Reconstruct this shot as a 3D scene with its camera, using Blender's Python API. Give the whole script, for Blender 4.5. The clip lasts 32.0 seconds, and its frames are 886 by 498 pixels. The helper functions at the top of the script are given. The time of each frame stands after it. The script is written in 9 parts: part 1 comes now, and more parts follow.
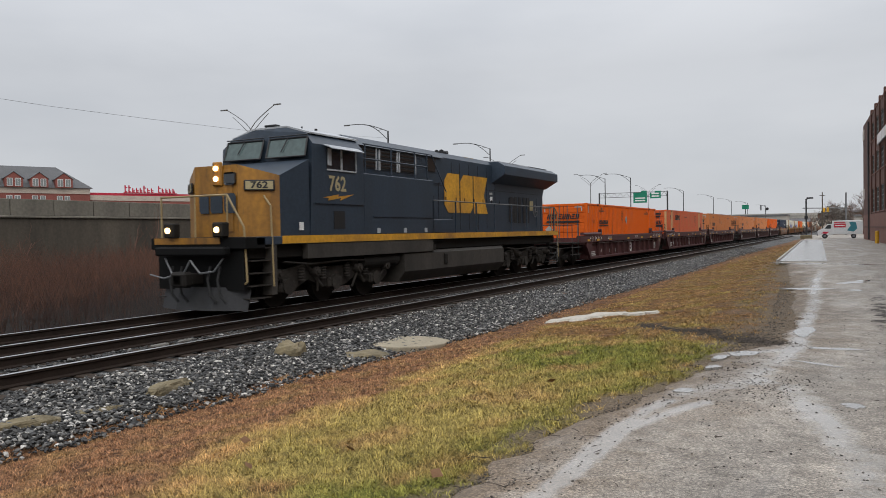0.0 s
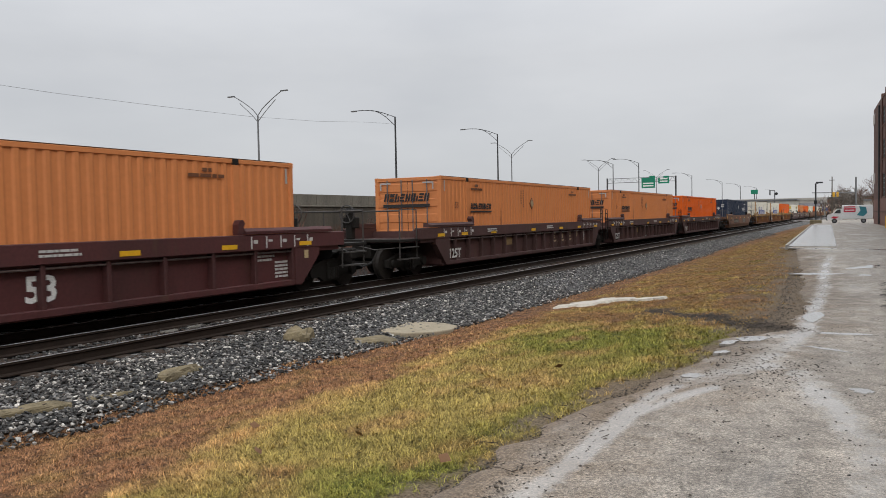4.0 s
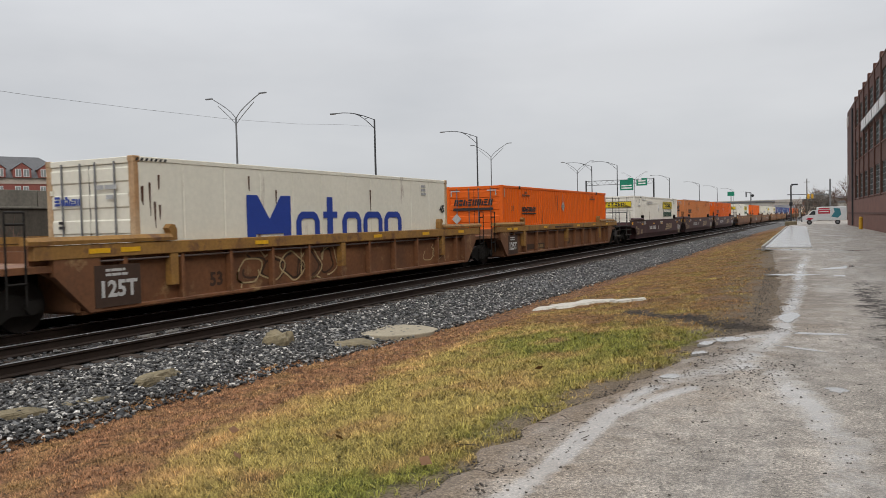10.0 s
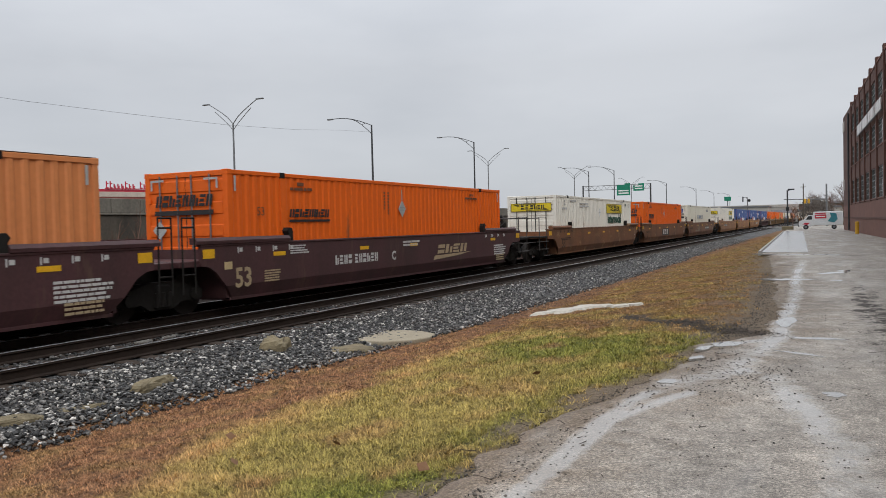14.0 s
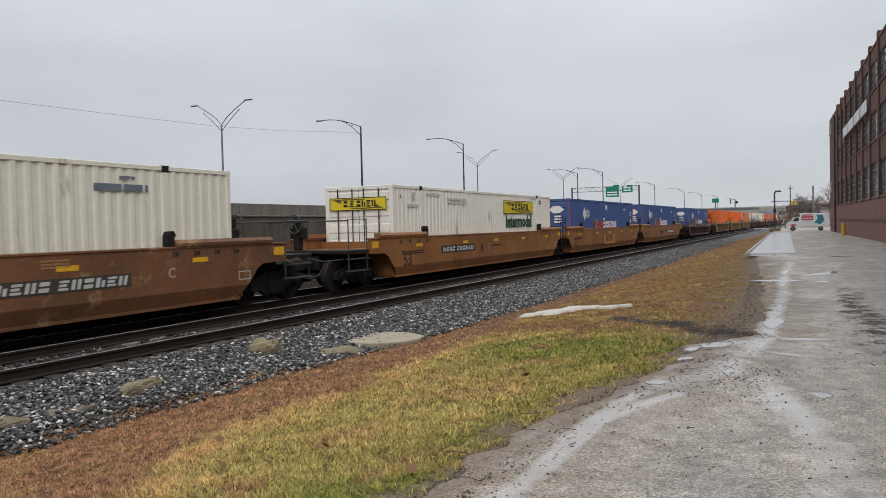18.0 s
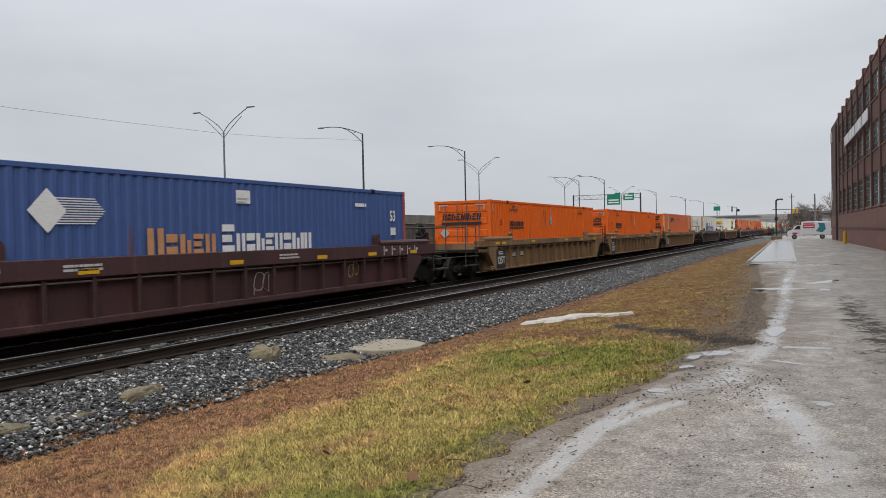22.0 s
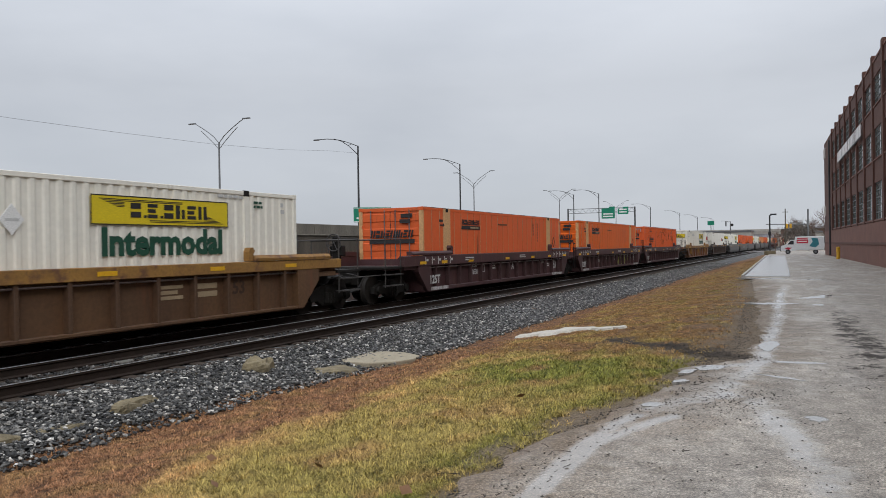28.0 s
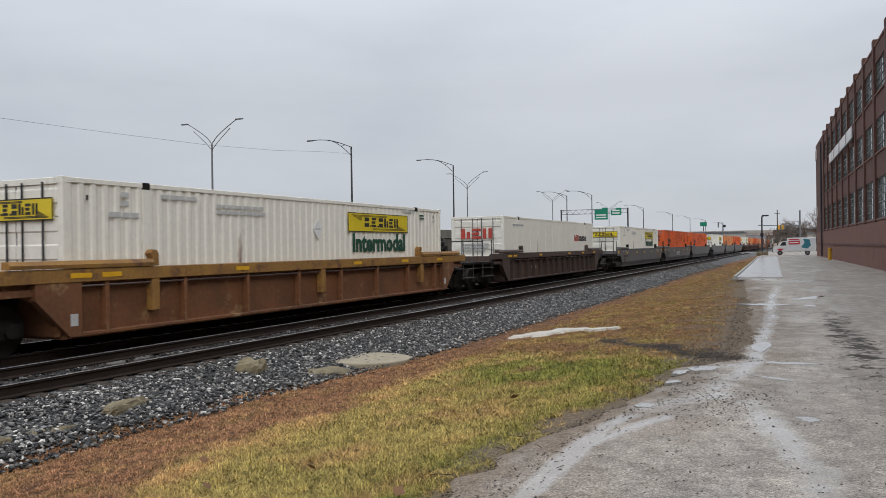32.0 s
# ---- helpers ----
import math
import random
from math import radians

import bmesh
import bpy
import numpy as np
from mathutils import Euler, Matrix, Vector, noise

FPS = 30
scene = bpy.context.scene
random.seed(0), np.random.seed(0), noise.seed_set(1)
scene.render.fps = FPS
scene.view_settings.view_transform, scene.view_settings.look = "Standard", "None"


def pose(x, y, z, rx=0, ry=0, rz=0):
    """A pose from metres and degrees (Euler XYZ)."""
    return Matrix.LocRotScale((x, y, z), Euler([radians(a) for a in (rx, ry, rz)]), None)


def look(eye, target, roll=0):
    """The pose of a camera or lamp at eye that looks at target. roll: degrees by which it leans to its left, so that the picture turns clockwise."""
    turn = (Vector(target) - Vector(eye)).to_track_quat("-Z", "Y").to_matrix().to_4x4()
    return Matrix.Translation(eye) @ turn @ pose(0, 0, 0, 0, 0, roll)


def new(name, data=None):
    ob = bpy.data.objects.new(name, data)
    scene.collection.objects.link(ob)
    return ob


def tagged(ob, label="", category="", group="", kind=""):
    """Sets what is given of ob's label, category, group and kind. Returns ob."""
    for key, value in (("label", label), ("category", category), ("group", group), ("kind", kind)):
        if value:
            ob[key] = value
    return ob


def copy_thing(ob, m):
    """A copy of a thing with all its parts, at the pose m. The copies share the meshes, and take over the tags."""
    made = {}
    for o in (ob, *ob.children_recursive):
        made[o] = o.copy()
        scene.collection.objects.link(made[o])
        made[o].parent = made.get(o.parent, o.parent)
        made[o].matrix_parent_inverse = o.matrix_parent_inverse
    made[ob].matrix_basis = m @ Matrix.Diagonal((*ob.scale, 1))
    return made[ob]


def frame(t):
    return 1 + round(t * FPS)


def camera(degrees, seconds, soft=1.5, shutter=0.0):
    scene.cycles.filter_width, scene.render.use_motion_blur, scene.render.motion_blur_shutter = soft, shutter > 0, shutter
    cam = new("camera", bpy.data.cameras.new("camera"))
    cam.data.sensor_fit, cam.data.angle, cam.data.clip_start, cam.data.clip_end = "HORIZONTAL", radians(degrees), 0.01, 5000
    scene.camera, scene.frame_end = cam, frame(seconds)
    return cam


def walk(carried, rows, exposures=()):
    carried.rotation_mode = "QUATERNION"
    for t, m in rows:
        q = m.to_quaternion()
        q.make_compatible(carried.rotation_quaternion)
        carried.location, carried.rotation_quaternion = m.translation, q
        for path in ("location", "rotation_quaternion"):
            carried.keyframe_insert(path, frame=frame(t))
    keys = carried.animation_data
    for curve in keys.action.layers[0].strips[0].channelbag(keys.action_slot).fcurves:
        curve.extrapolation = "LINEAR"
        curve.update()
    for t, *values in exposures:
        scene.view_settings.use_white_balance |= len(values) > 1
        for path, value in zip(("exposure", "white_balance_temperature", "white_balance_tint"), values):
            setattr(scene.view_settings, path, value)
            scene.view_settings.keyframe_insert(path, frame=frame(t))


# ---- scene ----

SECONDS = 32.0
EYE = (0.0, 0.0, 1.815)
TRACK_X = -13.53        # centre line of the track in use
NEAR_X = -10.79         # centre line of the nearer, empty track
cam = camera(59.63, SECONDS, 0.5, 0.06)


def aim(yaw, pitch, roll):
    a, b = radians(yaw), radians(pitch)
    d = Vector((-math.sin(a) * math.cos(b), math.cos(a) * math.cos(b), math.sin(b)))
    return look(EYE, Vector(EYE) + 10 * d, roll)


# the way: turn to the left from +y, pitch and roll, in degrees
walk(cam, [
    (0, aim(27.800, -1.254, -0.924)), (0.5, aim(28.785, -1.197, -1.072)), (1, aim(29.222, -1.264, -1.182)),
    (1.5, aim(29.324, -1.408, -1.125)), (2, aim(29.241, -1.578, -1.200)), (2.5, aim(29.090, -1.761, -1.138)),
    (3, aim(28.867, -1.961, -1.107)), (3.5, aim(28.608, -2.154, -1.111)), (5.5, aim(27.821, -2.470, -1.051)),
    (6, aim(27.626, -2.499, -1.060)), (6.5, aim(27.451, -2.522, -1.098)), (7, aim(27.326, -2.520, -1.071)),
    (7.5, aim(27.213, -2.463, -1.104)), (8, aim(27.138, -2.396, -1.112)), (8.5, aim(27.075, -2.297, -1.110)),
    (9, aim(27.013, -2.230, -1.225)), (9.5, aim(26.947, -2.174, -1.232)), (10, aim(26.885, -2.127, -1.267)),
    (10.5, aim(26.878, -2.068, -1.290)), (11, aim(26.883, -1.991, -1.261)), (11.5, aim(26.887, -1.902, -1.240)),
    (12, aim(26.873, -1.832, -1.275)), (12.5, aim(26.844, -1.793, -1.226)), (13, aim(26.767, -1.772, -1.271)),
    (13.5, aim(26.720, -1.762, -1.302)), (14, aim(26.674, -1.735, -1.353)), (14.5, aim(26.628, -1.676, -1.390)),
    (16.5, aim(26.284, -1.636, -1.422)), (17, aim(26.106, -1.684, -1.386)), (17.5, aim(25.962, -1.690, -1.316)),
    (18, aim(25.875, -1.638, -1.346)), (18.5, aim(25.855, -1.566, -1.313)), (19, aim(25.902, -1.439, -1.302)),
    (19.5, aim(25.961, -1.374, -1.302)), (20, aim(25.959, -1.311, -1.302)), (20.5, aim(25.958, -1.248, -1.303)),
    (21, aim(25.947, -1.186, -1.283)), (21.5, aim(25.952, -1.134, -1.246)), (22, aim(25.963, -1.097, -1.207)),
    (22.5, aim(26.021, -1.048, -1.241)), (23, aim(26.044, -1.048, -1.168)), (23.5, aim(26.069, -1.074, -1.139)),
    (24, aim(26.041, -1.123, -1.122)), (24.5, aim(25.977, -1.151, -1.088)), (25, aim(25.888, -1.122, -1.051)),
    (25.5, aim(25.808, -1.015, -0.980)), (27.5, aim(25.633, -0.268, -0.821)), (28, aim(25.546, -0.171, -0.814)),
    (28.5, aim(25.418, -0.153, -0.760)), (29, aim(25.254, -0.155, -0.740)), (29.5, aim(25.127, -0.131, -0.783)),
    (30, aim(25.057, -0.121, -0.755)), (30.5, aim(25.029, -0.095, -0.824)), (31, aim(25.031, -0.079, -0.776)),
    (31.5, aim(25.052, -0.073, -0.768)), (32, aim(25.051, -0.105, -0.793)),
], ((0.0, 0.0, 6550, 10), (0.6, 0.05, 6650, 10), (1.0, 0.10, 6750, 10), (1.5, 0.06, 6700, 10), (2.0, 0.02, 6650, 10), (3.0, 0.03, 6650, 10), (6.0, 0.09, 6700, 10), (10.0, 0.07, 6700, 10), (13.0, 0.03, 6500, 10), (25.0, 0.02, 6420, 10), (28.0, -0.03, 6340, 10), (32.0, -0.02, 6360, 10)))

# ---- world and light: an overcast winter day ----
world = bpy.data.worlds.new("overcast_sky")
world.use_nodes = True
scene.world = world
wn, wl = world.node_tree.nodes, world.node_tree.links
wn.clear()
w_out = wn.new("ShaderNodeOutputWorld")
w_bg = wn.new("ShaderNodeBackground")
w_sky = wn.new("ShaderNodeTexSky")
w_sky.sky_type = 'NISHITA'
w_sky.sun_disc = False
w_sky.sun_elevation = radians(52)
w_sky.sun_rotation = radians(150)
w_co = wn.new("ShaderNodeTexCoord")
w_map = wn.new("ShaderNodeMapping")
w_map.inputs["Scale"].default_value = (1.0, 1.0, 3.2)
w_noise = wn.new("ShaderNodeTexNoise")
w_noise.inputs["Scale"].default_value = 1.7
w_noise.inputs["Detail"].default_value = 5.0
w_noise.inputs["Roughness"].default_value = 0.5
w_ramp = wn.new("ShaderNodeValToRGB")
w_ramp.color_ramp.elements[0].position, w_ramp.color_ramp.elements[0].color = 0.33, (0.49, 0.515, 0.556, 1)
w_ramp.color_ramp.elements[1].position, w_ramp.color_ramp.elements[1].color = 0.68, (0.64, 0.66, 0.695, 1)
w_str = wn.new("ShaderNodeMix")
w_str.data_type = 'RGBA'
w_str.inputs[0].default_value = 0.94
w_dim = wn.new("ShaderNodeVectorMath")
w_dim.operation = 'SCALE'
w_dim.inputs[3].default_value = 0.1
wl.new(w_co.outputs["Generated"], w_map.inputs["Vector"])
wl.new(w_map.outputs["Vector"], w_noise.inputs["Vector"])
wl.new(w_noise.outputs["Fac"], w_ramp.inputs["Fac"])
wl.new(w_sky.outputs["Color"], w_dim.inputs[0])
wl.new(w_dim.outputs[0], w_str.inputs[6])
wl.new(w_ramp.outputs["Color"], w_str.inputs[7])
# an overcast sky grows brighter towards the zenith
w_sep = wn.new("ShaderNodeSeparateXYZ")
w_up = wn.new("ShaderNodeMapRange")
for k, v in enumerate((0.2, 1.0, 1.0, 2.9)):
    w_up.inputs[k + 1].default_value = v
w_mul = wn.new("ShaderNodeVectorMath")
w_mul.operation = 'SCALE'
wl.new(w_co.outputs["Generated"], w_sep.inputs[0])
wl.new(w_sep.outputs["Z"], w_up.inputs[0])
wl.new(w_str.outputs[2], w_mul.inputs[0])
wl.new(w_up.outputs[0], w_mul.inputs[3])
wl.new(w_mul.outputs[0], w_bg.inputs["Color"])
w_bg.inputs["Strength"].default_value = 1.0
wl.new(w_bg.outputs["Background"], w_out.inputs["Surface"])

sun = new("sun", bpy.data.lights.new("sun", 'SUN'))
sun.data.energy, sun.data.angle, sun.data.color = 0.9, radians(40), (1.0, 0.96, 0.90)
sun.matrix_world = look((0, 0, 50), (-35, 42, 0))
scene.view_settings.exposure = 0.0


# ---- materials ----
def mat(name, color, rough=0.7, metal=0.0, color2=None, scale=2.0, amount=0.5, fine=None, bump=0.0, bump_scale=40.0,
        streak=False, rust=None, rust_amount=0.0, spec=0.5, island=0.0, emit=0.0, coord="Object", grain=(0.82, 1.12)):
    """Paint or bare stuff: two scales of variation, optional streaks and rust, fine relief."""
    m = bpy.data.materials.new(name)
    m.use_nodes = True
    n, l = m.node_tree.nodes, m.node_tree.links
    b = n["Principled BSDF"]
    b.inputs["Roughness"].default_value = rough
    b.inputs["Metallic"].default_value = metal
    b.inputs["Specular IOR Level"].default_value = spec
    co = n.new("ShaderNodeTexCoord")
    src = co.outputs[coord]
    if color2 is None:
        color2 = tuple(c * 0.62 for c in color)
    mp = n.new("ShaderNodeMapping")
    mp.inputs["Scale"].default_value = (1, 1, 0.18) if streak else (1, 1, 1)
    l.new(src, mp.inputs["Vector"])
    n1 = n.new("ShaderNodeTexNoise")
    n1.inputs["Scale"].default_value, n1.inputs["Detail"].default_value, n1.inputs["Roughness"].default_value = scale, 6, 0.62
    l.new(mp.outputs["Vector"], n1.inputs["Vector"])
    r1 = n.new("ShaderNodeMapRange")
    r1.inputs[1].default_value, r1.inputs[2].default_value = 0.35, 0.72
    r1.inputs[3].default_value, r1.inputs[4].default_value = 0.0, amount
    l.new(n1.outputs["Fac"], r1.inputs[0])
    mx = n.new("ShaderNodeMix")
    mx.data_type = 'RGBA'
    mx.inputs[6].default_value, mx.inputs[7].default_value = (*color, 1), (*color2, 1)
    l.new(r1.outputs[0], mx.inputs[0])
    out = mx.outputs[2]
    n2 = n.new("ShaderNodeTexNoise")
    n2.inputs["Scale"].default_value, n2.inputs["Detail"].default_value = fine or scale * 14, 4
    l.new(src, n2.inputs["Vector"])
    r2 = n.new("ShaderNodeMapRange")
    r2.inputs[1].default_value, r2.inputs[2].default_value = 0.3, 0.7
    r2.inputs[3].default_value, r2.inputs[4].default_value = grain
    l.new(n2.outputs["Fac"], r2.inputs[0])
    sc = n.new("ShaderNodeVectorMath")
    sc.operation = 'SCALE'
    l.new(out, sc.inputs[0])
    l.new(r2.outputs[0], sc.inputs[3])
    out = sc.outputs[0]
    if rust_amount > 0:
        n3 = n.new("ShaderNodeTexNoise")
        n3.inputs["Scale"].default_value, n3.inputs["Detail"].default_value, n3.inputs["Roughness"].default_value = scale * 1.7, 8, 0.7
        l.new(mp.outputs["Vector"], n3.inputs["Vector"])
        r3 = n.new("ShaderNodeMapRange")
        r3.inputs[1].default_value, r3.inputs[2].default_value = 0.66 - 0.3 * rust_amount, 0.74 - 0.2 * rust_amount
        l.new(n3.outputs["Fac"], r3.inputs[0])
        mr = n.new("ShaderNodeMix")
        mr.data_type = 'RGBA'
        mr.inputs[7].default_value = (*(rust or (0.13, 0.055, 0.025)), 1)
        l.new(r3.outputs[0], mr.inputs[0])
        l.new(out, mr.inputs[6])
        out = mr.outputs[2]
    if island > 0:
        info = n.new("ShaderNodeNewGeometry")
        r4 = n.new("ShaderNodeMapRange")
        r4.inputs[3].default_value, r4.inputs[4].default_value = 1 - island, 1 + island
        l.new(info.outputs["Random Per Island"], r4.inputs[0])
        s4 = n.new("ShaderNodeVectorMath")
        s4.operation = 'SCALE'
        l.new(out, s4.inputs[0])
        l.new(r4.outputs[0], s4.inputs[3])
        out = s4.outputs[0]
    l.new(out, b.inputs["Base Color"])
    if bump > 0:
        n5 = n.new("ShaderNodeTexNoise")
        n5.inputs["Scale"].default_value, n5.inputs["Detail"].default_value = bump_scale, 4
        l.new(src, n5.inputs["Vector"])
        bp = n.new("ShaderNodeBump")
        bp.inputs["Strength"].default_value, bp.inputs["Distance"].default_value = bump, 0.02
        l.new(n5.outputs["Fac"], bp.inputs["Height"])
        l.new(bp.outputs["Normal"], b.inputs["Normal"])
    if emit > 0:
        b.inputs["Emission Color"].default_value = (*color, 1)
        b.inputs["Emission Strength"].default_value = emit
    return m


# ---- mesh helpers ----
class Mesh:
    """Vertices and faces gathered into one mesh."""

    def __init__(self):
        self.v, self.f = [], []

    def box(self, x0, x1, y0, y1, z0, z1, b=0.0):
        k = len(self.v)
        if b <= 0:
            self.v += [(x, y, z) for z in (z0, z1) for y in (y0, y1) for x in (x0, x1)]
            self.f += [tuple(k + i for i in q) for q in ((0, 2, 3, 1), (4, 5, 7, 6), (0, 1, 5, 4), (2, 6, 7, 3), (0, 4, 6, 2), (1, 3, 7, 5))]
            return self
        lo, hi, at = (x0, y0, z0), (x1, y1, z1), {}
        for sx in (0, 1):
            for sy in (0, 1):
                for sz in (0, 1):
                    s = (sx, sy, sz)
                    for a in range(3):
                        p = [(hi[i] if s[i] else lo[i]) if i == a else (hi[i] - b if s[i] else lo[i] + b) for i in range(3)]
                        at[s, a] = len(self.v)
                        self.v.append(tuple(p))
        for a in range(3):
            c, d = (a + 1) % 3, (a + 2) % 3
            for s in (0, 1):
                q = []
                for u, w in ((0, 0), (1, 0), (1, 1), (0, 1)):
                    key = [0, 0, 0]
                    key[a], key[c], key[d] = s, u, w
                    q.append(at[tuple(key), a])
                self.f.append(tuple(q if s else q[::-1]))
            for u in (0, 1):
                for w in (0, 1):
                    lo_k, hi_k = [0, 0, 0], [0, 0, 0]
                    lo_k[c] = hi_k[c] = u
                    lo_k[d] = hi_k[d] = w
                    hi_k[a] = 1
                    q = [at[tuple(lo_k), c], at[tuple(hi_k), c], at[tuple(hi_k), d], at[tuple(lo_k), d]]
                    self.f.append(tuple(q if u == w else q[::-1]))
        for sx in (0, 1):
            for sy in (0, 1):
                for sz in (0, 1):
                    q = [at[(sx, sy, sz), a] for a in range(3)]
                    self.f.append(tuple(q if (sx + sy + sz) % 2 else q[::-1]))
        return self

    def tube(self, p, q, r, seg=8, r2=None):
        p, q = Vector(p), Vector(q)
        d = (q - p).normalized()
        u = d.orthogonal().normalized()
        w = d.cross(u)
        k = len(self.v)
        for c, rad in ((p, r), (q, r if r2 is None else r2)):
            for i in range(seg):
                a = 2 * math.pi * i / seg
                self.v.append(tuple(c + rad * (math.cos(a) * u + math.sin(a) * w)))
        self.f += [(k + i, k + (i + 1) % seg, k + seg + (i + 1) % seg, k + seg + i) for i in range(seg)]
        self.f += [tuple(k + i for i in reversed(range(seg))), tuple(k + seg + i for i in range(seg))]
        return self

    def path(self, pts, r, seg=6):
        for a, b in zip(pts, pts[1:]):
            self.tube(a, b, r, seg)
        return self

    def prism(self, outline, axis, a, b):
        """An outline in the plane across axis, drawn out from a to b. Outline pairs follow the axes in order."""
        def place(u, w, t):
            return {"x": (t, u, w), "y": (u, t, w), "z": (u, w, t)}[axis]
        k, n = len(self.v), len(outline)
        self.v += [place(u, w, a) for u, w in outline] + [place(u, w, b) for u, w in outline]
        self.f += [(k + i, k + (i + 1) % n, k + n + (i + 1) % n, k + n + i) for i in range(n)]
        self.f += [tuple(k + i for i in reversed(range(n))), tuple(k + n + i for i in range(n))]
        return self

    def quad(self, *pts):
        k = len(self.v)
        self.v += [tuple(p) for p in pts]
        self.f.append(tuple(range(k, k + len(pts))))
        return self

    def data(self, name, material, smooth=False):
        me = bpy.data.meshes.new(name)
        me.from_pydata(self.v, [], self.f)
        me.materials.append(material)
        if smooth:
            me.shade_smooth()
        return me

    def thing(self, name, material, label="", category="", group="", kind="", smooth=False):
        return tagged(new(name, self.data(name, material, smooth)), label, category, group, kind)


def part(name, mesh, material, parent, label="", at=None, smooth=False):
    """One mesh object under a thing or a part. mesh: a Mesh, or mesh data shared with alike pieces."""
    ob = new(name, mesh.data(name, material, smooth) if isinstance(mesh, Mesh) else mesh)
    ob.parent = parent
    if at is not None:
        ob.matrix_basis = at if isinstance(at, Matrix) else Matrix.Translation(at)
    if label:
        ob["label"] = label
    return ob


def base(name, x, y, z, label="", category="", group="", kind="", turn=0.0):
    ob = new(name)
    ob.empty_display_size = 0.2
    ob.matrix_basis = pose(x, y, z, 0, 0, turn)
    return tagged(ob, label, category, group, kind)


TEXTS = {}


def text_data(body, size, material, bold=0.0, squeeze=1.0):
    """The mesh of a written line, shared where it is used again."""
    key = (body, size, material.name, bold, squeeze)
    if key not in TEXTS:
        cu = bpy.data.curves.new("lettering", 'FONT')
        cu.body, cu.size, cu.extrude, cu.offset = body, size, 0.002, bold
        cu.align_x, cu.align_y, cu.resolution_u = 'CENTER', 'CENTER', 2
        ob = bpy.data.objects.new("lettering", cu)
        me = bpy.data.meshes.new_from_object(ob)
        bpy.data.objects.remove(ob)
        for v in me.vertices:
            v.co.x *= squeeze
        me.materials.clear()
        me.materials.append(material)
        TEXTS[key] = me
    return TEXTS[key]


SIDE = Matrix(((0, 0, 1, 0), (1, 0, 0, 0), (0, 1, 0, 0), (0, 0, 0, 1)))     # writing read from +x
FRONT = Matrix(((1, 0, 0, 0), (0, 0, -1, 0), (0, 1, 0, 0), (0, 0, 0, 1)))   # writing read from -y

# ---- stuff of the place ----
M_SOIL = mat("winter_soil", (0.16, 0.10, 0.045), 0.95, color2=(0.26, 0.20, 0.075), scale=0.7, amount=0.8, fine=22, bump=0.6, bump_scale=30)


def stone_material(name, tones, rough):
    """Most stones are dark, a few nearly white."""
    m = mat(name, (0.155, 0.152, 0.148), rough, scale=6, fine=30)
    n, l = m.node_tree.nodes, m.node_tree.links
    g = n.new("ShaderNodeNewGeometry")
    k = n.new("ShaderNodeValToRGB")
    for pos, v in tones:
        e = k.color_ramp.elements.new(pos) if 0 < pos < 1 else k.color_ramp.elements[0 if pos == 0 else -1]
        e.color = (v, v * 0.945, v * 0.86, 1)
    l.new(g.outputs["Random Per Island"], k.inputs["Fac"])
    t = n.new("ShaderNodeTexNoise")
    t.inputs["Scale"].default_value = 45
    l.new(g.outputs["Position"], t.inputs["Vector"])
    r = n.new("ShaderNodeMapRange")
    r.inputs[1].default_value, r.inputs[2].default_value, r.inputs[3].default_value, r.inputs[4].default_value = 0.3, 0.7, 0.6, 1.4
    l.new(t.outputs["Fac"], r.inputs[0])
    sc = n.new("ShaderNodeVectorMath")
    sc.operation = 'SCALE'
    l.new(k.outputs["Color"], sc.inputs[0])
    l.new(r.outputs[0], sc.inputs[3])
    l.new(sc.outputs[0], n["Principled BSDF"].inputs["Base Color"])
    return m


M_STONE = stone_material("crushed_stone", ((0.0, 0.006), (0.42, 0.022), (0.68, 0.075), (0.89, 0.23), (1.0, 0.62)), 0.5)
M_DARKSTONE = stone_material("dark_crushed_stone", ((0.0, 0.006), (0.55, 0.02), (0.85, 0.06), (0.96, 0.18), (1.0, 0.40)), 0.5)
M_RAIL = mat("rail_web", (0.030, 0.020, 0.015), 0.75, color2=(0.013, 0.009, 0.007), scale=3, fine=40, spec=0.2)
M_HEAD = mat("rail_head", (0.55, 0.55, 0.56), 0.3, 1.0, scale=2, amount=0.3)
M_TIE = mat("creosoted_tie", (0.055, 0.040, 0.030), 0.85, color2=(0.022, 0.018, 0.015), scale=4, streak=False, fine=40, bump=0.5, spec=0.2)
M_CONCRETE = mat("concrete", (0.42, 0.40, 0.36), 0.8, color2=(0.27, 0.255, 0.225), scale=1.3, fine=30, bump=0.3)
M_OLDCONC = mat("stained_concrete", (0.105, 0.087, 0.064), 0.88, color2=(0.028, 0.023, 0.017), scale=0.45, amount=0.9, fine=6, streak=True)
M_PARAPET = mat("parapet_concrete", (0.19, 0.172, 0.138), 0.88, color2=(0.105, 0.094, 0.075), scale=0.6, amount=0.8, fine=6, streak=True)
M_BRICK = mat("red_brick", (0.115, 0.052, 0.036), 0.85, color2=(0.072, 0.033, 0.026), scale=0.8, amount=0.8, fine=9, bump=0.3, bump_scale=14)
M_BRICK_LOW = mat("washed_brick", (0.185, 0.083, 0.058), 0.8, color2=(0.115, 0.05, 0.04), scale=0.9, amount=0.8, fine=9, bump=0.3, bump_scale=14)
M_STONE_TRIM = mat("limestone_trim", (0.45, 0.40, 0.36), 0.8, scale=2)
M_FRAME = mat("window_steel", (0.12, 0.135, 0.13), 0.6, scale=5)
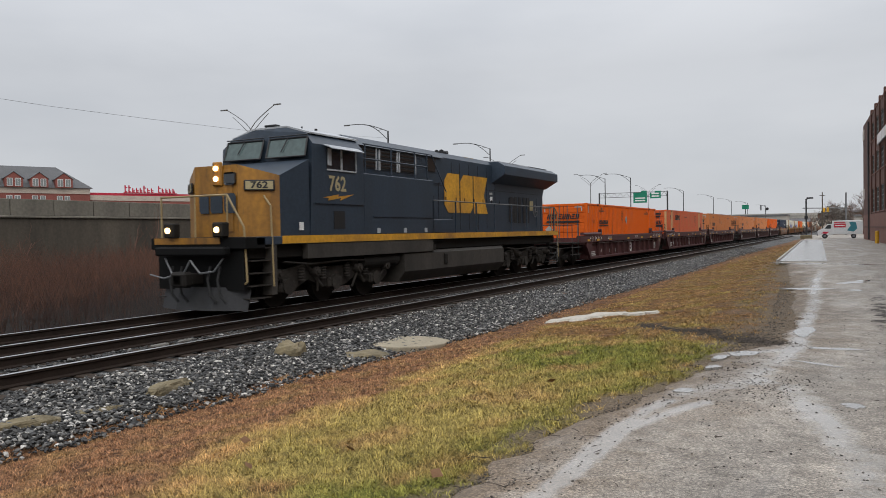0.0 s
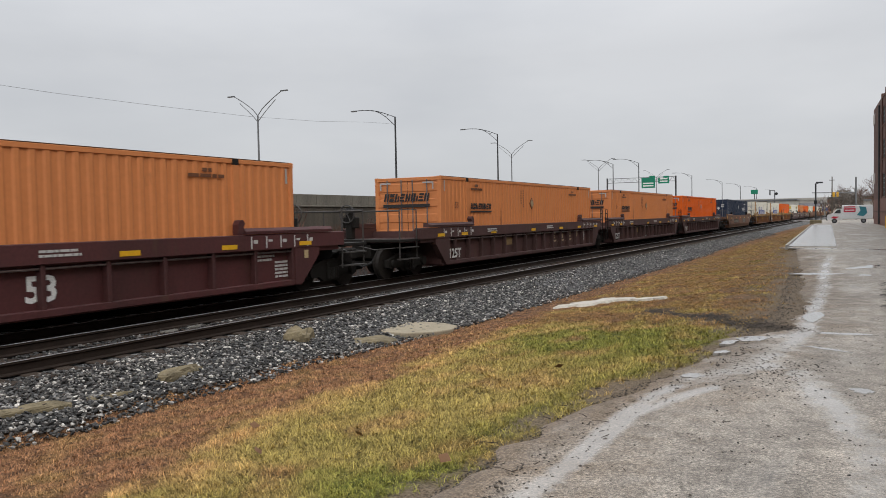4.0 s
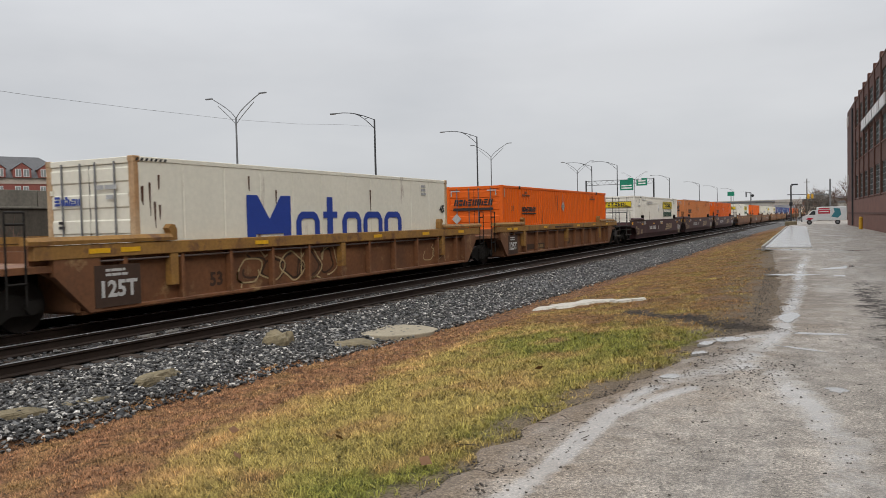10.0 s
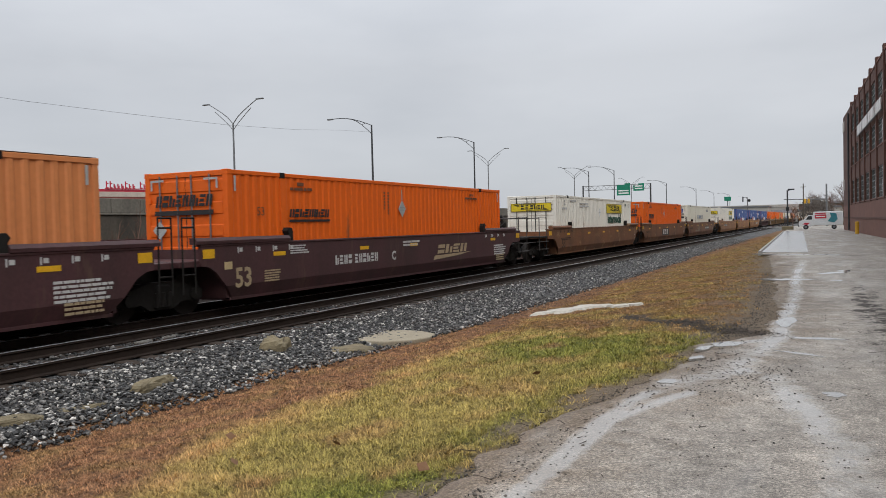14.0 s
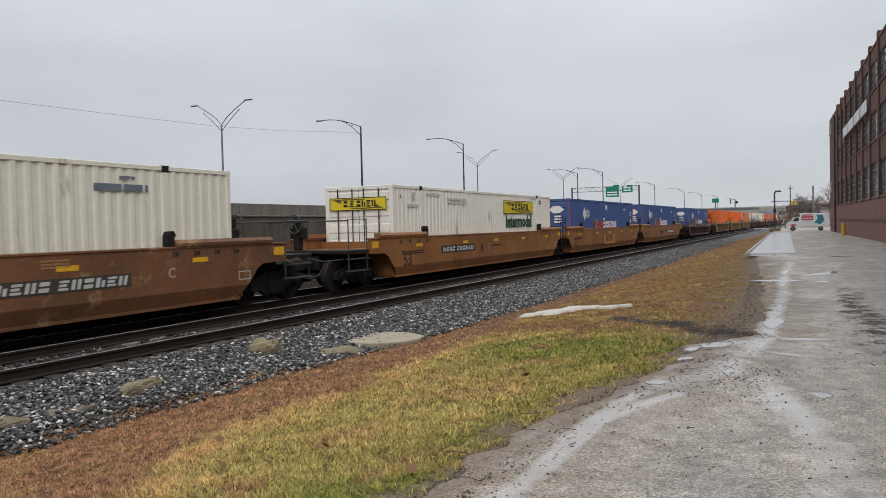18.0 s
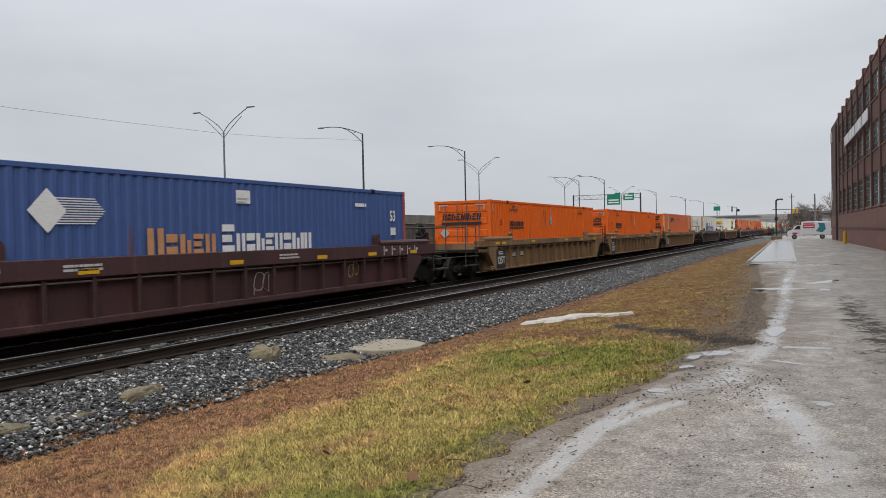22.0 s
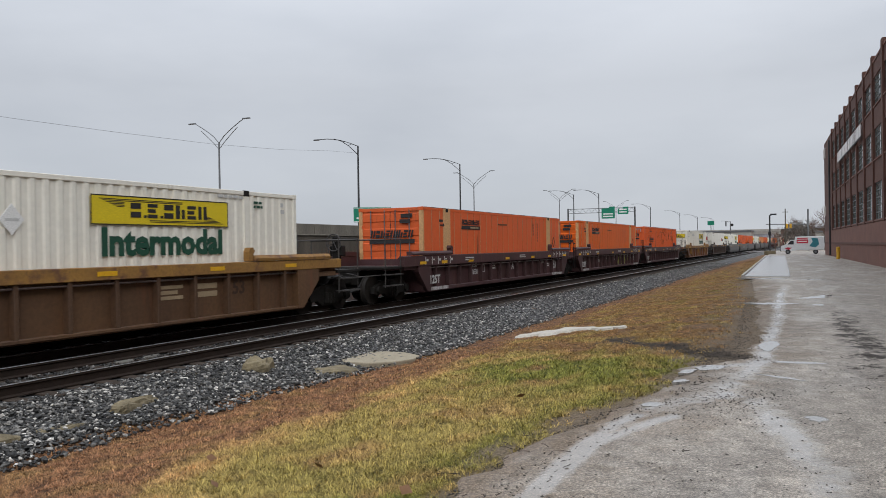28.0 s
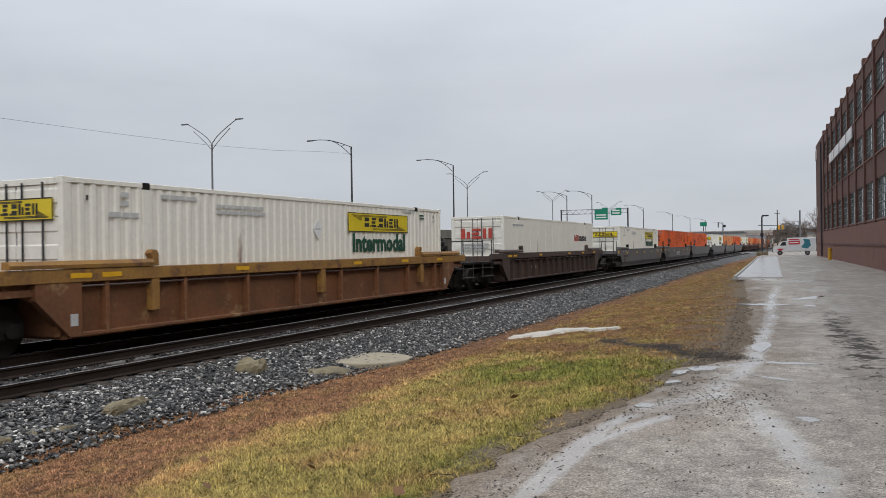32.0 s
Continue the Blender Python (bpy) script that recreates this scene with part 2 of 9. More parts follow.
M_PANE = mat("factory_pane", (0.13, 0.155, 0.145), 0.12, color2=(0.05, 0.06, 0.06), scale=1.2, fine=3, island=0.7, spec=0.7)
M_STEEL = mat("galvanised_steel", (0.20, 0.205, 0.21), 0.5, 0.6, scale=3)
M_DARKSTEEL = mat("dark_steel_pole", (0.05, 0.052, 0.055), 0.55, 0.3, scale=3)
M_GREEN = mat("sign_green", (0.0, 0.20, 0.115), 0.5, scale=2, amount=0.2)
M_WHITE = mat("white_paint", (0.78, 0.78, 0.76), 0.55, scale=3, amount=0.15)
M_YELLOW = mat("safety_yellow", (0.66, 0.36, 0.02), 0.6, scale=5, amount=0.7)
M_BLACK = mat("black_paint", (0.012, 0.012, 0.013), 0.5, scale=3)
M_LENS = mat("lamp_glass", (0.6, 0.6, 0.58), 0.2)
M_TWIG = mat("bare_twigs", (0.10, 0.062, 0.045), 0.9, color2=(0.16, 0.085, 0.06), scale=0.3, amount=1.0, island=0.5)
M_BRUSH = mat("dry_brush", (0.155, 0.072, 0.045), 0.95, color2=(0.062, 0.030, 0.020), scale=0.25, amount=1.0, island=0.55)
M_ROOF = mat("slate_roof", (0.115, 0.115, 0.118), 0.75, scale=0.4, fine=5)
M_HOTEL = mat("hotel_brick", (0.27, 0.085, 0.065), 0.85, scale=0.3, fine=4)
M_BANDCREAM = mat("cream_band", (0.55, 0.46, 0.38), 0.8, scale=0.4)
M_SIGNRED = mat("sign_red", (0.55, 0.02, 0.05), 0.5)
# light grey: distance haze is mixed into the colour of the woods
M_FARWOOD = mat("hazed_far_wood", (0.30, 0.29, 0.30), 1.0, color2=(0.23, 0.22, 0.225), scale=0.03, fine=0.4)
# silty water, its base colour lightened to carry part of the mirrored sky
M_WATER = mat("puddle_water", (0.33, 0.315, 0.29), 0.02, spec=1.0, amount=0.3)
M_GLASS = mat("dark_glass", (0.02, 0.025, 0.03), 0.06, spec=0.8)
M_RUBBER = mat("rubber", (0.02, 0.02, 0.02), 0.85)


def ground_z(x, y):
    return float(np.interp(x, (-60, -17.2, -15.9, -9.2, -7.6, -6.6, -5.0, -2.2, -0.8, 8, 60),
                           (-0.6, -0.6, -0.24, -0.24, -0.47, -0.38, -0.18, 0.13, 0.18, 0.18, 0.18)))


def road_edge(y):
    """The left edge of the pavement."""
    return float(np.interp(y, (-20, 3.5, 5.4, 6.3, 7.8, 8.2, 9.2, 10.5, 11.2, 11.8, 14.4, 22.8, 38.5, 39, 98, 140), (-2.3, -2.2, -2.2, -2.05, -1.8, -1.65, -1.55, -1.5, -1.2, -0.95, -0.95, -1.38, -2.6, -2.93, -4.85, -6.2)))


def grass_edge(y):
    """Where the turf gives way to mud beside the lane."""
    return float(np.interp(y, (-20, 3.5, 4.5, 6.3, 7.6, 8.3, 9.8, 11.0, 12.3, 14, 22, 38.5, 60), (-2.5, -2.45, -2.40, -2.3, -2.0, -1.75, -1.65, -1.6, -1.55, -1.35, -1.75, -2.9, -3.4)))


def ballast_edge(y):
    """Where the crushed stone ends against the verge."""
    return float(np.interp(y, (-20, 4, 7, 9, 11, 14, 20, 30, 60, 400), (-7.75, -7.75, -7.7, -7.7, -7.6, -7.2, -7.2, -6.95, -7.6, -7.6))) + 0.14 * noise.noise((y * 0.8, 0.0, 4.0)) + 0.08 * noise.noise((y * 2.9, 3.0, 4.0))


def ground_h(x, y):
    """The uneven ground itself."""
    if not (-9 < x < -1.0 and -10 < y < 50):
        return ground_z(x, y)
    return ground_z(x, y) + (0.03 * noise.noise((x * 1.1, y * 1.1, 0.0)) + 0.012 * noise.noise((x * 3.1, y * 3.1, 3.0))) * min(1.0, max(0.0, -1.0 - x))


def turf(x, y):
    """Shares of green grass, dead brown grass, dry brown scrub, bare mud, tan straw and wet dark mud at a place of the verge."""
    n1, n2, n3 = noise.noise((x * 0.9, y * 0.9, 1.0)), noise.noise((x * 2.6, y * 2.6, 2.0)), noise.noise((x * 0.33, y * 0.33, 5.0))
    n4, n5, n6 = noise.noise((x * 6.5, y * 6.5, 6.0)), noise.noise((x * 3.7, y * 2.2, 8.0)), noise.noise((x * 1.7, y * 1.1, 9.0))
    edge = float(np.interp(y, (2, 4.2, 5.2, 6.3, 7, 8.4, 9.2, 10, 12, 14.5, 20, 40), (-4.7, -4.8, -5.35, -5.5, -5.6, -5.3, -5.5, -5.7, -5.6, -6.0, -6.2, -6.6)))
    soft = lambda v: 1 / (1 + math.exp(-max(-30, min(30, v))))
    wave = 0.34 * n1 + 0.26 * n2 + 0.16 * n4
    dead = soft((edge + wave - x) / 0.07) * min(1.0, 0.95 + 0.5 * n2)
    dead = max(dead, 0.8 * soft((n5 + 0.6 * n6 - 0.42) / 0.06) * (0.5 if y < 11 else 1.0))
    tan = 0.9 * math.exp(-((edge + 0.22 + wave - x) / 0.24) ** 2) * soft((n6 + 0.15) / 0.12)
    tan += 0.85 * soft((n6 - 0.9 * n2 - 0.28) / 0.08) * (0.55 if y < 11.5 else 1.0)
    green = 1.5 * math.exp(-((x + 3.4) / 1.7) ** 2 - ((y - 11.0 + 0.35 * (x + 3)) / 1.9) ** 2) + 0.95 * math.exp(-((x + 2.75) / 0.75) ** 2 - ((y - 4.2) / 0.6) ** 2)
    green += 0.75 * math.exp(-((x - grass_edge(y) + 0.28) / 0.3) ** 2) * soft((11 - y) / 0.4) + 0.7 * math.exp(-((x + 3.9 - 0.01 * y) / 0.8) ** 2) * soft((y - 19) / 2.0)
    green += 0.35 * n3 + 0.75 * n1 + 0.65 * n5 + 0.35 * n4 - (0.06 if y < 13 else 0.25)
    scrub = soft((y - 12.6 + 0.45 * (x + 3) + 0.9 * n1 + 0.8 * n2) / 0.35) * (0.86 + 0.9 * n6 + 0.6 * n2)
    scrub = max(scrub, max(0.0, 1.9 * (n5 * 0.6 + n1 * 0.4 + n4 * 0.35) - 0.35))
    mud = soft((x - grass_edge(y) + 0.10 - 0.38 * n2 - 0.22 * n1 - 0.3 * n4) / 0.07)
    if y > 12.0:
        mud = max(mud, soft((x - grass_edge(y) + 0.30 - 0.8 * n2 - 0.5 * n4 - 0.4 * n1) / 0.35) * 0.92)
    line = float(np.interp(x, (-3.5, -2.25, -1.5, -0.9), (14.6, 13.05, 12.25, 11.7)))
    wet = soft((0.30 - abs(y - line + 0.35 * n1) * 0.75 + 0.4 * n2 + 0.25 * n4) / 0.07) if -3.7 < x < -0.4 else 0.0
    mud = max(mud, wet * 0.97)
    return min(1, max(0, green)), min(1, max(0, dead)), min(1, max(0, scrub)), mud, min(1, tan) * (1 - 0.7 * dead), wet


TURF_X = np.arange(-9.3, 0.21, 0.1)
TURF_Y = np.arange(2.0, 60.01, 0.125)
TURF = np.array([[turf(x, y) for x in TURF_X] for y in TURF_Y])


def turf_at(xs, ys):
    """The turf map read between its points."""
    u = np.clip((np.asarray(xs) + 9.3) / 0.1, 0, len(TURF_X) - 1.001)
    v = np.clip((np.asarray(ys) - 2.0) / 0.125, 0, len(TURF_Y) - 1.001)
    i, j = u.astype(int), v.astype(int)
    a, b = (u - i)[:, None], (v - j)[:, None]
    return (TURF[j, i] * (1 - a) + TURF[j, i + 1] * a) * (1 - b) + (TURF[j + 1, i] * (1 - a) + TURF[j + 1, i + 1] * a) * b


def put_turf(me, t):
    for k, name in enumerate(("green", "dead", "scrub", "mud", "tan", "wet")):
        me.attributes.new(name, 'FLOAT', 'POINT').data.foreach_set("value", np.ascontiguousarray(t[:, k], dtype=np.float32))


# ---- ground, one sheet to the horizon ----
def make_ground():
    xs = [-2500, -600, -150, -60, -36, -24, -17.2, -15.9, -13, -11, -9.2] + [-9.2 + 0.16 * i for i in range(1, 58)] + [1.5, 4, 8, 20, 60, 300, 2500]
    ys = [-300, -60, -20] + [-8 + 1.0 * i for i in range(11)] + [3.2 + 0.16 * i for i in range(160)] + [29 + 0.6 * i for i in range(40)] + [55, 60, 75, 95, 125, 170, 250, 500, 1200, 3500]
    g = Mesh()
    for y in ys:
        for x in xs:
            g.v.append((x, y, ground_h(x, y)))
    w = len(xs)
    for j in range(len(ys) - 1):
        for i in range(w - 1):
            k = j * w + i
            g.f.append((k, k + 1, k + w + 1, k + w))
    ob = g.thing("ground", M_GRASSLAND, "patchy winter grass and brown soil sloping to the tracks", "ground", kind="structure", smooth=True)
    pts = np.array(g.v)
    put_turf(ob.data, turf_at(pts[:, 0], pts[:, 1]))
    return ob


def grass_material(name, blades):
    """Dead brown by the ballast, straw and green towards the road, mud beside it."""
    m = bpy.data.materials.new(name)
    m.use_nodes = True
    n, l = m.node_tree.nodes, m.node_tree.links
    b = n["Principled BSDF"]
    b.inputs["Roughness"].default_value = 0.85
    b.inputs["Specular IOR Level"].default_value = 0.2
    geo = n.new("ShaderNodeNewGeometry")
    sep = n.new("ShaderNodeSeparateXYZ")
    l.new(geo.outputs["Position"], sep.inputs[0])

    def noise_fac(scale, lo, hi, detail=5):
        t = n.new("ShaderNodeTexNoise")
        t.inputs["Scale"].default_value, t.inputs["Detail"].default_value = scale, detail
        l.new(geo.outputs["Position"], t.inputs["Vector"])
        r = n.new("ShaderNodeMapRange")
        r.inputs[1].default_value, r.inputs[2].default_value = lo, hi
        l.new(t.outputs["Fac"], r.inputs[0])
        return r.outputs[0]

    def mix(f, a, c):
        x = n.new("ShaderNodeMix")
        x.data_type = 'RGBA'
        l.new(f, x.inputs[0])
        for s, v in ((6, a), (7, c)):
            if isinstance(v, tuple):
                x.inputs[s].default_value = (*v, 1)
            else:
                l.new(v, x.inputs[s])
        return x.outputs[2]

    def share(which):
        a = n.new("ShaderNodeAttribute")
        a.attribute_name = which
        return a.outputs["Fac"]

    straw, fine = noise_fac(9, 0.35, 0.66), noise_fac(42, 0.3, 0.7)
    grit = noise_fac(70, 0.44, 0.56, 3)
    if blades:
        blend = n.new("ShaderNodeMix")
        blend.inputs[0].default_value = 0.66
        l.new(geo.outputs["Random Per Island"], blend.inputs[2])
        l.new(share("tuft"), blend.inputs[3])
        pick = blend.outputs[0]
    else:
        pick = straw
    lawn = mix(pick, (0.125, 0.095, 0.029), (0.50, 0.385, 0.120))
    lawn = mix(share("green"), lawn, mix(pick, (0.058, 0.080, 0.015), (0.30, 0.285, 0.060)))
    lawn = mix(share("tan"), lawn, mix(pick, (0.26, 0.14, 0.055), (0.66, 0.40, 0.165)))
    lawn = mix(share("scrub"), lawn, mix(pick, (0.10, 0.052, 0.022), (0.40, 0.225, 0.085)))
    col = mix(share("dead"), lawn, mix(pick, (0.072, 0.036, 0.021), (0.44, 0.225, 0.112)))
    if not blades:
        soil = mix(grit, (0.15, 0.105, 0.070), (0.44, 0.345, 0.245))
        col = mix(share("mud"), col, mix(fine, soil, (0.30, 0.23, 0.16)))
        col = mix(share("wet"), col, mix(grit, (0.022, 0.016, 0.012), (0.085, 0.060, 0.042)))
        rb = n.new("ShaderNodeMapRange")
        rb.inputs[1].default_value, rb.inputs[2].default_value = -9.4, -8.4
        l.new(sep.outputs["X"], rb.inputs[0])
        col = mix(rb.outputs[0], (0.035, 0.024, 0.018), col)
    sc = n.new("ShaderNodeVectorMath")
    sc.operation = 'SCALE'
    rr = n.new("ShaderNodeMapRange")
    rr.inputs[3].default_value, rr.inputs[4].default_value = (0.58, 1.78) if blades else (0.32, 0.95)
    if blades:
        l.new(geo.outputs["Random Per Island"], rr.inputs[0])
    else:
        l.new(fine, rr.inputs[0])
    l.new(col, sc.inputs[0])
    l.new(rr.outputs[0], sc.inputs[3])
    l.new(sc.outputs[0], b.inputs["Base Color"])
    if not blades:
        bp = n.new("ShaderNodeBump")
        bp.inputs["Strength"].default_value, bp.inputs["Distance"].default_value = 0.8, 0.03
        l.new(fine, bp.inputs["Height"])
        l.new(bp.outputs["Normal"], b.inputs["Normal"])
    return m


def asphalt_material():
    """Worn grey paving, half wet: smooth damp patches and ruts among dry gravelly ones."""
    m = bpy.data.materials.new("worn_wet_asphalt")
    m.use_nodes = True
    n, l = m.node_tree.nodes, m.node_tree.links
    b = n["Principled BSDF"]
    geo = n.new("ShaderNodeNewGeometry")

    def tex(scale, stretch=(1, 1, 1), detail=6, rough=0.6):
        mp = n.new("ShaderNodeMapping")
        mp.inputs["Scale"].default_value = stretch
        l.new(geo.outputs["Position"], mp.inputs["Vector"])
        t = n.new("ShaderNodeTexNoise")
        t.inputs["Scale"].default_value, t.inputs["Detail"].default_value, t.inputs["Roughness"].default_value = scale, detail, rough
        l.new(mp.outputs["Vector"], t.inputs["Vector"])
        return t.outputs["Fac"]

    def rng(v, a, c, o0=0.0, o1=1.0):
        r = n.new("ShaderNodeMapRange")
        for s, x in enumerate((a, c, o0, o1)):
            r.inputs[s + 1].default_value = x
        l.new(v, r.inputs[0])
        return r.outputs[0]

    big = tex(0.9, (1.0, 0.30, 1))
    at = n.new("ShaderNodeAttribute")
    at.attribute_name = "from_edge"
    ragged = tex(2.6)
    grit = tex(48, detail=3)
    mid = tex(4.5)
    mx = n.new("ShaderNodeMix")
    mx.data_type = 'RGBA'
    mx.inputs[6].default_value, mx.inputs[7].default_value = (0.40, 0.352, 0.296, 1), (0.215, 0.186, 0.153, 1)
    l.new(rng(mid, 0.32, 0.68), mx.inputs[0])
    # the edge is lost under mud and grit
    add = n.new("ShaderNodeMath")
    add.operation = 'MULTIPLY_ADD'
    l.new(ragged, add.inputs[0])
    add.inputs[1].default_value = -2.4
    l.new(at.outputs["Fac"], add.inputs[2])
    mud = rng(add.outputs[0], 0.0, -1.1)
    md = n.new("ShaderNodeMix")
    md.data_type = 'RGBA'
    l.new(mud, md.inputs[0])
    l.new(mx.outputs[2], md.inputs[6])
    md.inputs[7].default_value = (0.185, 0.143, 0.104, 1)
    sc = n.new("ShaderNodeVectorMath")
    sc.operation = 'SCALE'
    l.new(md.outputs[2], sc.inputs[0])
    speck = tex(130, detail=2)
    ml = n.new("ShaderNodeMath")
    ml.operation = 'MULTIPLY'
    l.new(rng(grit, 0.3, 0.7, 0.55, 1.4), ml.inputs[0])
    l.new(rng(speck, 0.35, 0.65, 0.6, 1.4), ml.inputs[1])
    # coarse worn stones in the surface, and a cleaner, darker lane away from the silted edge
    agg = n.new("ShaderNodeTexVoronoi")
    agg.inputs["Scale"].default_value = 75
    l.new(geo.outputs["Position"], agg.inputs["Vector"])
    sp = n.new("ShaderNodeSeparateColor")
    l.new(agg.outputs["Color"], sp.inputs[0])
    lane = n.new("ShaderNodeMath")
    lane.operation = 'MULTIPLY_ADD'
    l.new(tex(0.7), lane.inputs[0])
    lane.inputs[1].default_value = 2.4
    l.new(at.outputs["Fac"], lane.inputs[2])
    m2, m3 = n.new("ShaderNodeMath"), n.new("ShaderNodeMath")
    m2.operation = m3.operation = 'MULTIPLY'
    l.new(ml.outputs[0], m2.inputs[0])
    l.new(rng(sp.outputs[0], 0.0, 1.0, 0.62, 1.32), m2.inputs[1])
    l.new(m2.outputs[0], m3.inputs[0])
    l.new(rng(lane.outputs[0], 2.0, 3.6, 1.10, 0.93), m3.inputs[1])
    m4 = n.new("ShaderNodeMath")
    m4.operation = 'MULTIPLY'
    l.new(m3.outputs[0], m4.inputs[0])
    l.new(rng(tex(1.5, (1.0, 0.6, 1), 7, 0.65), 0.36, 0.64, 0.80, 1.16), m4.inputs[1])
    l.new(m4.outputs[0], sc.inputs[3])
    # dark trampled leaf mud in streaks
    sa = n.new("ShaderNodeAttribute")
    sa.attribute_name = "stain"
    sm = n.new("ShaderNodeMath")
    sm.operation = 'MULTIPLY_ADD'
    l.new(tex(3.4, (1.0, 0.9, 1), 8, 0.8), sm.inputs[0])
    sm.inputs[1].default_value = 2.2
    l.new(sa.outputs["Fac"], sm.inputs[2])
    sx = n.new("ShaderNodeMix")
    sx.data_type = 'RGBA'
    grime = rng(sm.outputs[0], 1.96, 2.10, 0, 0.96)
    l.new(grime, sx.inputs[0])
    l.new(sc.outputs[0], sx.inputs[6])
    sx.inputs[7].default_value = (0.030, 0.023, 0.018, 1)
    asphalt_colour = sx.outputs[2]
    dull = n.new("ShaderNodeMath")
    dull.operation = 'MULTIPLY'
    l.new(rng(mud, 0, 1, 0.4, 0.1), dull.inputs[0])
    l.new(rng(grime, 0, 1, 1.0, 0.25), dull.inputs[1])
    l.new(dull.outputs[0], b.inputs["Specular IOR Level"])
    wet = rng(big, 0.50, 0.62)
    rut = n.new("ShaderNodeAttribute")
    rut.attribute_name = "rut"
    ad = n.new("ShaderNodeMath")
    ad.operation = 'MULTIPLY_ADD'
    l.new(tex(7.0, detail=7, rough=0.7), ad.inputs[0])
    ad.inputs[1].default_value = 1.2
    l.new(rut.outputs["Fac"], ad.inputs[2])
    rw = rng(ad.outputs[0], 0.92, 1.42)
    mxw = n.new("ShaderNodeMath")
    mxw.operation = 'MAXIMUM'
    l.new(rng(wet, 0, 1, 0, 0.45), mxw.inputs[0])
    l.new(rw, mxw.inputs[1])
    wet = mxw.outputs[0]
    # pale silt in the ruts, with some of the sky's reflection in its colour
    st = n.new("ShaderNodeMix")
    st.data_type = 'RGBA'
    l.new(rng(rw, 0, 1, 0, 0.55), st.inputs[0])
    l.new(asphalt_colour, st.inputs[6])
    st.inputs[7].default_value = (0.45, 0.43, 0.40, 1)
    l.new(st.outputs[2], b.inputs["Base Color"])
    mr = n.new("ShaderNodeMix")
    l.new(wet, mr.inputs[0])
    mr.inputs[2].default_value, mr.inputs[3].default_value = 0.6, 0.13
    l.new(mr.outputs[0], b.inputs["Roughness"])
    bp = n.new("ShaderNodeBump")
    bp.inputs["Distance"].default_value = 0.012
    l.new(rng(wet, 0, 1, 0.7, 0.05), bp.inputs["Strength"])
    l.new(grit, bp.inputs["Height"])
    l.new(bp.outputs["Normal"], b.inputs["Normal"])
    return m


M_GRASSLAND = grass_material("winter_grass_soil", False)
M_BLADE = grass_material("winter_grass_blades", True)
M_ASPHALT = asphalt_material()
make_ground()


def road_z(x, y):
    return 0.205 + 0.012 * noise.noise((x * 0.6, y * 0.4, 7.0))


def make_road():
    ys = [-25 + 0.7 * i for i in range(41)] + [3.5 + 0.11 * i for i in range(130)] + [17.8 + 0.35 * i for i in range(69)] + [42 + 2.0 * i for i in range(60)]
    cols = [0, 0.06, 0.12, 0.18] + [0.24 + 0.055 * i for i in range(53)] + [3.2, 3.4, 4.2, 5.5, 9, 16, 40]
    g = Mesh()
    for y in ys:
        wob = 0.16 * noise.noise((0.0, y * 0.9, 1.0)) + 0.16 * noise.noise((5.0, y * 2.7, 1.0)) if y < 38.5 else 0.0
        e = road_edge(y) + wob
        for c in cols:
            z = road_z(e + c, y) - (0.05 if c == 0 else 0.034 if c < 0.1 else 0.022 if c < 0.15 else 0.008 if c < 0.3 else 0.0)
            g.v.append((e + c, y, z))
    w = len(cols)
    for j in range(len(ys) - 1):
        for i in range(w - 1):
            k = j * w + i
            g.f.append((k, k + 1, k + w + 1, k + w))
    ob = g.thing("road", M_ASPHALT, "worn grey asphalt lane, wet in patches", "road", kind="structure", smooth=True)
    at = ob.data.attributes.new("from_edge", 'FLOAT', 'POINT')
    at.data.foreach_set("value", [c if y < 39 else 4.0 for y in ys for c in cols])
    # wheel ruts and hollows that hold water
    ruts = (((-1.72, 3.6), (-1.67, 4.55), (-1.65, 5.33), (-1.64, 6.08), (-1.61, 6.9), (-1.53, 7.29)), ((-1.6, 6.2), (-1.36, 6.95), (-1.19, 7.38)),
            ((-1.42, 7.85), (-1.12, 8.3), (-0.85, 8.6)), ((-0.9, 9.2), (-0.75, 10.4), (-0.63, 11.55), (-0.69, 14.4)), ((-0.69, 14.4), (-0.68, 17.6), (-0.88, 24.9), (-0.91, 31.4)),
            ((0.12, 4.4), (0.11, 5.0), (0.1, 6.0), (-0.04, 6.43), (-0.22, 7.13), (-0.51, 8.3)), ((-1.15, 10.56), (-0.85, 10.9)))
    breadth, amount = (0.10, 0.09, 0.24, 0.19, 0.20, 0.21, 0.10), (1.10, 1.0, 0.80, 0.88, 0.80, 0.78, 0.85)
    st = ob.data.attributes.new("stain", 'FLOAT', 'POINT')
    st.data.foreach_set("value", [max(0.0, 1 - ((x - 0.95 + 0.02 * y) / 0.7) ** 2) * max(0.0, 1 - ((y - 15) / 11) ** 2) if y < 40 else 0.0 for x, y, z in g.v])
    wet = ob.data.attributes.new("rut", 'FLOAT', 'POINT')

    def depth(x, y):
        best = 0.0
        for line, wd, most in zip(ruts, breadth, amount):
            for (ax, ay), (bx, by) in zip(line, line[1:]):
                k = min(1, max(0, ((x - ax) * (bx - ax) + (y - ay) * (by - ay)) / ((bx - ax) ** 2 + (by - ay) ** 2)))
                off = math.hypot((x - ax - k * (bx - ax)), 0.5 * (y - ay - k * (by - ay)))
                best = max(best, most * math.exp(-(off / wd) ** 2))
        return best * (0.95 + 0.55 * noise.noise((x * 1.6, y * 0.9, 2.0)) + 0.3 * noise.noise((x * 4.0, y * 2.2, 5.0)))
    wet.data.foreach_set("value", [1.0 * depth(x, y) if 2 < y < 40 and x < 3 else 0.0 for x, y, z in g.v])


make_road()


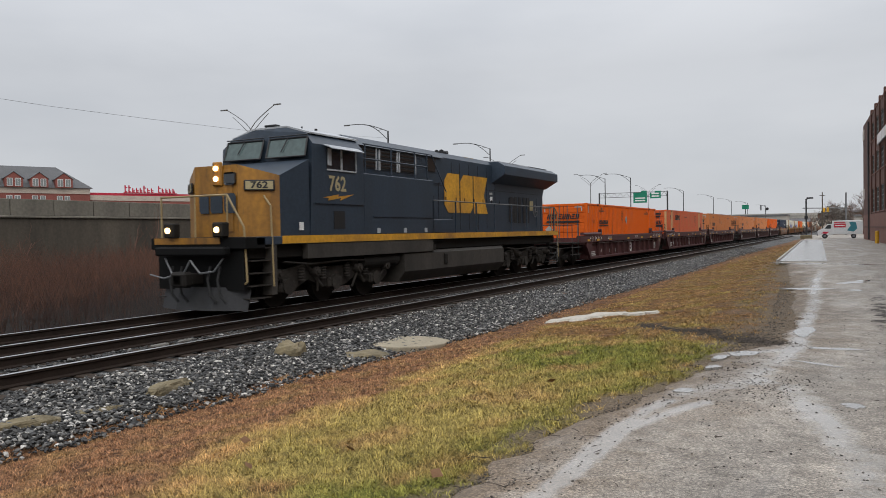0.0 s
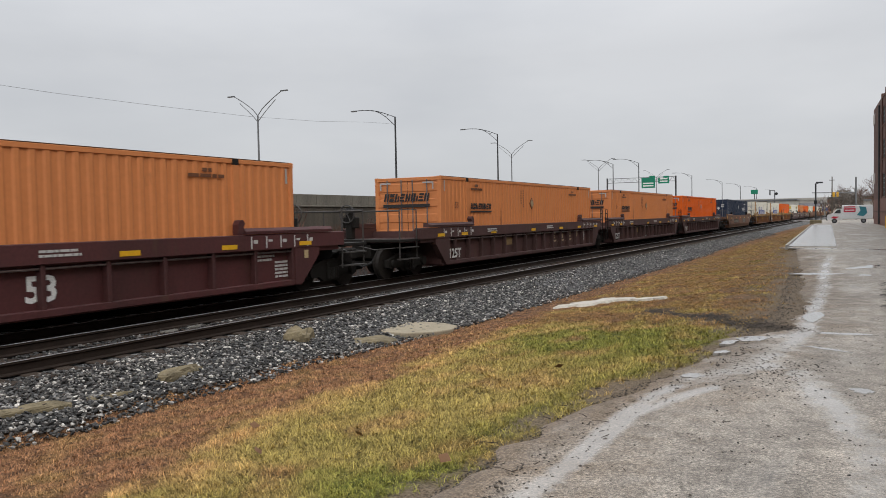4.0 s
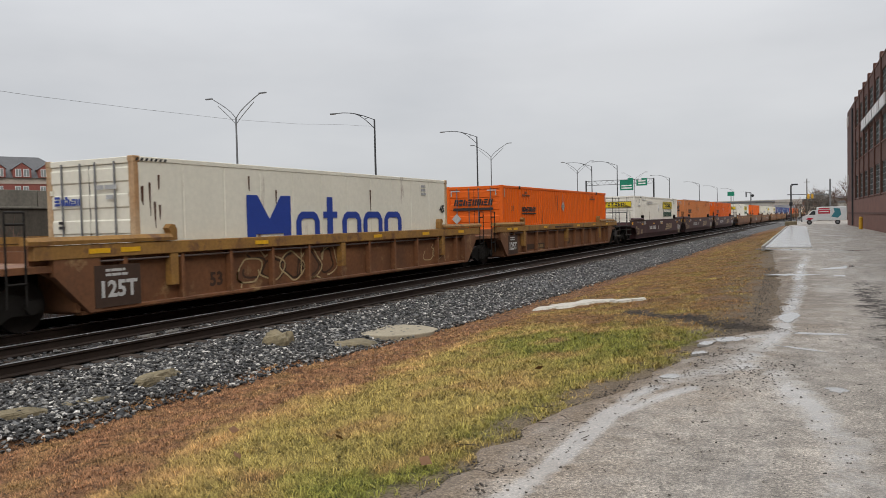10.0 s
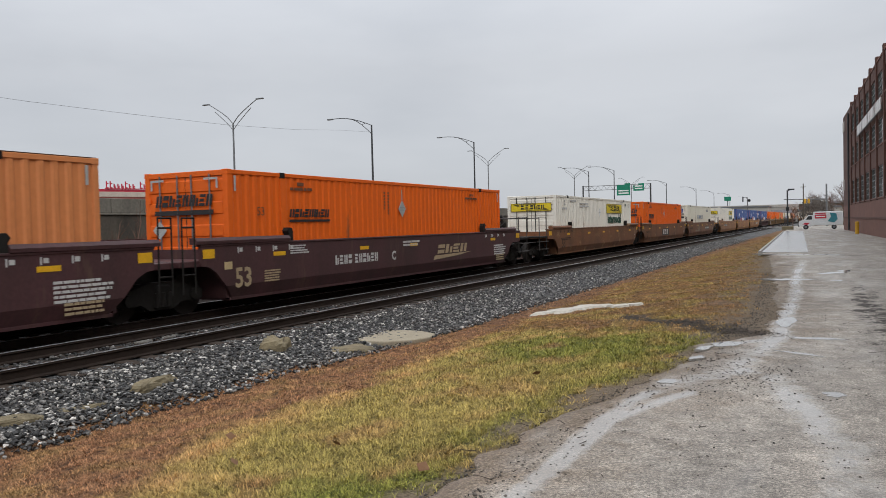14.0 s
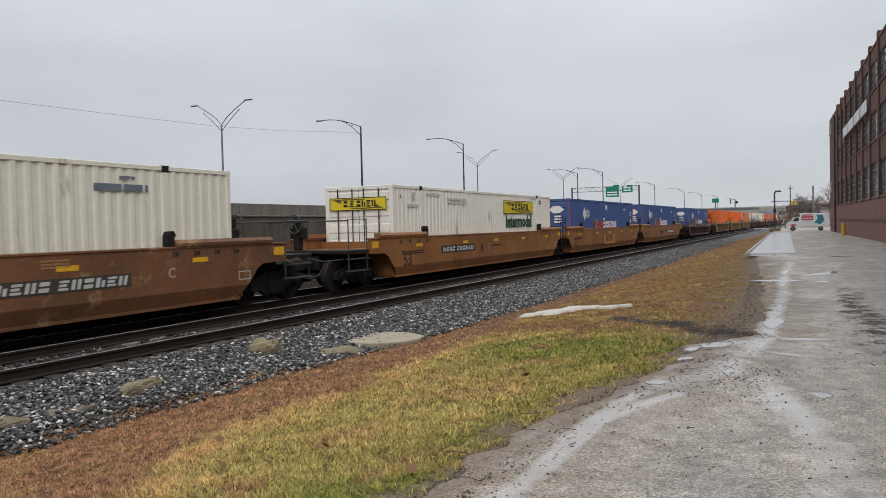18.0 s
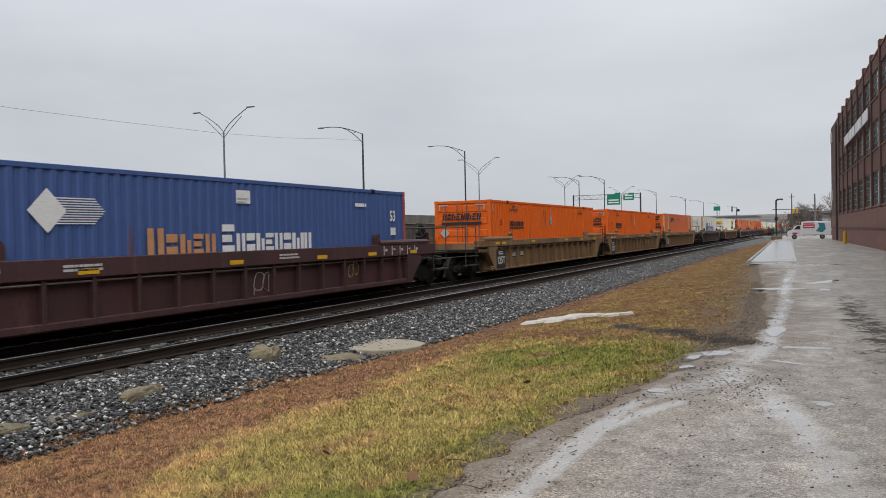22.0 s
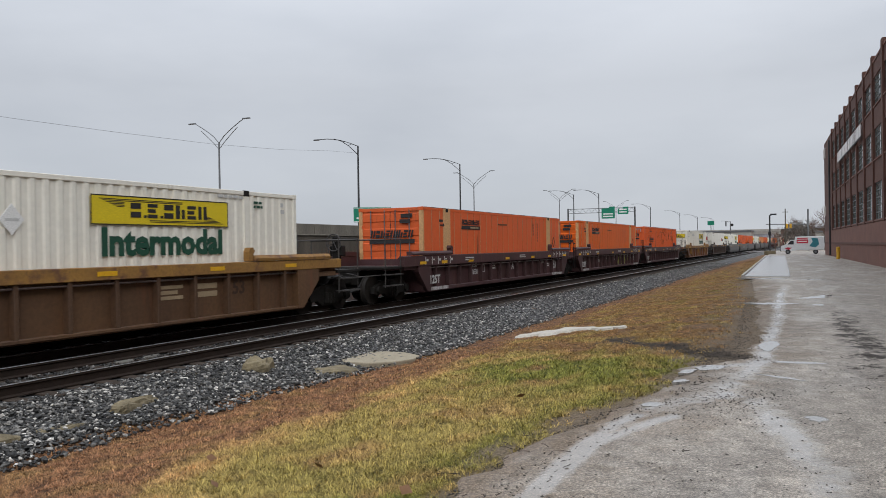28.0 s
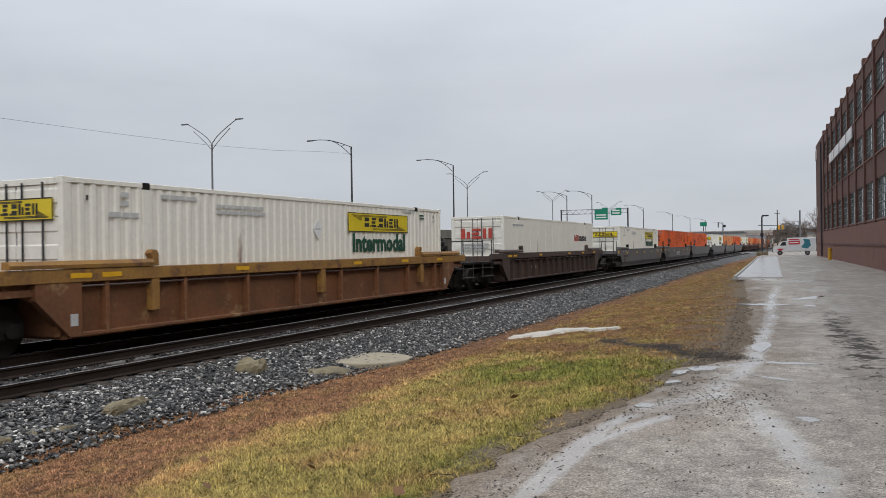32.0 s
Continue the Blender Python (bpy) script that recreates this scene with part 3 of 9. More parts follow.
def blob(cx, cy, rx, ry, turn, seed, z=0.0, n=40, rag=0.35):
    """An uneven flat outline."""
    pts = []
    for i in range(n):
        a = 2 * math.pi * i / n
        k = 1 + rag * noise.noise((math.cos(a) * 1.3 + seed * 3.7, math.sin(a) * 1.3, seed)) + rag * 0.45 * noise.noise((math.cos(a) * 3.3, math.sin(a) * 3.3 + seed * 2.3, 2.0)) + rag * 0.25 * noise.noise((math.cos(a) * 8, math.sin(a) * 8 + seed, 5.0))
        x, y = rx * k * math.cos(a), ry * k * math.sin(a)
        c, s = math.cos(radians(turn)), math.sin(radians(turn))
        pts.append((cx + c * x - s * y, cy + s * x + c * y))
    return pts


def puddle(cx, cy, rx, ry, turn, seed, z, rag=0.5):
    g = Mesh().prism(blob(cx, cy, rx, ry, turn, seed, rag=rag), "z", z - 0.03, z)
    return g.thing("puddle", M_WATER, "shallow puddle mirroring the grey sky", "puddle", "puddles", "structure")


# ---- tracks ----
def rail_profile(cx):
    return [(cx - 0.076, -0.18), (cx + 0.076, -0.18), (cx + 0.076, -0.165), (cx + 0.014, -0.145), (cx + 0.010, -0.05), (cx + 0.037, -0.035),
            (cx + 0.037, -0.006), (cx - 0.037, -0.006), (cx - 0.037, -0.035), (cx - 0.010, -0.05), (cx - 0.014, -0.145), (cx - 0.076, -0.165)]


def make_track(cx, label):
    t = base("railway_track", cx, 0, 0, label, "railway track", kind="structure")
    for s in (-0.7525, 0.7525):
        r = part("rail", Mesh().prism(rail_profile(s), "y", -45, 700), M_RAIL, t, "rusty steel rail")
        part("rail_head", Mesh().box(s - 0.036, s + 0.036, -45, 700, -0.0065, 0.0, 0.002), M_HEAD, r, "polished running surface")
    return t


TRACK_FAR = make_track(TRACK_X, "railway track with dark ties under the train")
TRACK_NEAR = make_track(NEAR_X, "empty railway track with shiny rail heads")

# ---- highway on its retaining wall ----
def make_highway():
    w = base("retaining_wall", -40, 0, 0, "stained concrete highway retaining wall with parapet panels", "retaining wall", kind="structure")
    part("wall_face", Mesh().box(-1.0, 0, -760, 700, -0.6, 2.95), M_OLDCONC, w, "streaked concrete wall face")
    part("ledge", Mesh().box(-1.0, 0.12, -760, 700, 2.955, 3.09, 0.03), M_PARAPET, w, "pale concrete ledge")
    panel = Mesh().box(-0.35, 0.0, 0.02, 2.58, 3.095, 4.0, 0.02).data("parapet_panel", M_PARAPET)
    for i in range(-16, 150):
        part("parapet_panel", panel, None, w, at=(0, i * 2.6, 0))
    part("deck", Mesh().box(-60, -1.02, -760, 700, 1.8, 2.6), M_ASPHALT, w, "highway deck")


make_highway()


def bent(pts, r, seg=6):
    """One bent pipe through points."""
    m = Mesh()
    ps = [Vector(p) for p in pts]
    side = (ps[1] - ps[0]).cross(ps[-1] - ps[0])
    side = (side if side.length > 1e-6 else (ps[1] - ps[0]).orthogonal()).normalized()
    for j, p in enumerate(ps):
        d = (ps[min(j + 1, len(ps) - 1)] - ps[max(j - 1, 0)]).normalized()
        w = d.cross(side).normalized()
        for i in range(seg):
            a = 2 * math.pi * i / seg
            m.v.append(tuple(p + r * (math.cos(a) * side + math.sin(a) * w)))
    for j in range(len(pts) - 1):
        m.f += [(j * seg + i, j * seg + (i + 1) % seg, (j + 1) * seg + (i + 1) % seg, (j + 1) * seg + i) for i in range(seg)]
    return m


def lamp_single(x, y, z_top, arm=5.7):
    t = base("street_lamp", x, y, 2.6, "tall steel highway lamp with a curved truss arm", "street lamp", "highway lamps")
    h = z_top - 2.6
    part("pole", Mesh().tube((0, 0, 0), (0, 0, h), 0.15, 8, 0.10), M_DARKSTEEL, t)
    up = [(-arm * s, 0, h - 0.05 + 1.2 * math.sin(min(1, s * 1.2) * 1.57)) for s in (0, 0.15, 0.3, 0.45, 0.6, 0.8, 1.0)]
    lo = [(-arm * s, 0, h - 1.1 + 2.1 * math.sin(min(1, s * 1.6) * 1.57)) for s in (0, 0.12, 0.25, 0.38, 0.5, 0.6)]
    part("upper_arm", bent(up, 0.05), M_DARKSTEEL, t)
    part("lower_arm", bent(lo, 0.045), M_DARKSTEEL, t)
    for k in (1, 2):
        part("strut", Mesh().tube(up[k], lo[k + 1], 0.03), M_DARKSTEEL, t)
    tip = up[-1]
    part("lamp_head", Mesh().box(tip[0] - 0.75, tip[0] + 0.05, -0.14, 0.14, tip[2] - 0.1, tip[2] + 0.06, 0.03), M_STEEL, t)
    return t


def lamp_double(x, y, z_top):
    t = base("street_lamp", x, y, 2.6, "slender highway lamp with two raised arms in a vee", "street lamp", "highway lamps")
    h = z_top - 2.6
    part("pole", Mesh().tube((0, 0, 0), (0, 0, h), 0.14, 8, 0.09), M_STEEL, t)
    for s in (-1, 1):
        pts = [(s * 3.5 * k, 0, h + 2.45 * k ** 0.75) for k in (0, 0.2, 0.4, 0.6, 0.8, 0.95, 1.0)]
        low = [(s * 3.5 * k, 0, h - 0.7 + 2.95 * k ** 0.9) for k in (0, 0.2, 0.4, 0.6, 0.75)]
        a = part("upper_arm", bent(pts, 0.05), M_STEEL, t)
        part("lower_arm", bent(low, 0.04), M_STEEL, t)
        part("lamp_head", Mesh().box(min(s * 3.4, s * 4.4), max(s * 3.4, s * 4.4), -0.13, 0.13, h + 2.40, h + 2.53, 0.03), M_STEEL, a)
    return t


for lx, ly, lz in ((-50, 80.9, 14.3), (-50, 111.2, 14.8), (-53, 186, 14.2), (-48, 191, 14.5), (-50, 270, 14.5), (-50, 335, 14.5), (-50, 390, 14.5), (-50, 455, 15), (-50, 560, 15.5)):
    lamp_single(lx, ly, lz)
for lx, ly, lz in ((-60, 67.6, 13.8), (-60, 140, 14.0), (-60, 197, 13.9), (-60, 262, 14)):
    lamp_double(lx, ly, lz)


def gantry():
    t = base("sign_gantry", -62.2, 250, 2.6, "steel truss sign gantry across the highway", "sign gantry")
    for x in (-11, 11):
        part("post", Mesh().tube((x, 0, 0), (x, 0, 11.2), 0.25, 8), M_DARKSTEEL, t)
    tr = Mesh()
    for z in (9.6, 11.0):
        tr.tube((-11, 0, z), (11, 0, z), 0.09)
    for i in range(11):
        tr.tube((-11 + 2 * i, 0, 9.6), (-10 + 2 * i, 0, 11.0), 0.05).tube((-10 + 2 * i, 0, 11.0), (-9 + 2 * i, 0, 9.6), 0.05)
    part("truss", tr, M_STEEL, t)
    for x0, x1, z0, z1 in ((0.3, 4.6, 7.6, 10.9), (5.6, 9.0, 8.9, 10.7)):
        s = part("sign_panel", Mesh().box(x0, x1, -0.35, -0.2, z0, z1, 0.02), M_GREEN, t, "green direction sign")
        part("exit_tab", Mesh().box(x1 - 1.8, x1, -0.35, -0.2, z1 + 0.02, z1 + 0.55, 0.02), M_GREEN, s)
        for k in range(2):
            part("writing", Mesh().box(x0 + 0.5, x1 - 0.5, -0.36, -0.352, z0 + 0.5 + 0.8 * k, z0 + 0.9 + 0.8 * k), M_WHITE, s)
    return t


gantry()
fs = base("road_sign", -48.3, 430, 2.6, "green highway sign on a tall post far off", "road sign")
part("post", Mesh().tube((0, 0, 0), (0, 0, 9.7), 0.2, 8), M_DARKSTEEL, fs)
part("sign_panel", Mesh().box(-1.7, 1.7, -0.35, -0.2, 8.6, 10.8, 0.02), M_GREEN, fs, "green direction sign")

# ---- brick factory ----
W0 = Vector((1.38, 103.7, 0.2))


def factory():
    """Along the wall x runs from the far corner towards the camera, y away from the road."""
    t = base("brick_factory", W0.x, W0.y, W0.z, "three-storey red brick factory with steel windows", "factory", turn=-87.27)
    L, bay, first = 104.0, 4.95, 11.6
    rows = ((2.95, 5.3), (6.8, 8.75), (10.2, 12.05))
    nb = int((L - first) / bay)
    part("core", Mesh().box(0.6, L, 0.6, 26, 0, 12.6), M_BRICK, t, "brick walls behind")
    part("base_wall", Mesh().box(0, L, 0, 0.6, -0.3, 2.78), M_BRICK_LOW, t, "pale washed lower brickwork")
    part("base_course", Mesh().box(0, L, -0.06, 0.0, 1.35, 1.5), M_BRICK, t)
    tower = part("corner_tower", Mesh().box(0, first, 0, 0.6, 2.785, 13.2), M_BRICK, t, "plain brick corner bay")
    part("stone_band", Mesh().box(-0.06, 2.6, -0.06, -0.004, 4.6, 5.8), M_STONE_TRIM, tower, "pale stone block")
    part("stone_band", Mesh().box(-0.06, 2.6, -0.06, -0.004, 11.4, 12.6), M_STONE_TRIM, tower, "pale stone block")
    part("downpipe", Mesh().tube((9.7, -0.12, 0.1), (9.7, -0.12, 12.6), 0.09), M_DARKSTEEL, t)
    spd = [Mesh().box(0, bay - 0.6, 0.05, 0.6, a, b).data("spandrel", M_BRICK) for a, b in ((2.785, rows[0][0]), (rows[0][1], rows[1][0]), (rows[1][1], rows[2][0]), (rows[2][1], 13.0))]
    pr = Mesh().box(0, 0.6, -0.06, 0.6, 2.785, 13.5, 0.02).data("pilaster", M_BRICK)
    cp = Mesh().box(0, bay - 0.6, 0.0, 0.62, 13.002, 13.14).data("coping", M_BRICK_LOW)
    panes = []
    for k in range(3):
        z0, z1 = rows[k]
        pm, fm, sl = Mesh(), Mesh(), Mesh()
        cols, rws = 5, 5 if k == 0 else 4
        w = bay - 0.6
        for i in range(cols):
            for j in range(rws):
                x0, x1 = w * i / cols + 0.03, w * (i + 1) / cols - 0.03
                a, b = z0 + (z1 - z0) * j / rws + 0.03, z0 + (z1 - z0) * (j + 1) / rws - 0.03
                pm.box(x0, x1, 0.145 + 0.006 * math.sin(i * 3 + j * 5 + k), 0.16, a, b)
        for i in range(cols + 1):
            x = min(max(w * i / cols, 0.03), w - 0.03)
            fm.box(x - 0.03, x + 0.03, 0.12, 0.16, z0, z1)
        for j in range(rws + 1):
            z = min(max(z0 + (z1 - z0) * j / rws, z0 + 0.03), z1 - 0.03)
            fm.box(0, w, 0.115, 0.155, z - 0.03, z + 0.03)
        sl.box(0.01, w - 0.01, -0.02, 0.16, z0 - 0.10, z0 + 0.004, 0.01)
        panes.append((pm.data("panes", M_PANE), fm.data("window_frame", M_FRAME), sl.data("window_sill", M_BRICK_LOW)))
    for i in range(nb):
        x = first + bay * i
        part("pilaster", pr, None, t, at=(x, 0, 0))
        for sd in spd:
            b = part("spandrel", sd, None, t, at=(x + 0.6, 0, 0))
        part("coping", cp, None, b)
        for k in range(3):
            pm, fm, sl = panes[k]
            f = part("window", fm, None, t, "steel factory window with grimy panes", at=(x + 0.6, 0, 0))
            part("panes", pm, None, f)
            part("window_sill", sl, None, f)
    # a long row of white letters that cannot be read
    b = part("sign_rail", Mesh().box(21.9, 41.7, -0.22, -0.16, 8.92, 9.0), M_DARKSTEEL, t, "rail carrying white wall lettering")
    x = 22.2
    for i in range(26):
        w = 0.5 + 0.2 * ((i * 7) % 3) / 2
        if i % 7 != 6:
            part("letter_bar", Mesh().box(x, x + w, -0.24, -0.17, 9.02, 9.85), M_WHITE, b)
        x += 0.75
    return t


factory()


def hotel():
    """Along the front x runs to the right, y away from the viewer."""
    t = base("hotel", -190, 122, 0.4, "distant red brick hotel with grey hipped roof and dormers", "hotel", turn=67)
    part("wall", Mesh().box(-70, 20.5, 0, 22, -1.05, 13.4), M_HOTEL, t, "red brick facade")
    part("wing", Mesh().box(20.6, 62, 1, 20, -1.05, 13.0), M_HOTEL, t, "lower brick wing")
    part("band", Mesh().box(-70, 20.5, -0.15, -0.01, 13.2, 14.7), M_BANDCREAM, t, "cream stone band")
    part("band", Mesh().box(20.6, 62, 0.86, 0.98, 11.6, 13.0), M_BANDCREAM, t, "cream stone band")
    part("wing_parapet", Mesh().box(20.6, 62, 0.9, 20, 13.01, 13.7), M_SIGNRED, t, "red roof edge")
    part("roof_slope", Mesh().quad((-70, -0.6, 14.72), (21.2, -0.6, 14.72), (13.5, 6, 20.6), (-70, 6, 20.6)), M_ROOF, t, "grey slate roof slope")
    part("roof_end", Mesh().quad((21.2, -0.6, 14.72), (21.2, 22.6, 14.72), (13.5, 16, 20.6), (13.5, 6, 20.6)), M_ROOF, t)
    part("roof_core", Mesh().box(-70, 13.4, 6.05, 16, 13.5, 20.55), M_ROOF, t)
    part("roof_ridge", Mesh().prism([(-70, 20.61), (-6, 20.61), (-9, 22.0), (-70, 22.0)], "y", 7, 15), M_ROOF, t)
    win = Mesh().box(0, 1.35, -0.08, -0.015, 0, 2.0).data("window", M_WHITE)
    gl = Mesh().box(0.1, 0.63, -0.12, -0.085, 0.1, 1.9).box(0.72, 1.25, -0.12, -0.085, 0.1, 1.9).data("pane", mat("hotel_pane", (0.26, 0.28, 0.27), 0.2, scale=0.5))
    for i in range(-9, 2):
        x = 5.9 * i + 8.0
        d = part("dormer", Mesh().prism([(x - 2.1, 14.75), (x + 2.1, 14.75), (x + 2.1, 17.0), (x, 18.5), (x - 2.1, 17.0)], "y", -1.0, 6), M_HOTEL, t, "brick dormer")
        part("dormer_roof", Mesh().quad((x - 2.4, -1.2, 16.85), (x, -1.2, 18.65), (x, 6, 18.65), (x - 2.4, 6, 16.85)).quad((x, -1.2, 18.65), (x + 2.4, -1.2, 16.85), (x + 2.4, 6, 16.85), (x, 6, 18.65)), M_ROOF, d)
        for dx in (-1.6, 0.25):
            w = part("window", win, None, d, at=(x + dx, -1.0, 14.95))
            part("pane", gl, None, w)
            w = part("window", win, None, t, at=(x + dx, 0, 10.6))
            part("pane", gl, None, w)
    for i in range(9):
        w = part("window", win, None, t, at=(22 + 4.4 * i, 1, 8.6))
        part("pane", gl, None, w)
    s = part("roof_sign", Mesh().box(29.5, 44.5, 0.6, 0.75, 13.72, 13.95), M_SIGNRED, t, "red roof sign in curly capitals, drawn as bars")
    x = 29.8
    for i in range(14):
        if i != 8:
            hi = 15.9 if i in (0, 1, 5, 9) else 15.2
            part("letter_bar", Mesh().box(x, x + 0.32, 0.6, 0.75, 13.96, hi).box(x + 0.34, x + 0.72, 0.6, 0.75, 13.96, 14.25).box(x + 0.34, x + 0.72, 0.6, 0.75, hi - 0.8, hi - 0.5), M_SIGNRED, s)
        x += 1.03


hotel()

# ---- the train ----
def corrugated(x, y0, y1, z0, z1, depth=0.028, pitch=0.28, out=1, shape=((0.0, 0), (0.30, 0), (0.45, 1), (0.85, 1))):
    """A trapezoid-ribbed steel side in the plane x, from y0 to y1."""
    n = max(1, round((y1 - y0) / pitch))
    p = (y1 - y0) / n
    ys, xs = [], []
    for i in range(n):
        for f, d in shape:
            ys.append(y0 + p * (i + f))
            xs.append(x - out * depth * d)
    ys.append(y1)
    xs.append(x)
    m = Mesh()
    for a, b in zip(xs, ys):
        m.v += [(a, b, z0), (a, b, z1)]
    m.f = [(2 * i, 2 * i + 2, 2 * i + 3, 2 * i + 1) for i in range(len(ys) - 1)]
    return m


def container_material(name, color, fade=0.22, rust=0.04, rough=0.5):
    return mat(name, color, rough, color2=tuple(min(1, c * 0.82 + 0.01) for c in color), scale=0.5, amount=fade * 2, streak=True, fine=9, grain=(0.95, 1.04), rust=(0.15, 0.06, 0.025), rust_amount=rust, spec=0.25)


P = {
    "orange": container_material("orange_paint", (0.74, 0.125, 0.009)),
    "tan": container_material("faded_orange_paint", (0.62, 0.225, 0.08)),
    "red": container_material("red_orange_paint", (0.70, 0.122, 0.030), rust=0.10),
    "white": container_material("white_container_paint", (0.80, 0.77, 0.68)),
    "cream": container_material("cream_container_paint", (0.74, 0.71, 0.60), rust=0.10),
    "navy": container_material("navy_paint", (0.018, 0.031, 0.062), rust=0.03),
    "blue": container_material("blue_paint", (0.060, 0.106, 0.27), rust=0.03),
    "rust": container_material("dark_red_paint", (0.16, 0.035, 0.03)),
    "grey": container_material("grey_container_paint", (0.45, 0.46, 0.46)),
}
M_POSTTAN = mat("bleached_orange_post", (0.60, 0.36, 0.17), 0.6, color2=(0.55, 0.25, 0.09), scale=1.2, streak=True, fine=16)
M_SEAM = mat("bleached_seam", (0.62, 0.22, 0.08), 0.6, color2=(0.42, 0.33, 0.22), scale=0.9, amount=0.8, fine=16)
M_FAINT = mat("faint_grey_mark", (0.56, 0.56, 0.54), 0.6, scale=6, amount=0.5)
M_SCAB = mat("dark_rust_scab", (0.10, 0.045, 0.022), 0.8, scale=14, amount=0.9)
M_POSTRUST = mat("rust_run_post", (0.52, 0.42, 0.28), 0.7, color2=(0.36, 0.17, 0.055), scale=1.4, amount=1.0, streak=True, fine=16, rust_amount=0.4)
W = {
    "maroon": mat("maroon_car_paint", (0.085, 0.022, 0.022), 0.6, color2=(0.05, 0.017, 0.016), scale=1.1, amount=0.9, streak=True, rust=(0.07, 0.034, 0.022), rust_amount=0.25, fine=16),
    "plum": mat("plum_brown_car_paint", (0.075, 0.030, 0.028), 0.65, color2=(0.045, 0.021, 0.018), scale=1.1, amount=0.9, streak=True, rust=(0.08, 0.045, 0.03), rust_amount=0.3, fine=16),
    "brown": mat("rusty_brown_car_paint", (0.200, 0.080, 0.030), 0.65, color2=(0.105, 0.046, 0.022), scale=0.9, amount=1.0, rust=(0.30, 0.185, 0.085), rust_amount=0.30, fine=12),
    "gold": mat("golden_brown_car_paint", (0.30, 0.125, 0.034), 0.6, color2=(0.19, 0.075, 0.024), scale=0.8, amount=1.0, streak=True, rust=(0.12, 0.055, 0.026), rust_amount=0.28, fine=12),
    "tan": mat("tan_brown_car_paint", (0.25, 0.148, 0.062), 0.7, color2=(0.13, 0.075, 0.036), scale=1.0, amount=1.0, streak=True, rust_amount=0.4, fine=14),
    "umber": mat("dark_umber_car_paint", (0.125, 0.062, 0.026), 0.7, color2=(0.075, 0.038, 0.02), scale=1.0, amount=1.0, streak=True, rust_amount=0.35, fine=14),
    "wine": mat("wine_car_paint", (0.07, 0.026, 0.028), 0.6, color2=(0.042, 0.019, 0.018), scale=1.1, amount=0.9, streak=True, rust=(0.09, 0.05, 0.035), rust_amount=0.28, fine=16),
    "black": mat("sooty_car_paint", (0.070, 0.045, 0.034), 0.7, scale=1.1, streak=True, rust_amount=0.3, fine=16),
    "grey": mat("grey_car_paint", (0.13, 0.125, 0.12), 0.7, scale=1.1, streak=True, rust_amount=0.25, fine=16),
}
M_CHORD = mat("worn_yellow_chord", (0.33, 0.17, 0.035), 0.7, color2=(0.20, 0.10, 0.03), scale=1.4, amount=1.0, rust=(0.13, 0.06, 0.03), rust_amount=0.38, fine=16)
M_TRUCK = mat("grimy_cast_steel", (0.019, 0.017, 0.015), 0.7, scale=3, fine=20, spec=0.15)
M_PIPE = mat("wet_pipe", (0.16, 0.12, 0.11), 0.28, 0.3, scale=3)
M_WHEEL = mat("wheel_steel", (0.026, 0.022, 0.019), 0.65, scale=4, spec=0.2)
M_GRAB = mat("grimy_grab_rail", (0.055, 0.050, 0.046), 0.6, scale=4)

HALF53, HALF45 = 8.077, 6.858
CHI, CLO = 3.214, 0.318     # top and bottom of a box in its well


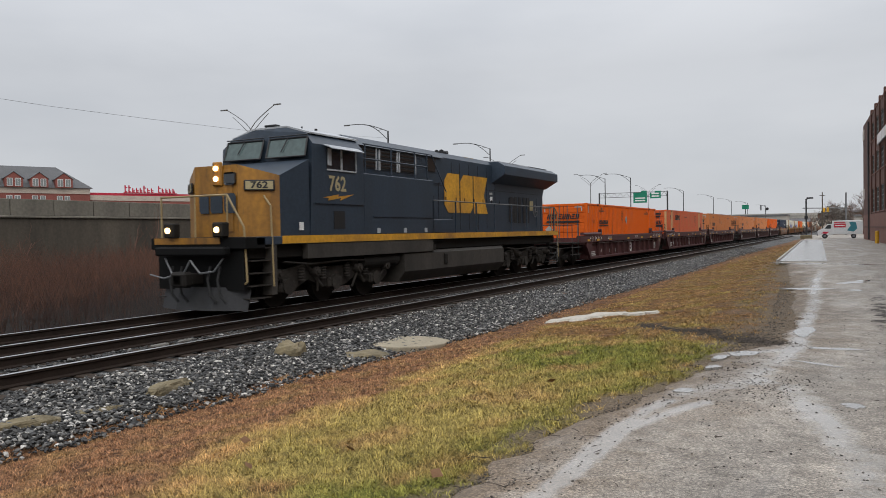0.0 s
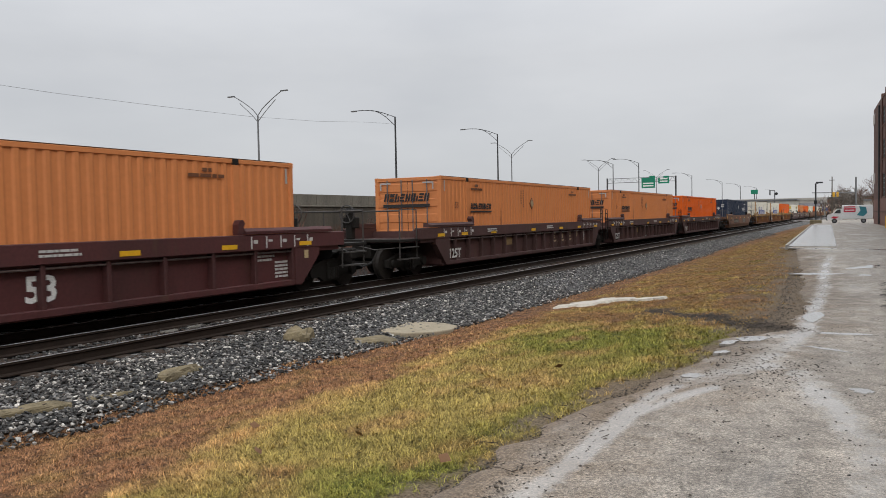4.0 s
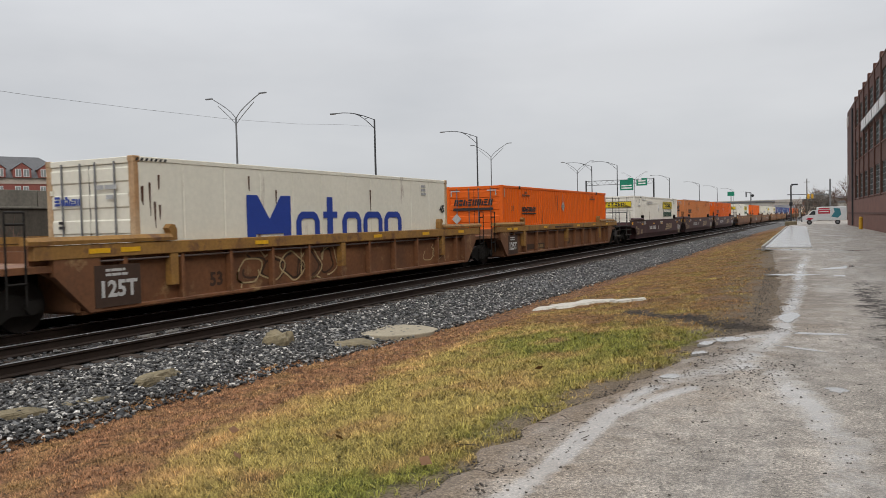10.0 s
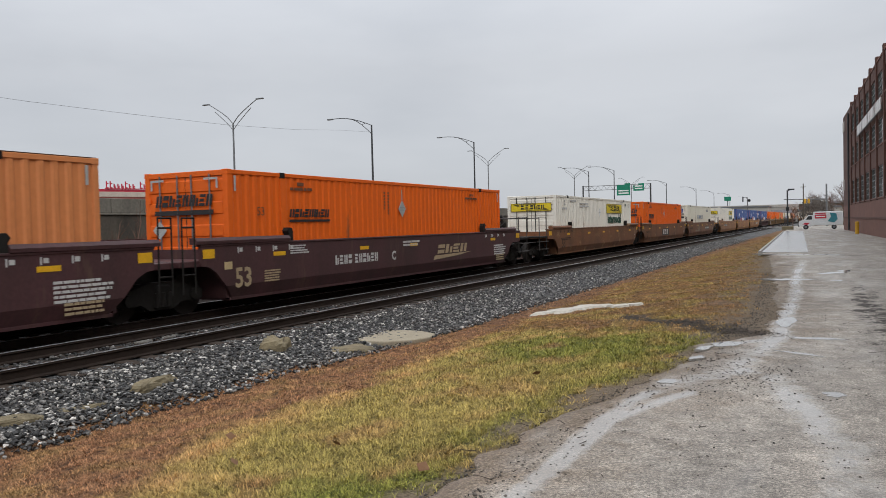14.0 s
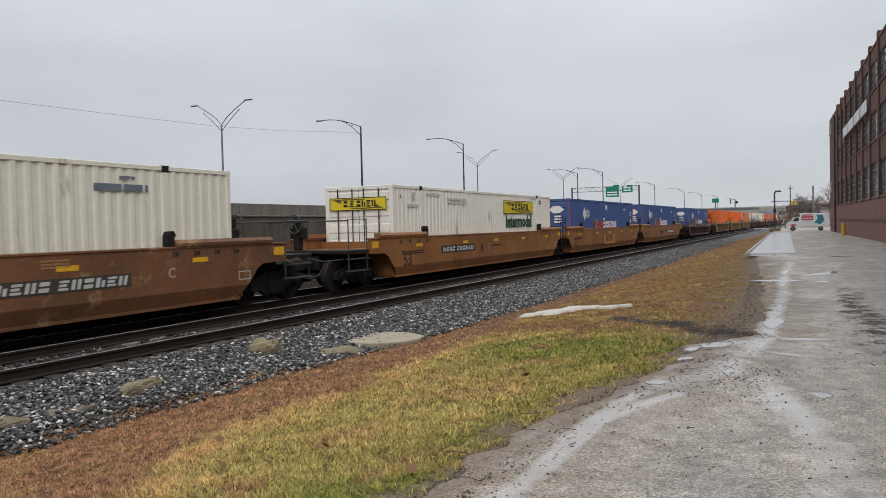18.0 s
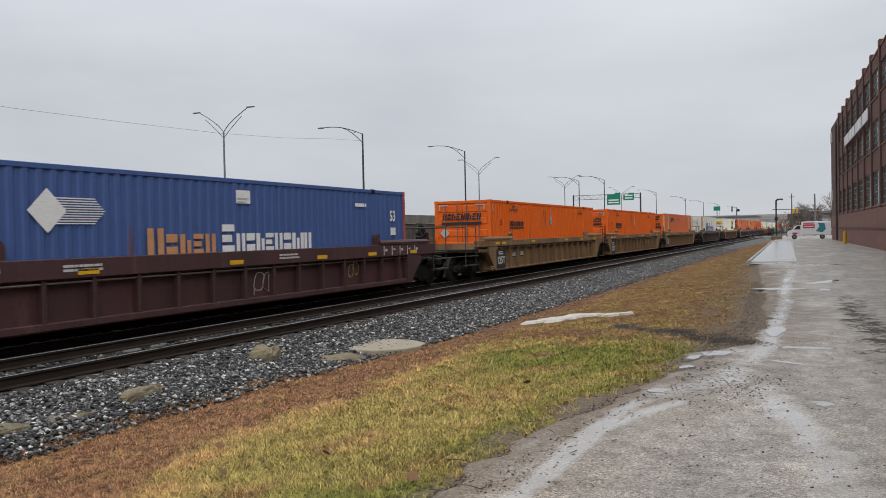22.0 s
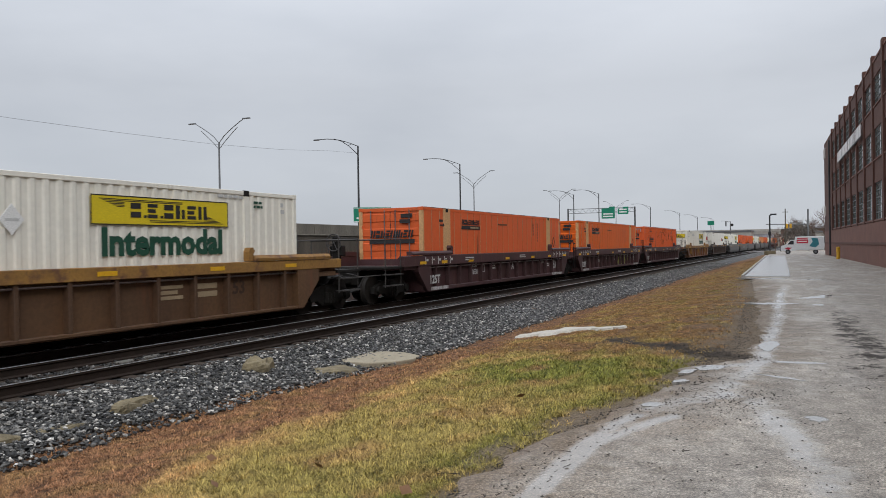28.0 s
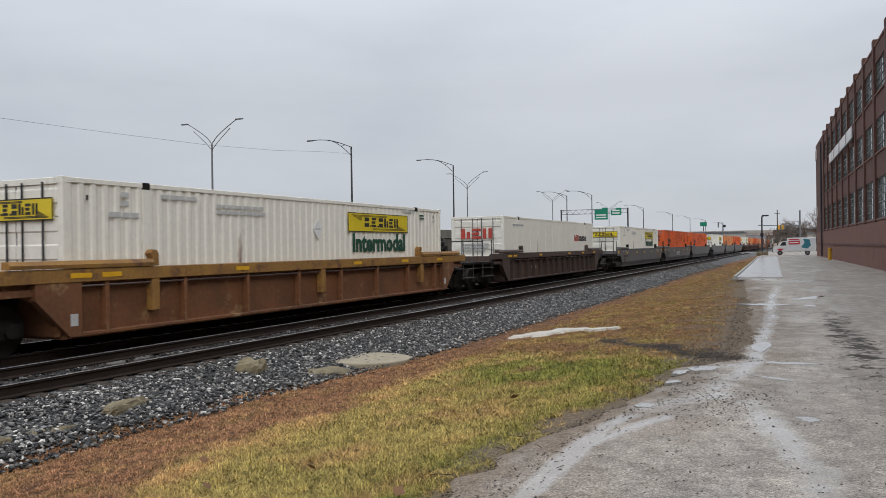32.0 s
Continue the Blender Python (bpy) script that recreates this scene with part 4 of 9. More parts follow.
def build_container(paint, half, style):
    t = base("shipping_container", 0, 0, 0)
    m = P[paint]
    pm = {"red": M_POSTTAN, "orange": M_POSTTAN, "cream": M_POSTRUST}[paint] if style == "panel" and paint in ("red", "orange", "cream") else m
    hw = 1.295
    for s in (1, -1):
        x0, x1 = s * hw - 0.06, s * hw + 0.06
        if style == "panel":
            sm = corrugated(s * (hw - 0.012), -half + 0.1, half - 0.1, CLO + 0.14, CHI - 0.09, depth=0.012, pitch=0.635 if paint in ("red", "orange") else 1.22, out=s, shape=((0.0, 0), (0.94, 0), (0.955, 1), (0.985, 1)))
        else:
            sm = corrugated(s * (hw - 0.01), -half + 0.1, half - 0.1, CLO + 0.14, CHI - 0.09, out=s)
        part("side_panel", sm, m, t, "ribbed steel side" if style != "panel" else "sheet steel side")
        if style == "panel" and paint in ("red", "orange") and s > 0:
            n = round((2 * half - 0.2) / 0.635)
            seam = Mesh().box(hw - 0.012, hw - 0.006, -0.018, 0.018, CLO + 0.15, CHI - 0.1).data("seam_strip", M_SEAM)
            for k in range(1, n):
                part("seam_strip", seam, None, t, at=(0, -half + 0.1 + (2 * half - 0.2) * k / n, 0))
        part("top_rail", Mesh().box(min(s * (hw - 0.07), s * hw), max(s * (hw - 0.07), s * hw), -half, half, CHI - 0.1, CHI, 0.01), m, t)
        part("bottom_rail", Mesh().box(min(s * (hw - 0.06), s * hw), max(s * (hw - 0.06), s * hw), -half, half, CLO, CLO + 0.15, 0.01), m, t)
        for e in (-1, 1):
            part("corner_post", Mesh().box(min(s * (hw - 0.15), s * hw), max(s * (hw - 0.15), s * hw), min(e * half, e * (half - 0.13)), max(e * half, e * (half - 0.13)), CLO, CHI, 0.012), pm, t)
            if half > 7:
                y = e * 6.096
                wd = (0.62 if paint in ("red", "orange") else 0.22) if style == "panel" else 0.18
                part("lifting_post", Mesh().box(min(s * (hw - 0.05), s * (hw + 0.004)), max(s * (hw - 0.05), s * (hw + 0.004)), y - wd / 2, y + wd / 2, CLO, CHI - 0.005, 0.006), pm, t)
                part("lifting_casting", Mesh().box(min(s * (hw - 0.1), s * (hw + 0.012)), max(s * (hw - 0.1), s * (hw + 0.012)), y - 0.1, y + 0.1, CHI - 0.13, CHI + 0.012, 0.01), M_TRUCK, t)
    for e in (-1, 1):
        for s in (-1, 1):
            part("corner_casting", Mesh().box(min(s * (hw - 0.16), s * (hw + 0.006)), max(s * (hw - 0.16), s * (hw + 0.006)), min(e * (half + 0.006), e * (half - 0.16)), max(e * (half + 0.006), e * (half - 0.16)), CHI - 0.11, CHI + 0.01, 0.008), pm if paint in ("white", "cream") else m, t)
    part("door_gasket", Mesh().box(-0.011, 0.011, -half + 0.022, -half + 0.06, CLO + 0.135, CHI - 0.135), M_RUBBER, t, "black rubber door seal")
    if paint in ("tan", "red") or style == "panel" and paint == "orange":
        for s in (-1, 1):
            part("roof_edge", Mesh().box(min(s * (hw - 0.08), s * (hw - 0.004)), max(s * (hw - 0.08), s * (hw - 0.004)), -half + 0.02, half - 0.02, CHI + 0.002, CHI + 0.02, 0.006), M_SCAB, t, "weathered dark roof edge")
    part("roof", Mesh().box(-hw + 0.06, hw - 0.06, -half + 0.05, half - 0.05, CHI - 0.045, CHI - 0.02), m, t)
    part("end_wall", Mesh().box(-hw + 0.13, hw - 0.13, half - 0.09, half - 0.03, CLO, CHI - 0.02), m, t)
    part("door_header", Mesh().box(-hw + 0.15, hw - 0.15, -half, -half + 0.1, CHI - 0.13, CHI - 0.002, 0.01), M_BLACK if style == "dark_top" else m, t)
    part("door_sill", Mesh().box(-hw + 0.15, hw - 0.15, -half, -half + 0.1, CLO, CLO + 0.13, 0.01), m, t)
    for s in (-1, 1):
        back, flat, rib = -half + 0.07, -half + 0.03, -half + 0.008
        outline = [(back, CHI - 0.135), (back, CLO + 0.135), (flat, CLO + 0.135)]
        for k in range(5):
            z = CLO + 0.32 + 0.52 * k
            outline += [(flat, z), (rib, z + 0.03), (rib, z + 0.27), (flat, z + 0.30)]
        outline.append((flat, CHI - 0.135))
        dm = Mesh().prism(outline, "x", min(s * 0.012, s * (hw - 0.155)), max(s * 0.012, s * (hw - 0.155)))
        d = part("door", dm, m, t, "ribbed steel door leaf")
        for x in (0.22, 0.78):
            part("lock_rod", Mesh().tube((s * x, -half - 0.02, CLO + 0.08), (s * x, -half - 0.02, CHI - 0.08), 0.02, 6), M_BLACK if paint == "white" and style != "panel" else M_STEEL, d)
        part("hinge", Mesh().box(min(s * (hw - 0.2), s * (hw - 0.13)), max(s * (hw - 0.2), s * (hw - 0.13)), -half - 0.012, -half + 0.03, 0.9, 1.0).box(min(s * (hw - 0.2), s * (hw - 0.13)), max(s * (hw - 0.2), s * (hw - 0.13)), -half - 0.012, -half + 0.03, 2.5, 2.6), m, d)
    return t


def build_well(paint, kind, front_truck=True, rear_truck=False, front_free=True, rear_free=False, chord=None, plain=False):
    """One well unit. The box's middle is at y = 0; its leading end at -y. free: an end with a coupler of its own."""
    t = base("well_car", 0, 0, 0)
    m = W[paint]
    cm = chord or m
    top = 1.5
    for s in (1, -1):
        o = 1.5 * s

        def bx(d0, d1, y0, y1, z0, z1, b=0.0, mesh=None):
            return (mesh or Mesh()).box(min(o - s * d0, o - s * d1), max(o - s * d0, o - s * d1), y0, y1, z0, z1, b)
        E0, E1 = 9.85 if front_free else 9.15, 9.85 if rear_free else 9.15
        outline = [(-8.1, 0.28), (8.1, 0.28), (8.72, 0.92), (8.95, 1.04), (E1, 1.06), (E1, 1.48), (-E0, 1.48), (-E0, 1.06), (-8.95, 1.04), (-8.72, 0.92)]
        if kind == "smooth":
            wall = Mesh().prism([(-8.4, 0.58), (8.4, 0.58), (8.72, 0.92), (8.95, 1.04), (E1, 1.06), (E1, 1.48), (-E0, 1.48), (-E0, 1.06), (-8.95, 1.04), (-8.72, 0.92)], "x", o - s * 0.10, o - s * 0.02)
            for d in (0.02, 0.10):
                wall.quad((o - s * d, -8.4, 0.58), (o - s * d, 8.4, 0.58), (o - s * (d + 0.11), 8.1, 0.28), (o - s * (d + 0.11), -8.1, 0.28))
            wl_ = part("side_wall", wall, m, t, "smooth steel well side")
            part("top_chord", bx(0.0, 0.16, -E0 - 0.02, E1 + 0.02, top - 0.02, top + 0.03, 0.01), m, wl_)
            part("side_sill", bx(0.12, 0.26, -8.2, 8.2, 0.26, 0.30, 0.008), m, wl_)
        else:
            wall = Mesh().prism(outline, "x", o - s * 0.23, o - s * 0.19)
            wl_ = part("side_wall", wall, m, t, "ribbed steel well side")
            husky = paint in ("brown", "tan", "black", "umber")
            lo, foot = (1.27, 0.34) if husky else (1.16, 0.40)
            pitch, count = {"brown": (1.45, 11) if front_free != rear_free or not front_free else (2.07, 8), "maroon": (1.3, 13)}.get(paint, (1.05, 15))
            part("top_chord", bx(0.0, 0.18, -E0 - 0.02, E1 + 0.02, lo, top + 0.02, 0.012), cm, wl_)
            part("side_pipe", Mesh().tube((o - s * 0.08, -8.2, lo - 0.07), (o - s * 0.08, 8.2, lo - 0.07), 0.022, 8), M_PIPE, wl_, "wet air pipe", smooth=True)
            part("side_sill", bx(0.03, 0.24, -8.05, 8.05, 0.27, foot, 0.01), m, wl_)
            for e in (-1, 1):
                part("end_plate", Mesh().prism([(e * 7.85, 0.28), (e * 8.1, 0.28), (e * 8.8, 0.98), (e * 8.8, lo - 0.002), (e * 7.85, lo - 0.002)], "x", o - s * 0.189, o - s * 0.015), m, wl_)
            rib = bx(0.035, 0.19, -0.045, 0.045, foot - 0.005, lo + 0.005, 0.008).data("rib", m)
            if s > 0 and not plain:
                for k in range(count):
                    part("rib", rib, None, wl_, at=(0, pitch * (k - (count - 1) / 2), 0))
            else:
                ribs = Mesh()
                for k in range(count):
                    y = pitch * (k - (count - 1) / 2)
                    bx(0.035, 0.19, y - 0.045, y + 0.045, foot - 0.005, lo + 0.005, 0, ribs)
                part("ribs", ribs, m, wl_)
        for e in (-1, 1):
            y0, y1 = sorted((e * 6.12, e * 9.3))
            part("guide_rail", Mesh().prism([(o - s * 0.2, top + 0.032), (o + s * 0.02, top + 0.032), (o + s * 0.03, 1.60), (o - s * 0.03, 1.67), (o - s * 0.2, 1.67)], "y", y0, y1), cm, wl_, "raised end guide")
            hook = [(5.95, top + 0.032), (6.115, top + 0.032), (6.115, 1.70), (6.17, 1.78), (6.10, 1.86), (6.0, 1.85), (5.95, 1.76)]
            part("guide_horn", Mesh().prism([(e * a, b) for a, b in hook], "x", o - s * 0.2, o - s * 0.03), M_TRUCK if kind == "smooth" else cm, wl_, "hooked guide post")
            if kind != "smooth" and paint == "brown":
                for y in (-6.05, 0.05, 6.15):
                    if e > 0:
                        part("pilaster", bx(0.012, 0.19, y - 0.1, y + 0.1, 0.62, lo - 0.002, 0.01), cm, wl_)
    part("floor_frame", Mesh().box(-1.38, 1.38, -8.2, 8.2, 0.24, 0.31), m, t)
    for e in (-1, 1):
        y0, y1 = sorted((e * 8.25, e * 9.7))
        part("bulkhead", Mesh().box(-1.37, 1.37, min(e * 8.22, e * 8.3), max(e * 8.22, e * 8.3), 0.3, 1.4), m, t)
        free = front_free if e < 0 else rear_free
        pl = part("end_platform", Mesh().box(-1.42, 1.42, y0 + (0.06 if e > 0 else 0), y1 - (0.06 if e < 0 else 0), 1.05, 1.18, 0.01), m, t)
        part("center_beam", Mesh().box(-0.35, 0.35, min(e * 8.3, e * (10.9 if free else 9.85)), max(e * 8.3, e * (10.9 if free else 9.85)), 0.62, 1.04, 0.02), M_TRUCK, t)
        if free:
            part("coupler", Mesh().box(-0.14, 0.14, min(e * 10.9, e * 11.72), max(e * 10.9, e * 11.72), 0.66, 0.92, 0.03).box(-0.2, 0.2, min(e * 11.4, e * 11.72), max(e * 11.4, e * 11.72), 0.62, 0.98, 0.05), M_TRUCK, t)
            part("crossover_platform", Mesh().box(-1.45, 1.45, min(e * 9.76, e * 11.0), max(e * 9.76, e * 11.0), 1.12, 1.2, 0.01), M_TRUCK, t)
            for x in (-1.4, 1.4):
                part("grab_rail", bent([(x, e * 9.9, 0.55), (x, e * 9.9, 2.1), (x, e * 10.9, 2.1), (x, e * 10.9, 0.55)], 0.022), M_GRAB, t, "steel grab rail")
                for z in (0.6, 0.95):
                    part("step", Mesh().box(x - 0.12, x + 0.12, min(e * 9.92, e * 10.88), max(e * 9.92, e * 10.88), z - 0.015, z + 0.015), M_GRAB, t)
            part("cross_rail", Mesh().tube((-1.4, e * 10.92, 2.06), (1.4, e * 10.92, 2.06), 0.022), M_GRAB, t)
            bs_ = part("brake_stand", Mesh().box(-0.86, -0.64, min(e * 10.25, e * 10.5), max(e * 10.25, e * 10.5), 1.2, 2.2, 0.03).box(-1.0, -0.5, min(e * 10.2, e * 10.45), max(e * 10.2, e * 10.45), 1.55, 1.9, 0.03), M_TRUCK, t, "hand brake stand")
            ring = [(-0.75 + 0.28 * math.cos(a * 0.4488), e * 10.56, 2.0 + 0.28 * math.sin(a * 0.4488)) for a in range(15)]
            wh = Mesh().path(ring, 0.02, 5)
            for a in (0.5, 2.07, 3.64, 5.21):
                wh.tube((-0.75, e * 10.54, 2.0), (-0.75 + 0.27 * math.cos(a), e * 10.56, 2.0 + 0.27 * math.sin(a)), 0.016, 5)
            part("brake_wheel", wh, M_GRAB, bs_, "spoked hand brake wheel")
            part("train_line_hose", bent([(0.5, e * 10.8, 0.75), (0.55, e * 11.2, 0.5), (0.5, e * 11.6, 0.42), (0.4, e * 11.75, 0.5)], 0.03), M_RUBBER, t)
            part("release_lever", Mesh().path([(1.3, e * 11.0, 0.95), (0.7, e * 11.2, 0.9), (0.25, e * 11.35, 1.02)], 0.015, 5), M_GRAB, t)
        else:
            part("ladder", Mesh().path([(1.45, e * 9.3, 0.5), (1.45, e * 9.3, 2.1), (1.45, e * 9.65, 2.1), (1.45, e * 9.65, 0.5)], 0.018).tube((1.45, e * 9.3, 0.9), (1.45, e * 9.65, 0.9), 0.02).tube((1.45, e * 9.3, 1.9), (1.45, e * 9.65, 1.9), 0.02), M_TRUCK, t)
    for e, want in ((-1, front_truck), (1, rear_truck)):
        if want:
            build_truck(t, e * 9.87)
    return t


WHEELSETS = []


def build_truck(t, y):
    f = Mesh()
    for s in (-1, 1):
        x0, x1 = sorted((s * 0.92, s * 1.06))
        f.prism([(y - 1.15, 0.36), (y - 0.98, 0.30), (y - 0.55, 0.34), (y - 0.32, 0.20), (y + 0.32, 0.20), (y + 0.55, 0.34), (y + 0.98, 0.30), (y + 1.15, 0.36),
                 (y + 1.15, 0.56), (y + 0.75, 0.66), (y + 0.35, 0.78), (y - 0.35, 0.78), (y - 0.75, 0.66), (y - 1.15, 0.56)], "x", x0, x1)
        for k in (-0.16, 0.0, 0.16):
            f.tube((s * 1.08, y + k, 0.26), (s * 1.08, y + k, 0.56), 0.07, 8)
        for k in (-0.89, 0.89):
            f.tube((s * 1.0, y + k, 0.46), (s * 1.14, y + k, 0.46), 0.13, 10)
    f.box(-1.1, 1.1, y - 0.2, y + 0.2, 0.5, 0.72, 0.03)
    tr = part("truck", f, M_TRUCK, t, "grimy two-axle wheel truck")
    for k in (-0.89, 0.89):
        w = part("wheelset", WHEEL_DATA, None, tr, at=(0, y + k, 0.457), smooth=False)
        WHEELSETS.append(w)


def wheel_mesh():
    m = Mesh()
    m.tube((-0.86, 0, 0), (0.86, 0, 0), 0.085, 8)
    for s in (-1, 1):
        m.tube((s * 0.685, 0, 0), (s * 0.82, 0, 0), 0.457, 22)
        m.tube((s * 0.685, 0, 0), (s * 0.655, 0, 0), 0.485, 22)
        for k in range(4):
            a = k * math.pi / 2
            m.box(s * 0.822 if s > 0 else s * 0.832, s * 0.832 if s > 0 else s * 0.822, 0.26 * math.cos(a) - 0.05, 0.26 * math.cos(a) + 0.05, 0.26 * math.sin(a) - 0.05, 0.26 * math.sin(a) + 0.05)
    return m.data("wheelset", M_WHEEL)


WHEEL_DATA = wheel_mesh()

# ---- marks on boxes and cars ----
M_INK = mat("black_ink", (0.02, 0.018, 0.018), 0.6, scale=6)
M_SIGNBLUE = mat("deep_blue_ink", (0.015, 0.05, 0.30), 0.5, scale=3, amount=0.2)
M_INKGREEN = mat("dark_green_ink", (0.010, 0.07, 0.04), 0.55, scale=3, amount=0.2)
M_SIGNYELLOW = mat("sign_yellow", (0.72, 0.55, 0.015), 0.5, scale=3, amount=0.2)
M_PALE = mat("faded_white_mark", (0.55, 0.54, 0.52), 0.6, scale=6, amount=0.5)
M_FADED = mat("faded_ink", (0.16, 0.06, 0.025), 0.6, scale=12, amount=0.8)
M_TANMARK = mat("faded_tan_mark", (0.40, 0.30, 0.18), 0.65, scale=4, amount=0.6)
M_SIGNOCHRE = mat("ochre_panel", (0.46, 0.25, 0.05), 0.6, scale=2)
M_OXBLOOD = mat("oxblood_mark", (0.16, 0.016, 0.014), 0.55, scale=3)
M_PLACARD = mat("grey_placard", (0.42, 0.43, 0.42), 0.5, scale=4)
M_REDMARK = mat("red_mark", (0.48, 0.06, 0.04), 0.55, scale=3)
M_POSTRED = mat("red_post", (0.50, 0.07, 0.05), 0.55, scale=2, streak=True)
M_GREYMARK = mat("pale_grey_mark", (0.42, 0.43, 0.43), 0.6, scale=3)
M_LIME = mat("lime_spray", (0.48, 0.50, 0.13), 0.6, scale=3)
M_REFLECT = mat("yellow_reflector", (0.78, 0.42, 0.012), 0.5, scale=9, amount=0.5)
M_RUBBED = mat("rubbed_tan_paint", (0.36, 0.20, 0.075), 0.7, color2=(0.24, 0.12, 0.045), scale=5, amount=0.9, fine=30)
M_GOLDRUB = mat("rubbed_gold_paint", (0.34, 0.155, 0.042), 0.65, color2=(0.28, 0.12, 0.034), scale=5, amount=0.9)
M_BROWNRUB = mat("rubbed_brown_paint", (0.215, 0.115, 0.052), 0.7, color2=(0.17, 0.075, 0.033), scale=6, amount=1.0, fine=30)
M_RUBGREY = mat("rubbed_grey_mark", (0.30, 0.26, 0.21), 0.7, scale=9, amount=0.9)
M_TANRUB = mat("dull_tan_paint", (0.26, 0.17, 0.075), 0.75, scale=6, amount=0.7)
M_DARKBROWN = mat("dark_brown_paint", (0.055, 0.028, 0.016), 0.7, scale=8, amount=0.7)
M_DARKGREEN = mat("black_green_panel", (0.03, 0.034, 0.026), 0.7, color2=(0.07, 0.045, 0.025), scale=4, amount=0.8)
M_GREYGREEN = mat("grey_green_spray", (0.30, 0.33, 0.24), 0.7, scale=5)
M_LABELBUFF = mat("buff_paint", (0.50, 0.38, 0.20), 0.7, scale=5)
M_SIGNPEACH = mat("peach_mark", (0.62, 0.30, 0.13), 0.55, scale=3, amount=0.7)
M_SIGNGREYBLUE = mat("slate_mark", (0.16, 0.18, 0.22), 0.6, scale=4)
M_FADEBLUE = mat("faded_blue_mark", (0.30, 0.36, 0.45), 0.6, scale=4)
M_CHALK = mat("smeared_chalk", (0.55, 0.53, 0.52), 0.8, color2=(0.10, 0.06, 0.055), scale=7, amount=1.0)
M_PALERED = mat("pale_red_mark", (0.45, 0.22, 0.19), 0.6, scale=5)
SIDE_X = 1.297


def glyph(m, y, wd, z0, h, k, kind, axis, x, ink=0.84):
    """A plain block that stands for one letter, split lengthways or across."""
    w = wd * ink
    depth = 0.006 if axis == "x" else -0.006

    def bar(a, b, lo, hi):
        m.prism([(y + a * w + k * lo * h, z0 + lo * h), (y + b * w + k * lo * h, z0 + lo * h), (y + b * w + k * hi * h, z0 + hi * h), (y + a * w + k * hi * h, z0 + hi * h)], axis, x, x + depth)
    for cell in (((0, 1, 0, 0.40), (0, 1, 0.60, 1)), ((0, 0.38, 0, 1), (0.62, 1, 0, 1)), ((0, 1, 0, 0.25), (0, 0.8, 0.37, 0.63), (0, 1, 0.75, 1)), ((0, 0.45, 0, 1), (0.65, 1, 0, 0.7)))[kind]:
        bar(*cell)
    return m


def blocks(parent, letters, y0, z0, unit, height, material, slant=0.0, label="", x=SIDE_X, axis="x", name="lettering_block", ink=0.84, solid=False):
    """A brand name as plain shapes, one a letter. letters: widths in units, with the height as a share where it is smaller."""
    y = y0
    for i, (w, share) in enumerate(letters):
        h, wd = height * share, w * unit
        if w > 0 and (solid or share < 0.4 or w < 0.5):
            part(name, Mesh().prism([(y, z0), (y + wd * ink, z0), (y + wd * ink + slant * h, z0 + h), (y + slant * h, z0 + h)], axis, x, x + (0.006 if axis == "x" else -0.006)), material, parent, label)
        elif w > 0:
            part(name, glyph(Mesh(), y, wd, z0, h, slant, (i * 3 + len(letters)) % 4, axis, x, ink), material, parent, label)
        y += abs(w) * unit
    return y


def bars(parent, y0, y1, z, rows, height, material, x=SIDE_X, axis="x", name="mark"):
    """Rows of small writing as broken bars, one part."""
    rnd = random.Random(f"{y0:.2f}{z:.2f}{rows}")
    m = Mesh()
    for i in range(rows):
        y, end = y0, y0 + (y1 - y0) * rnd.uniform(0.72, 1.0)
        lo = z - i * height * 1.7
        while y < end - 0.02:
            w = min(end - y, rnd.uniform(1.2, 5.0) * height)
            m.prism([(y, lo), (y + w, lo), (y + w, lo + height), (y, lo + height)], axis, x, x + (0.006 if axis == "x" else -0.006))
            y += w + 0.45 * height
    part(name, m, material, parent)


def column(parent, y, z0, z1, n, width, material, x=SIDE_X):
    """Small writing that runs down the side."""
    m = Mesh()
    p = (z1 - z0) / n
    for i in range(n):
        m.box(x, x + 0.005, y - width / 2, y + width / 2, z0 + p * i, z0 + p * (i + 0.68))
    part("mark", m, material, parent)


def diamond(parent, y, z, r, material, label="diamond placard"):
    d = part("placard", Mesh().prism([(y, z - r), (y + r * 0.85, z), (y, z + r), (y - r * 0.85, z)], "x", SIDE_X, SIDE_X + 0.012), material, parent, label)
    return d


def outline_diamond(parent, y, z, r, material):
    m = Mesh()
    q = [(SIDE_X + 0.004, y, z - r), (SIDE_X + 0.004, y + r * 0.85, z), (SIDE_X + 0.004, y, z + r), (SIDE_X + 0.004, y - r * 0.85, z)]
    m.path(q + q[:1], 0.014, 4)
    part("placard_outline", m, material, parent, "thin outlined diamond")


def writing(parent, body, size, y, z, material, bold=0.0, squeeze=1.0, x=SIDE_X + 0.004, name="lettering", front=None):
    m = Matrix.Translation((x, y, z)) @ SIDE if front is None else Matrix.Translation((y, front, z)) @ FRONT
    part(name, text_data(body, size, material, bold, squeeze), None, parent, at=m)


NINE = [(1, 1), (1, 1), (1, 1), (1, 1), (1, 1), (0.45, 1), (1, 1), (1, 1), (1, 1)]


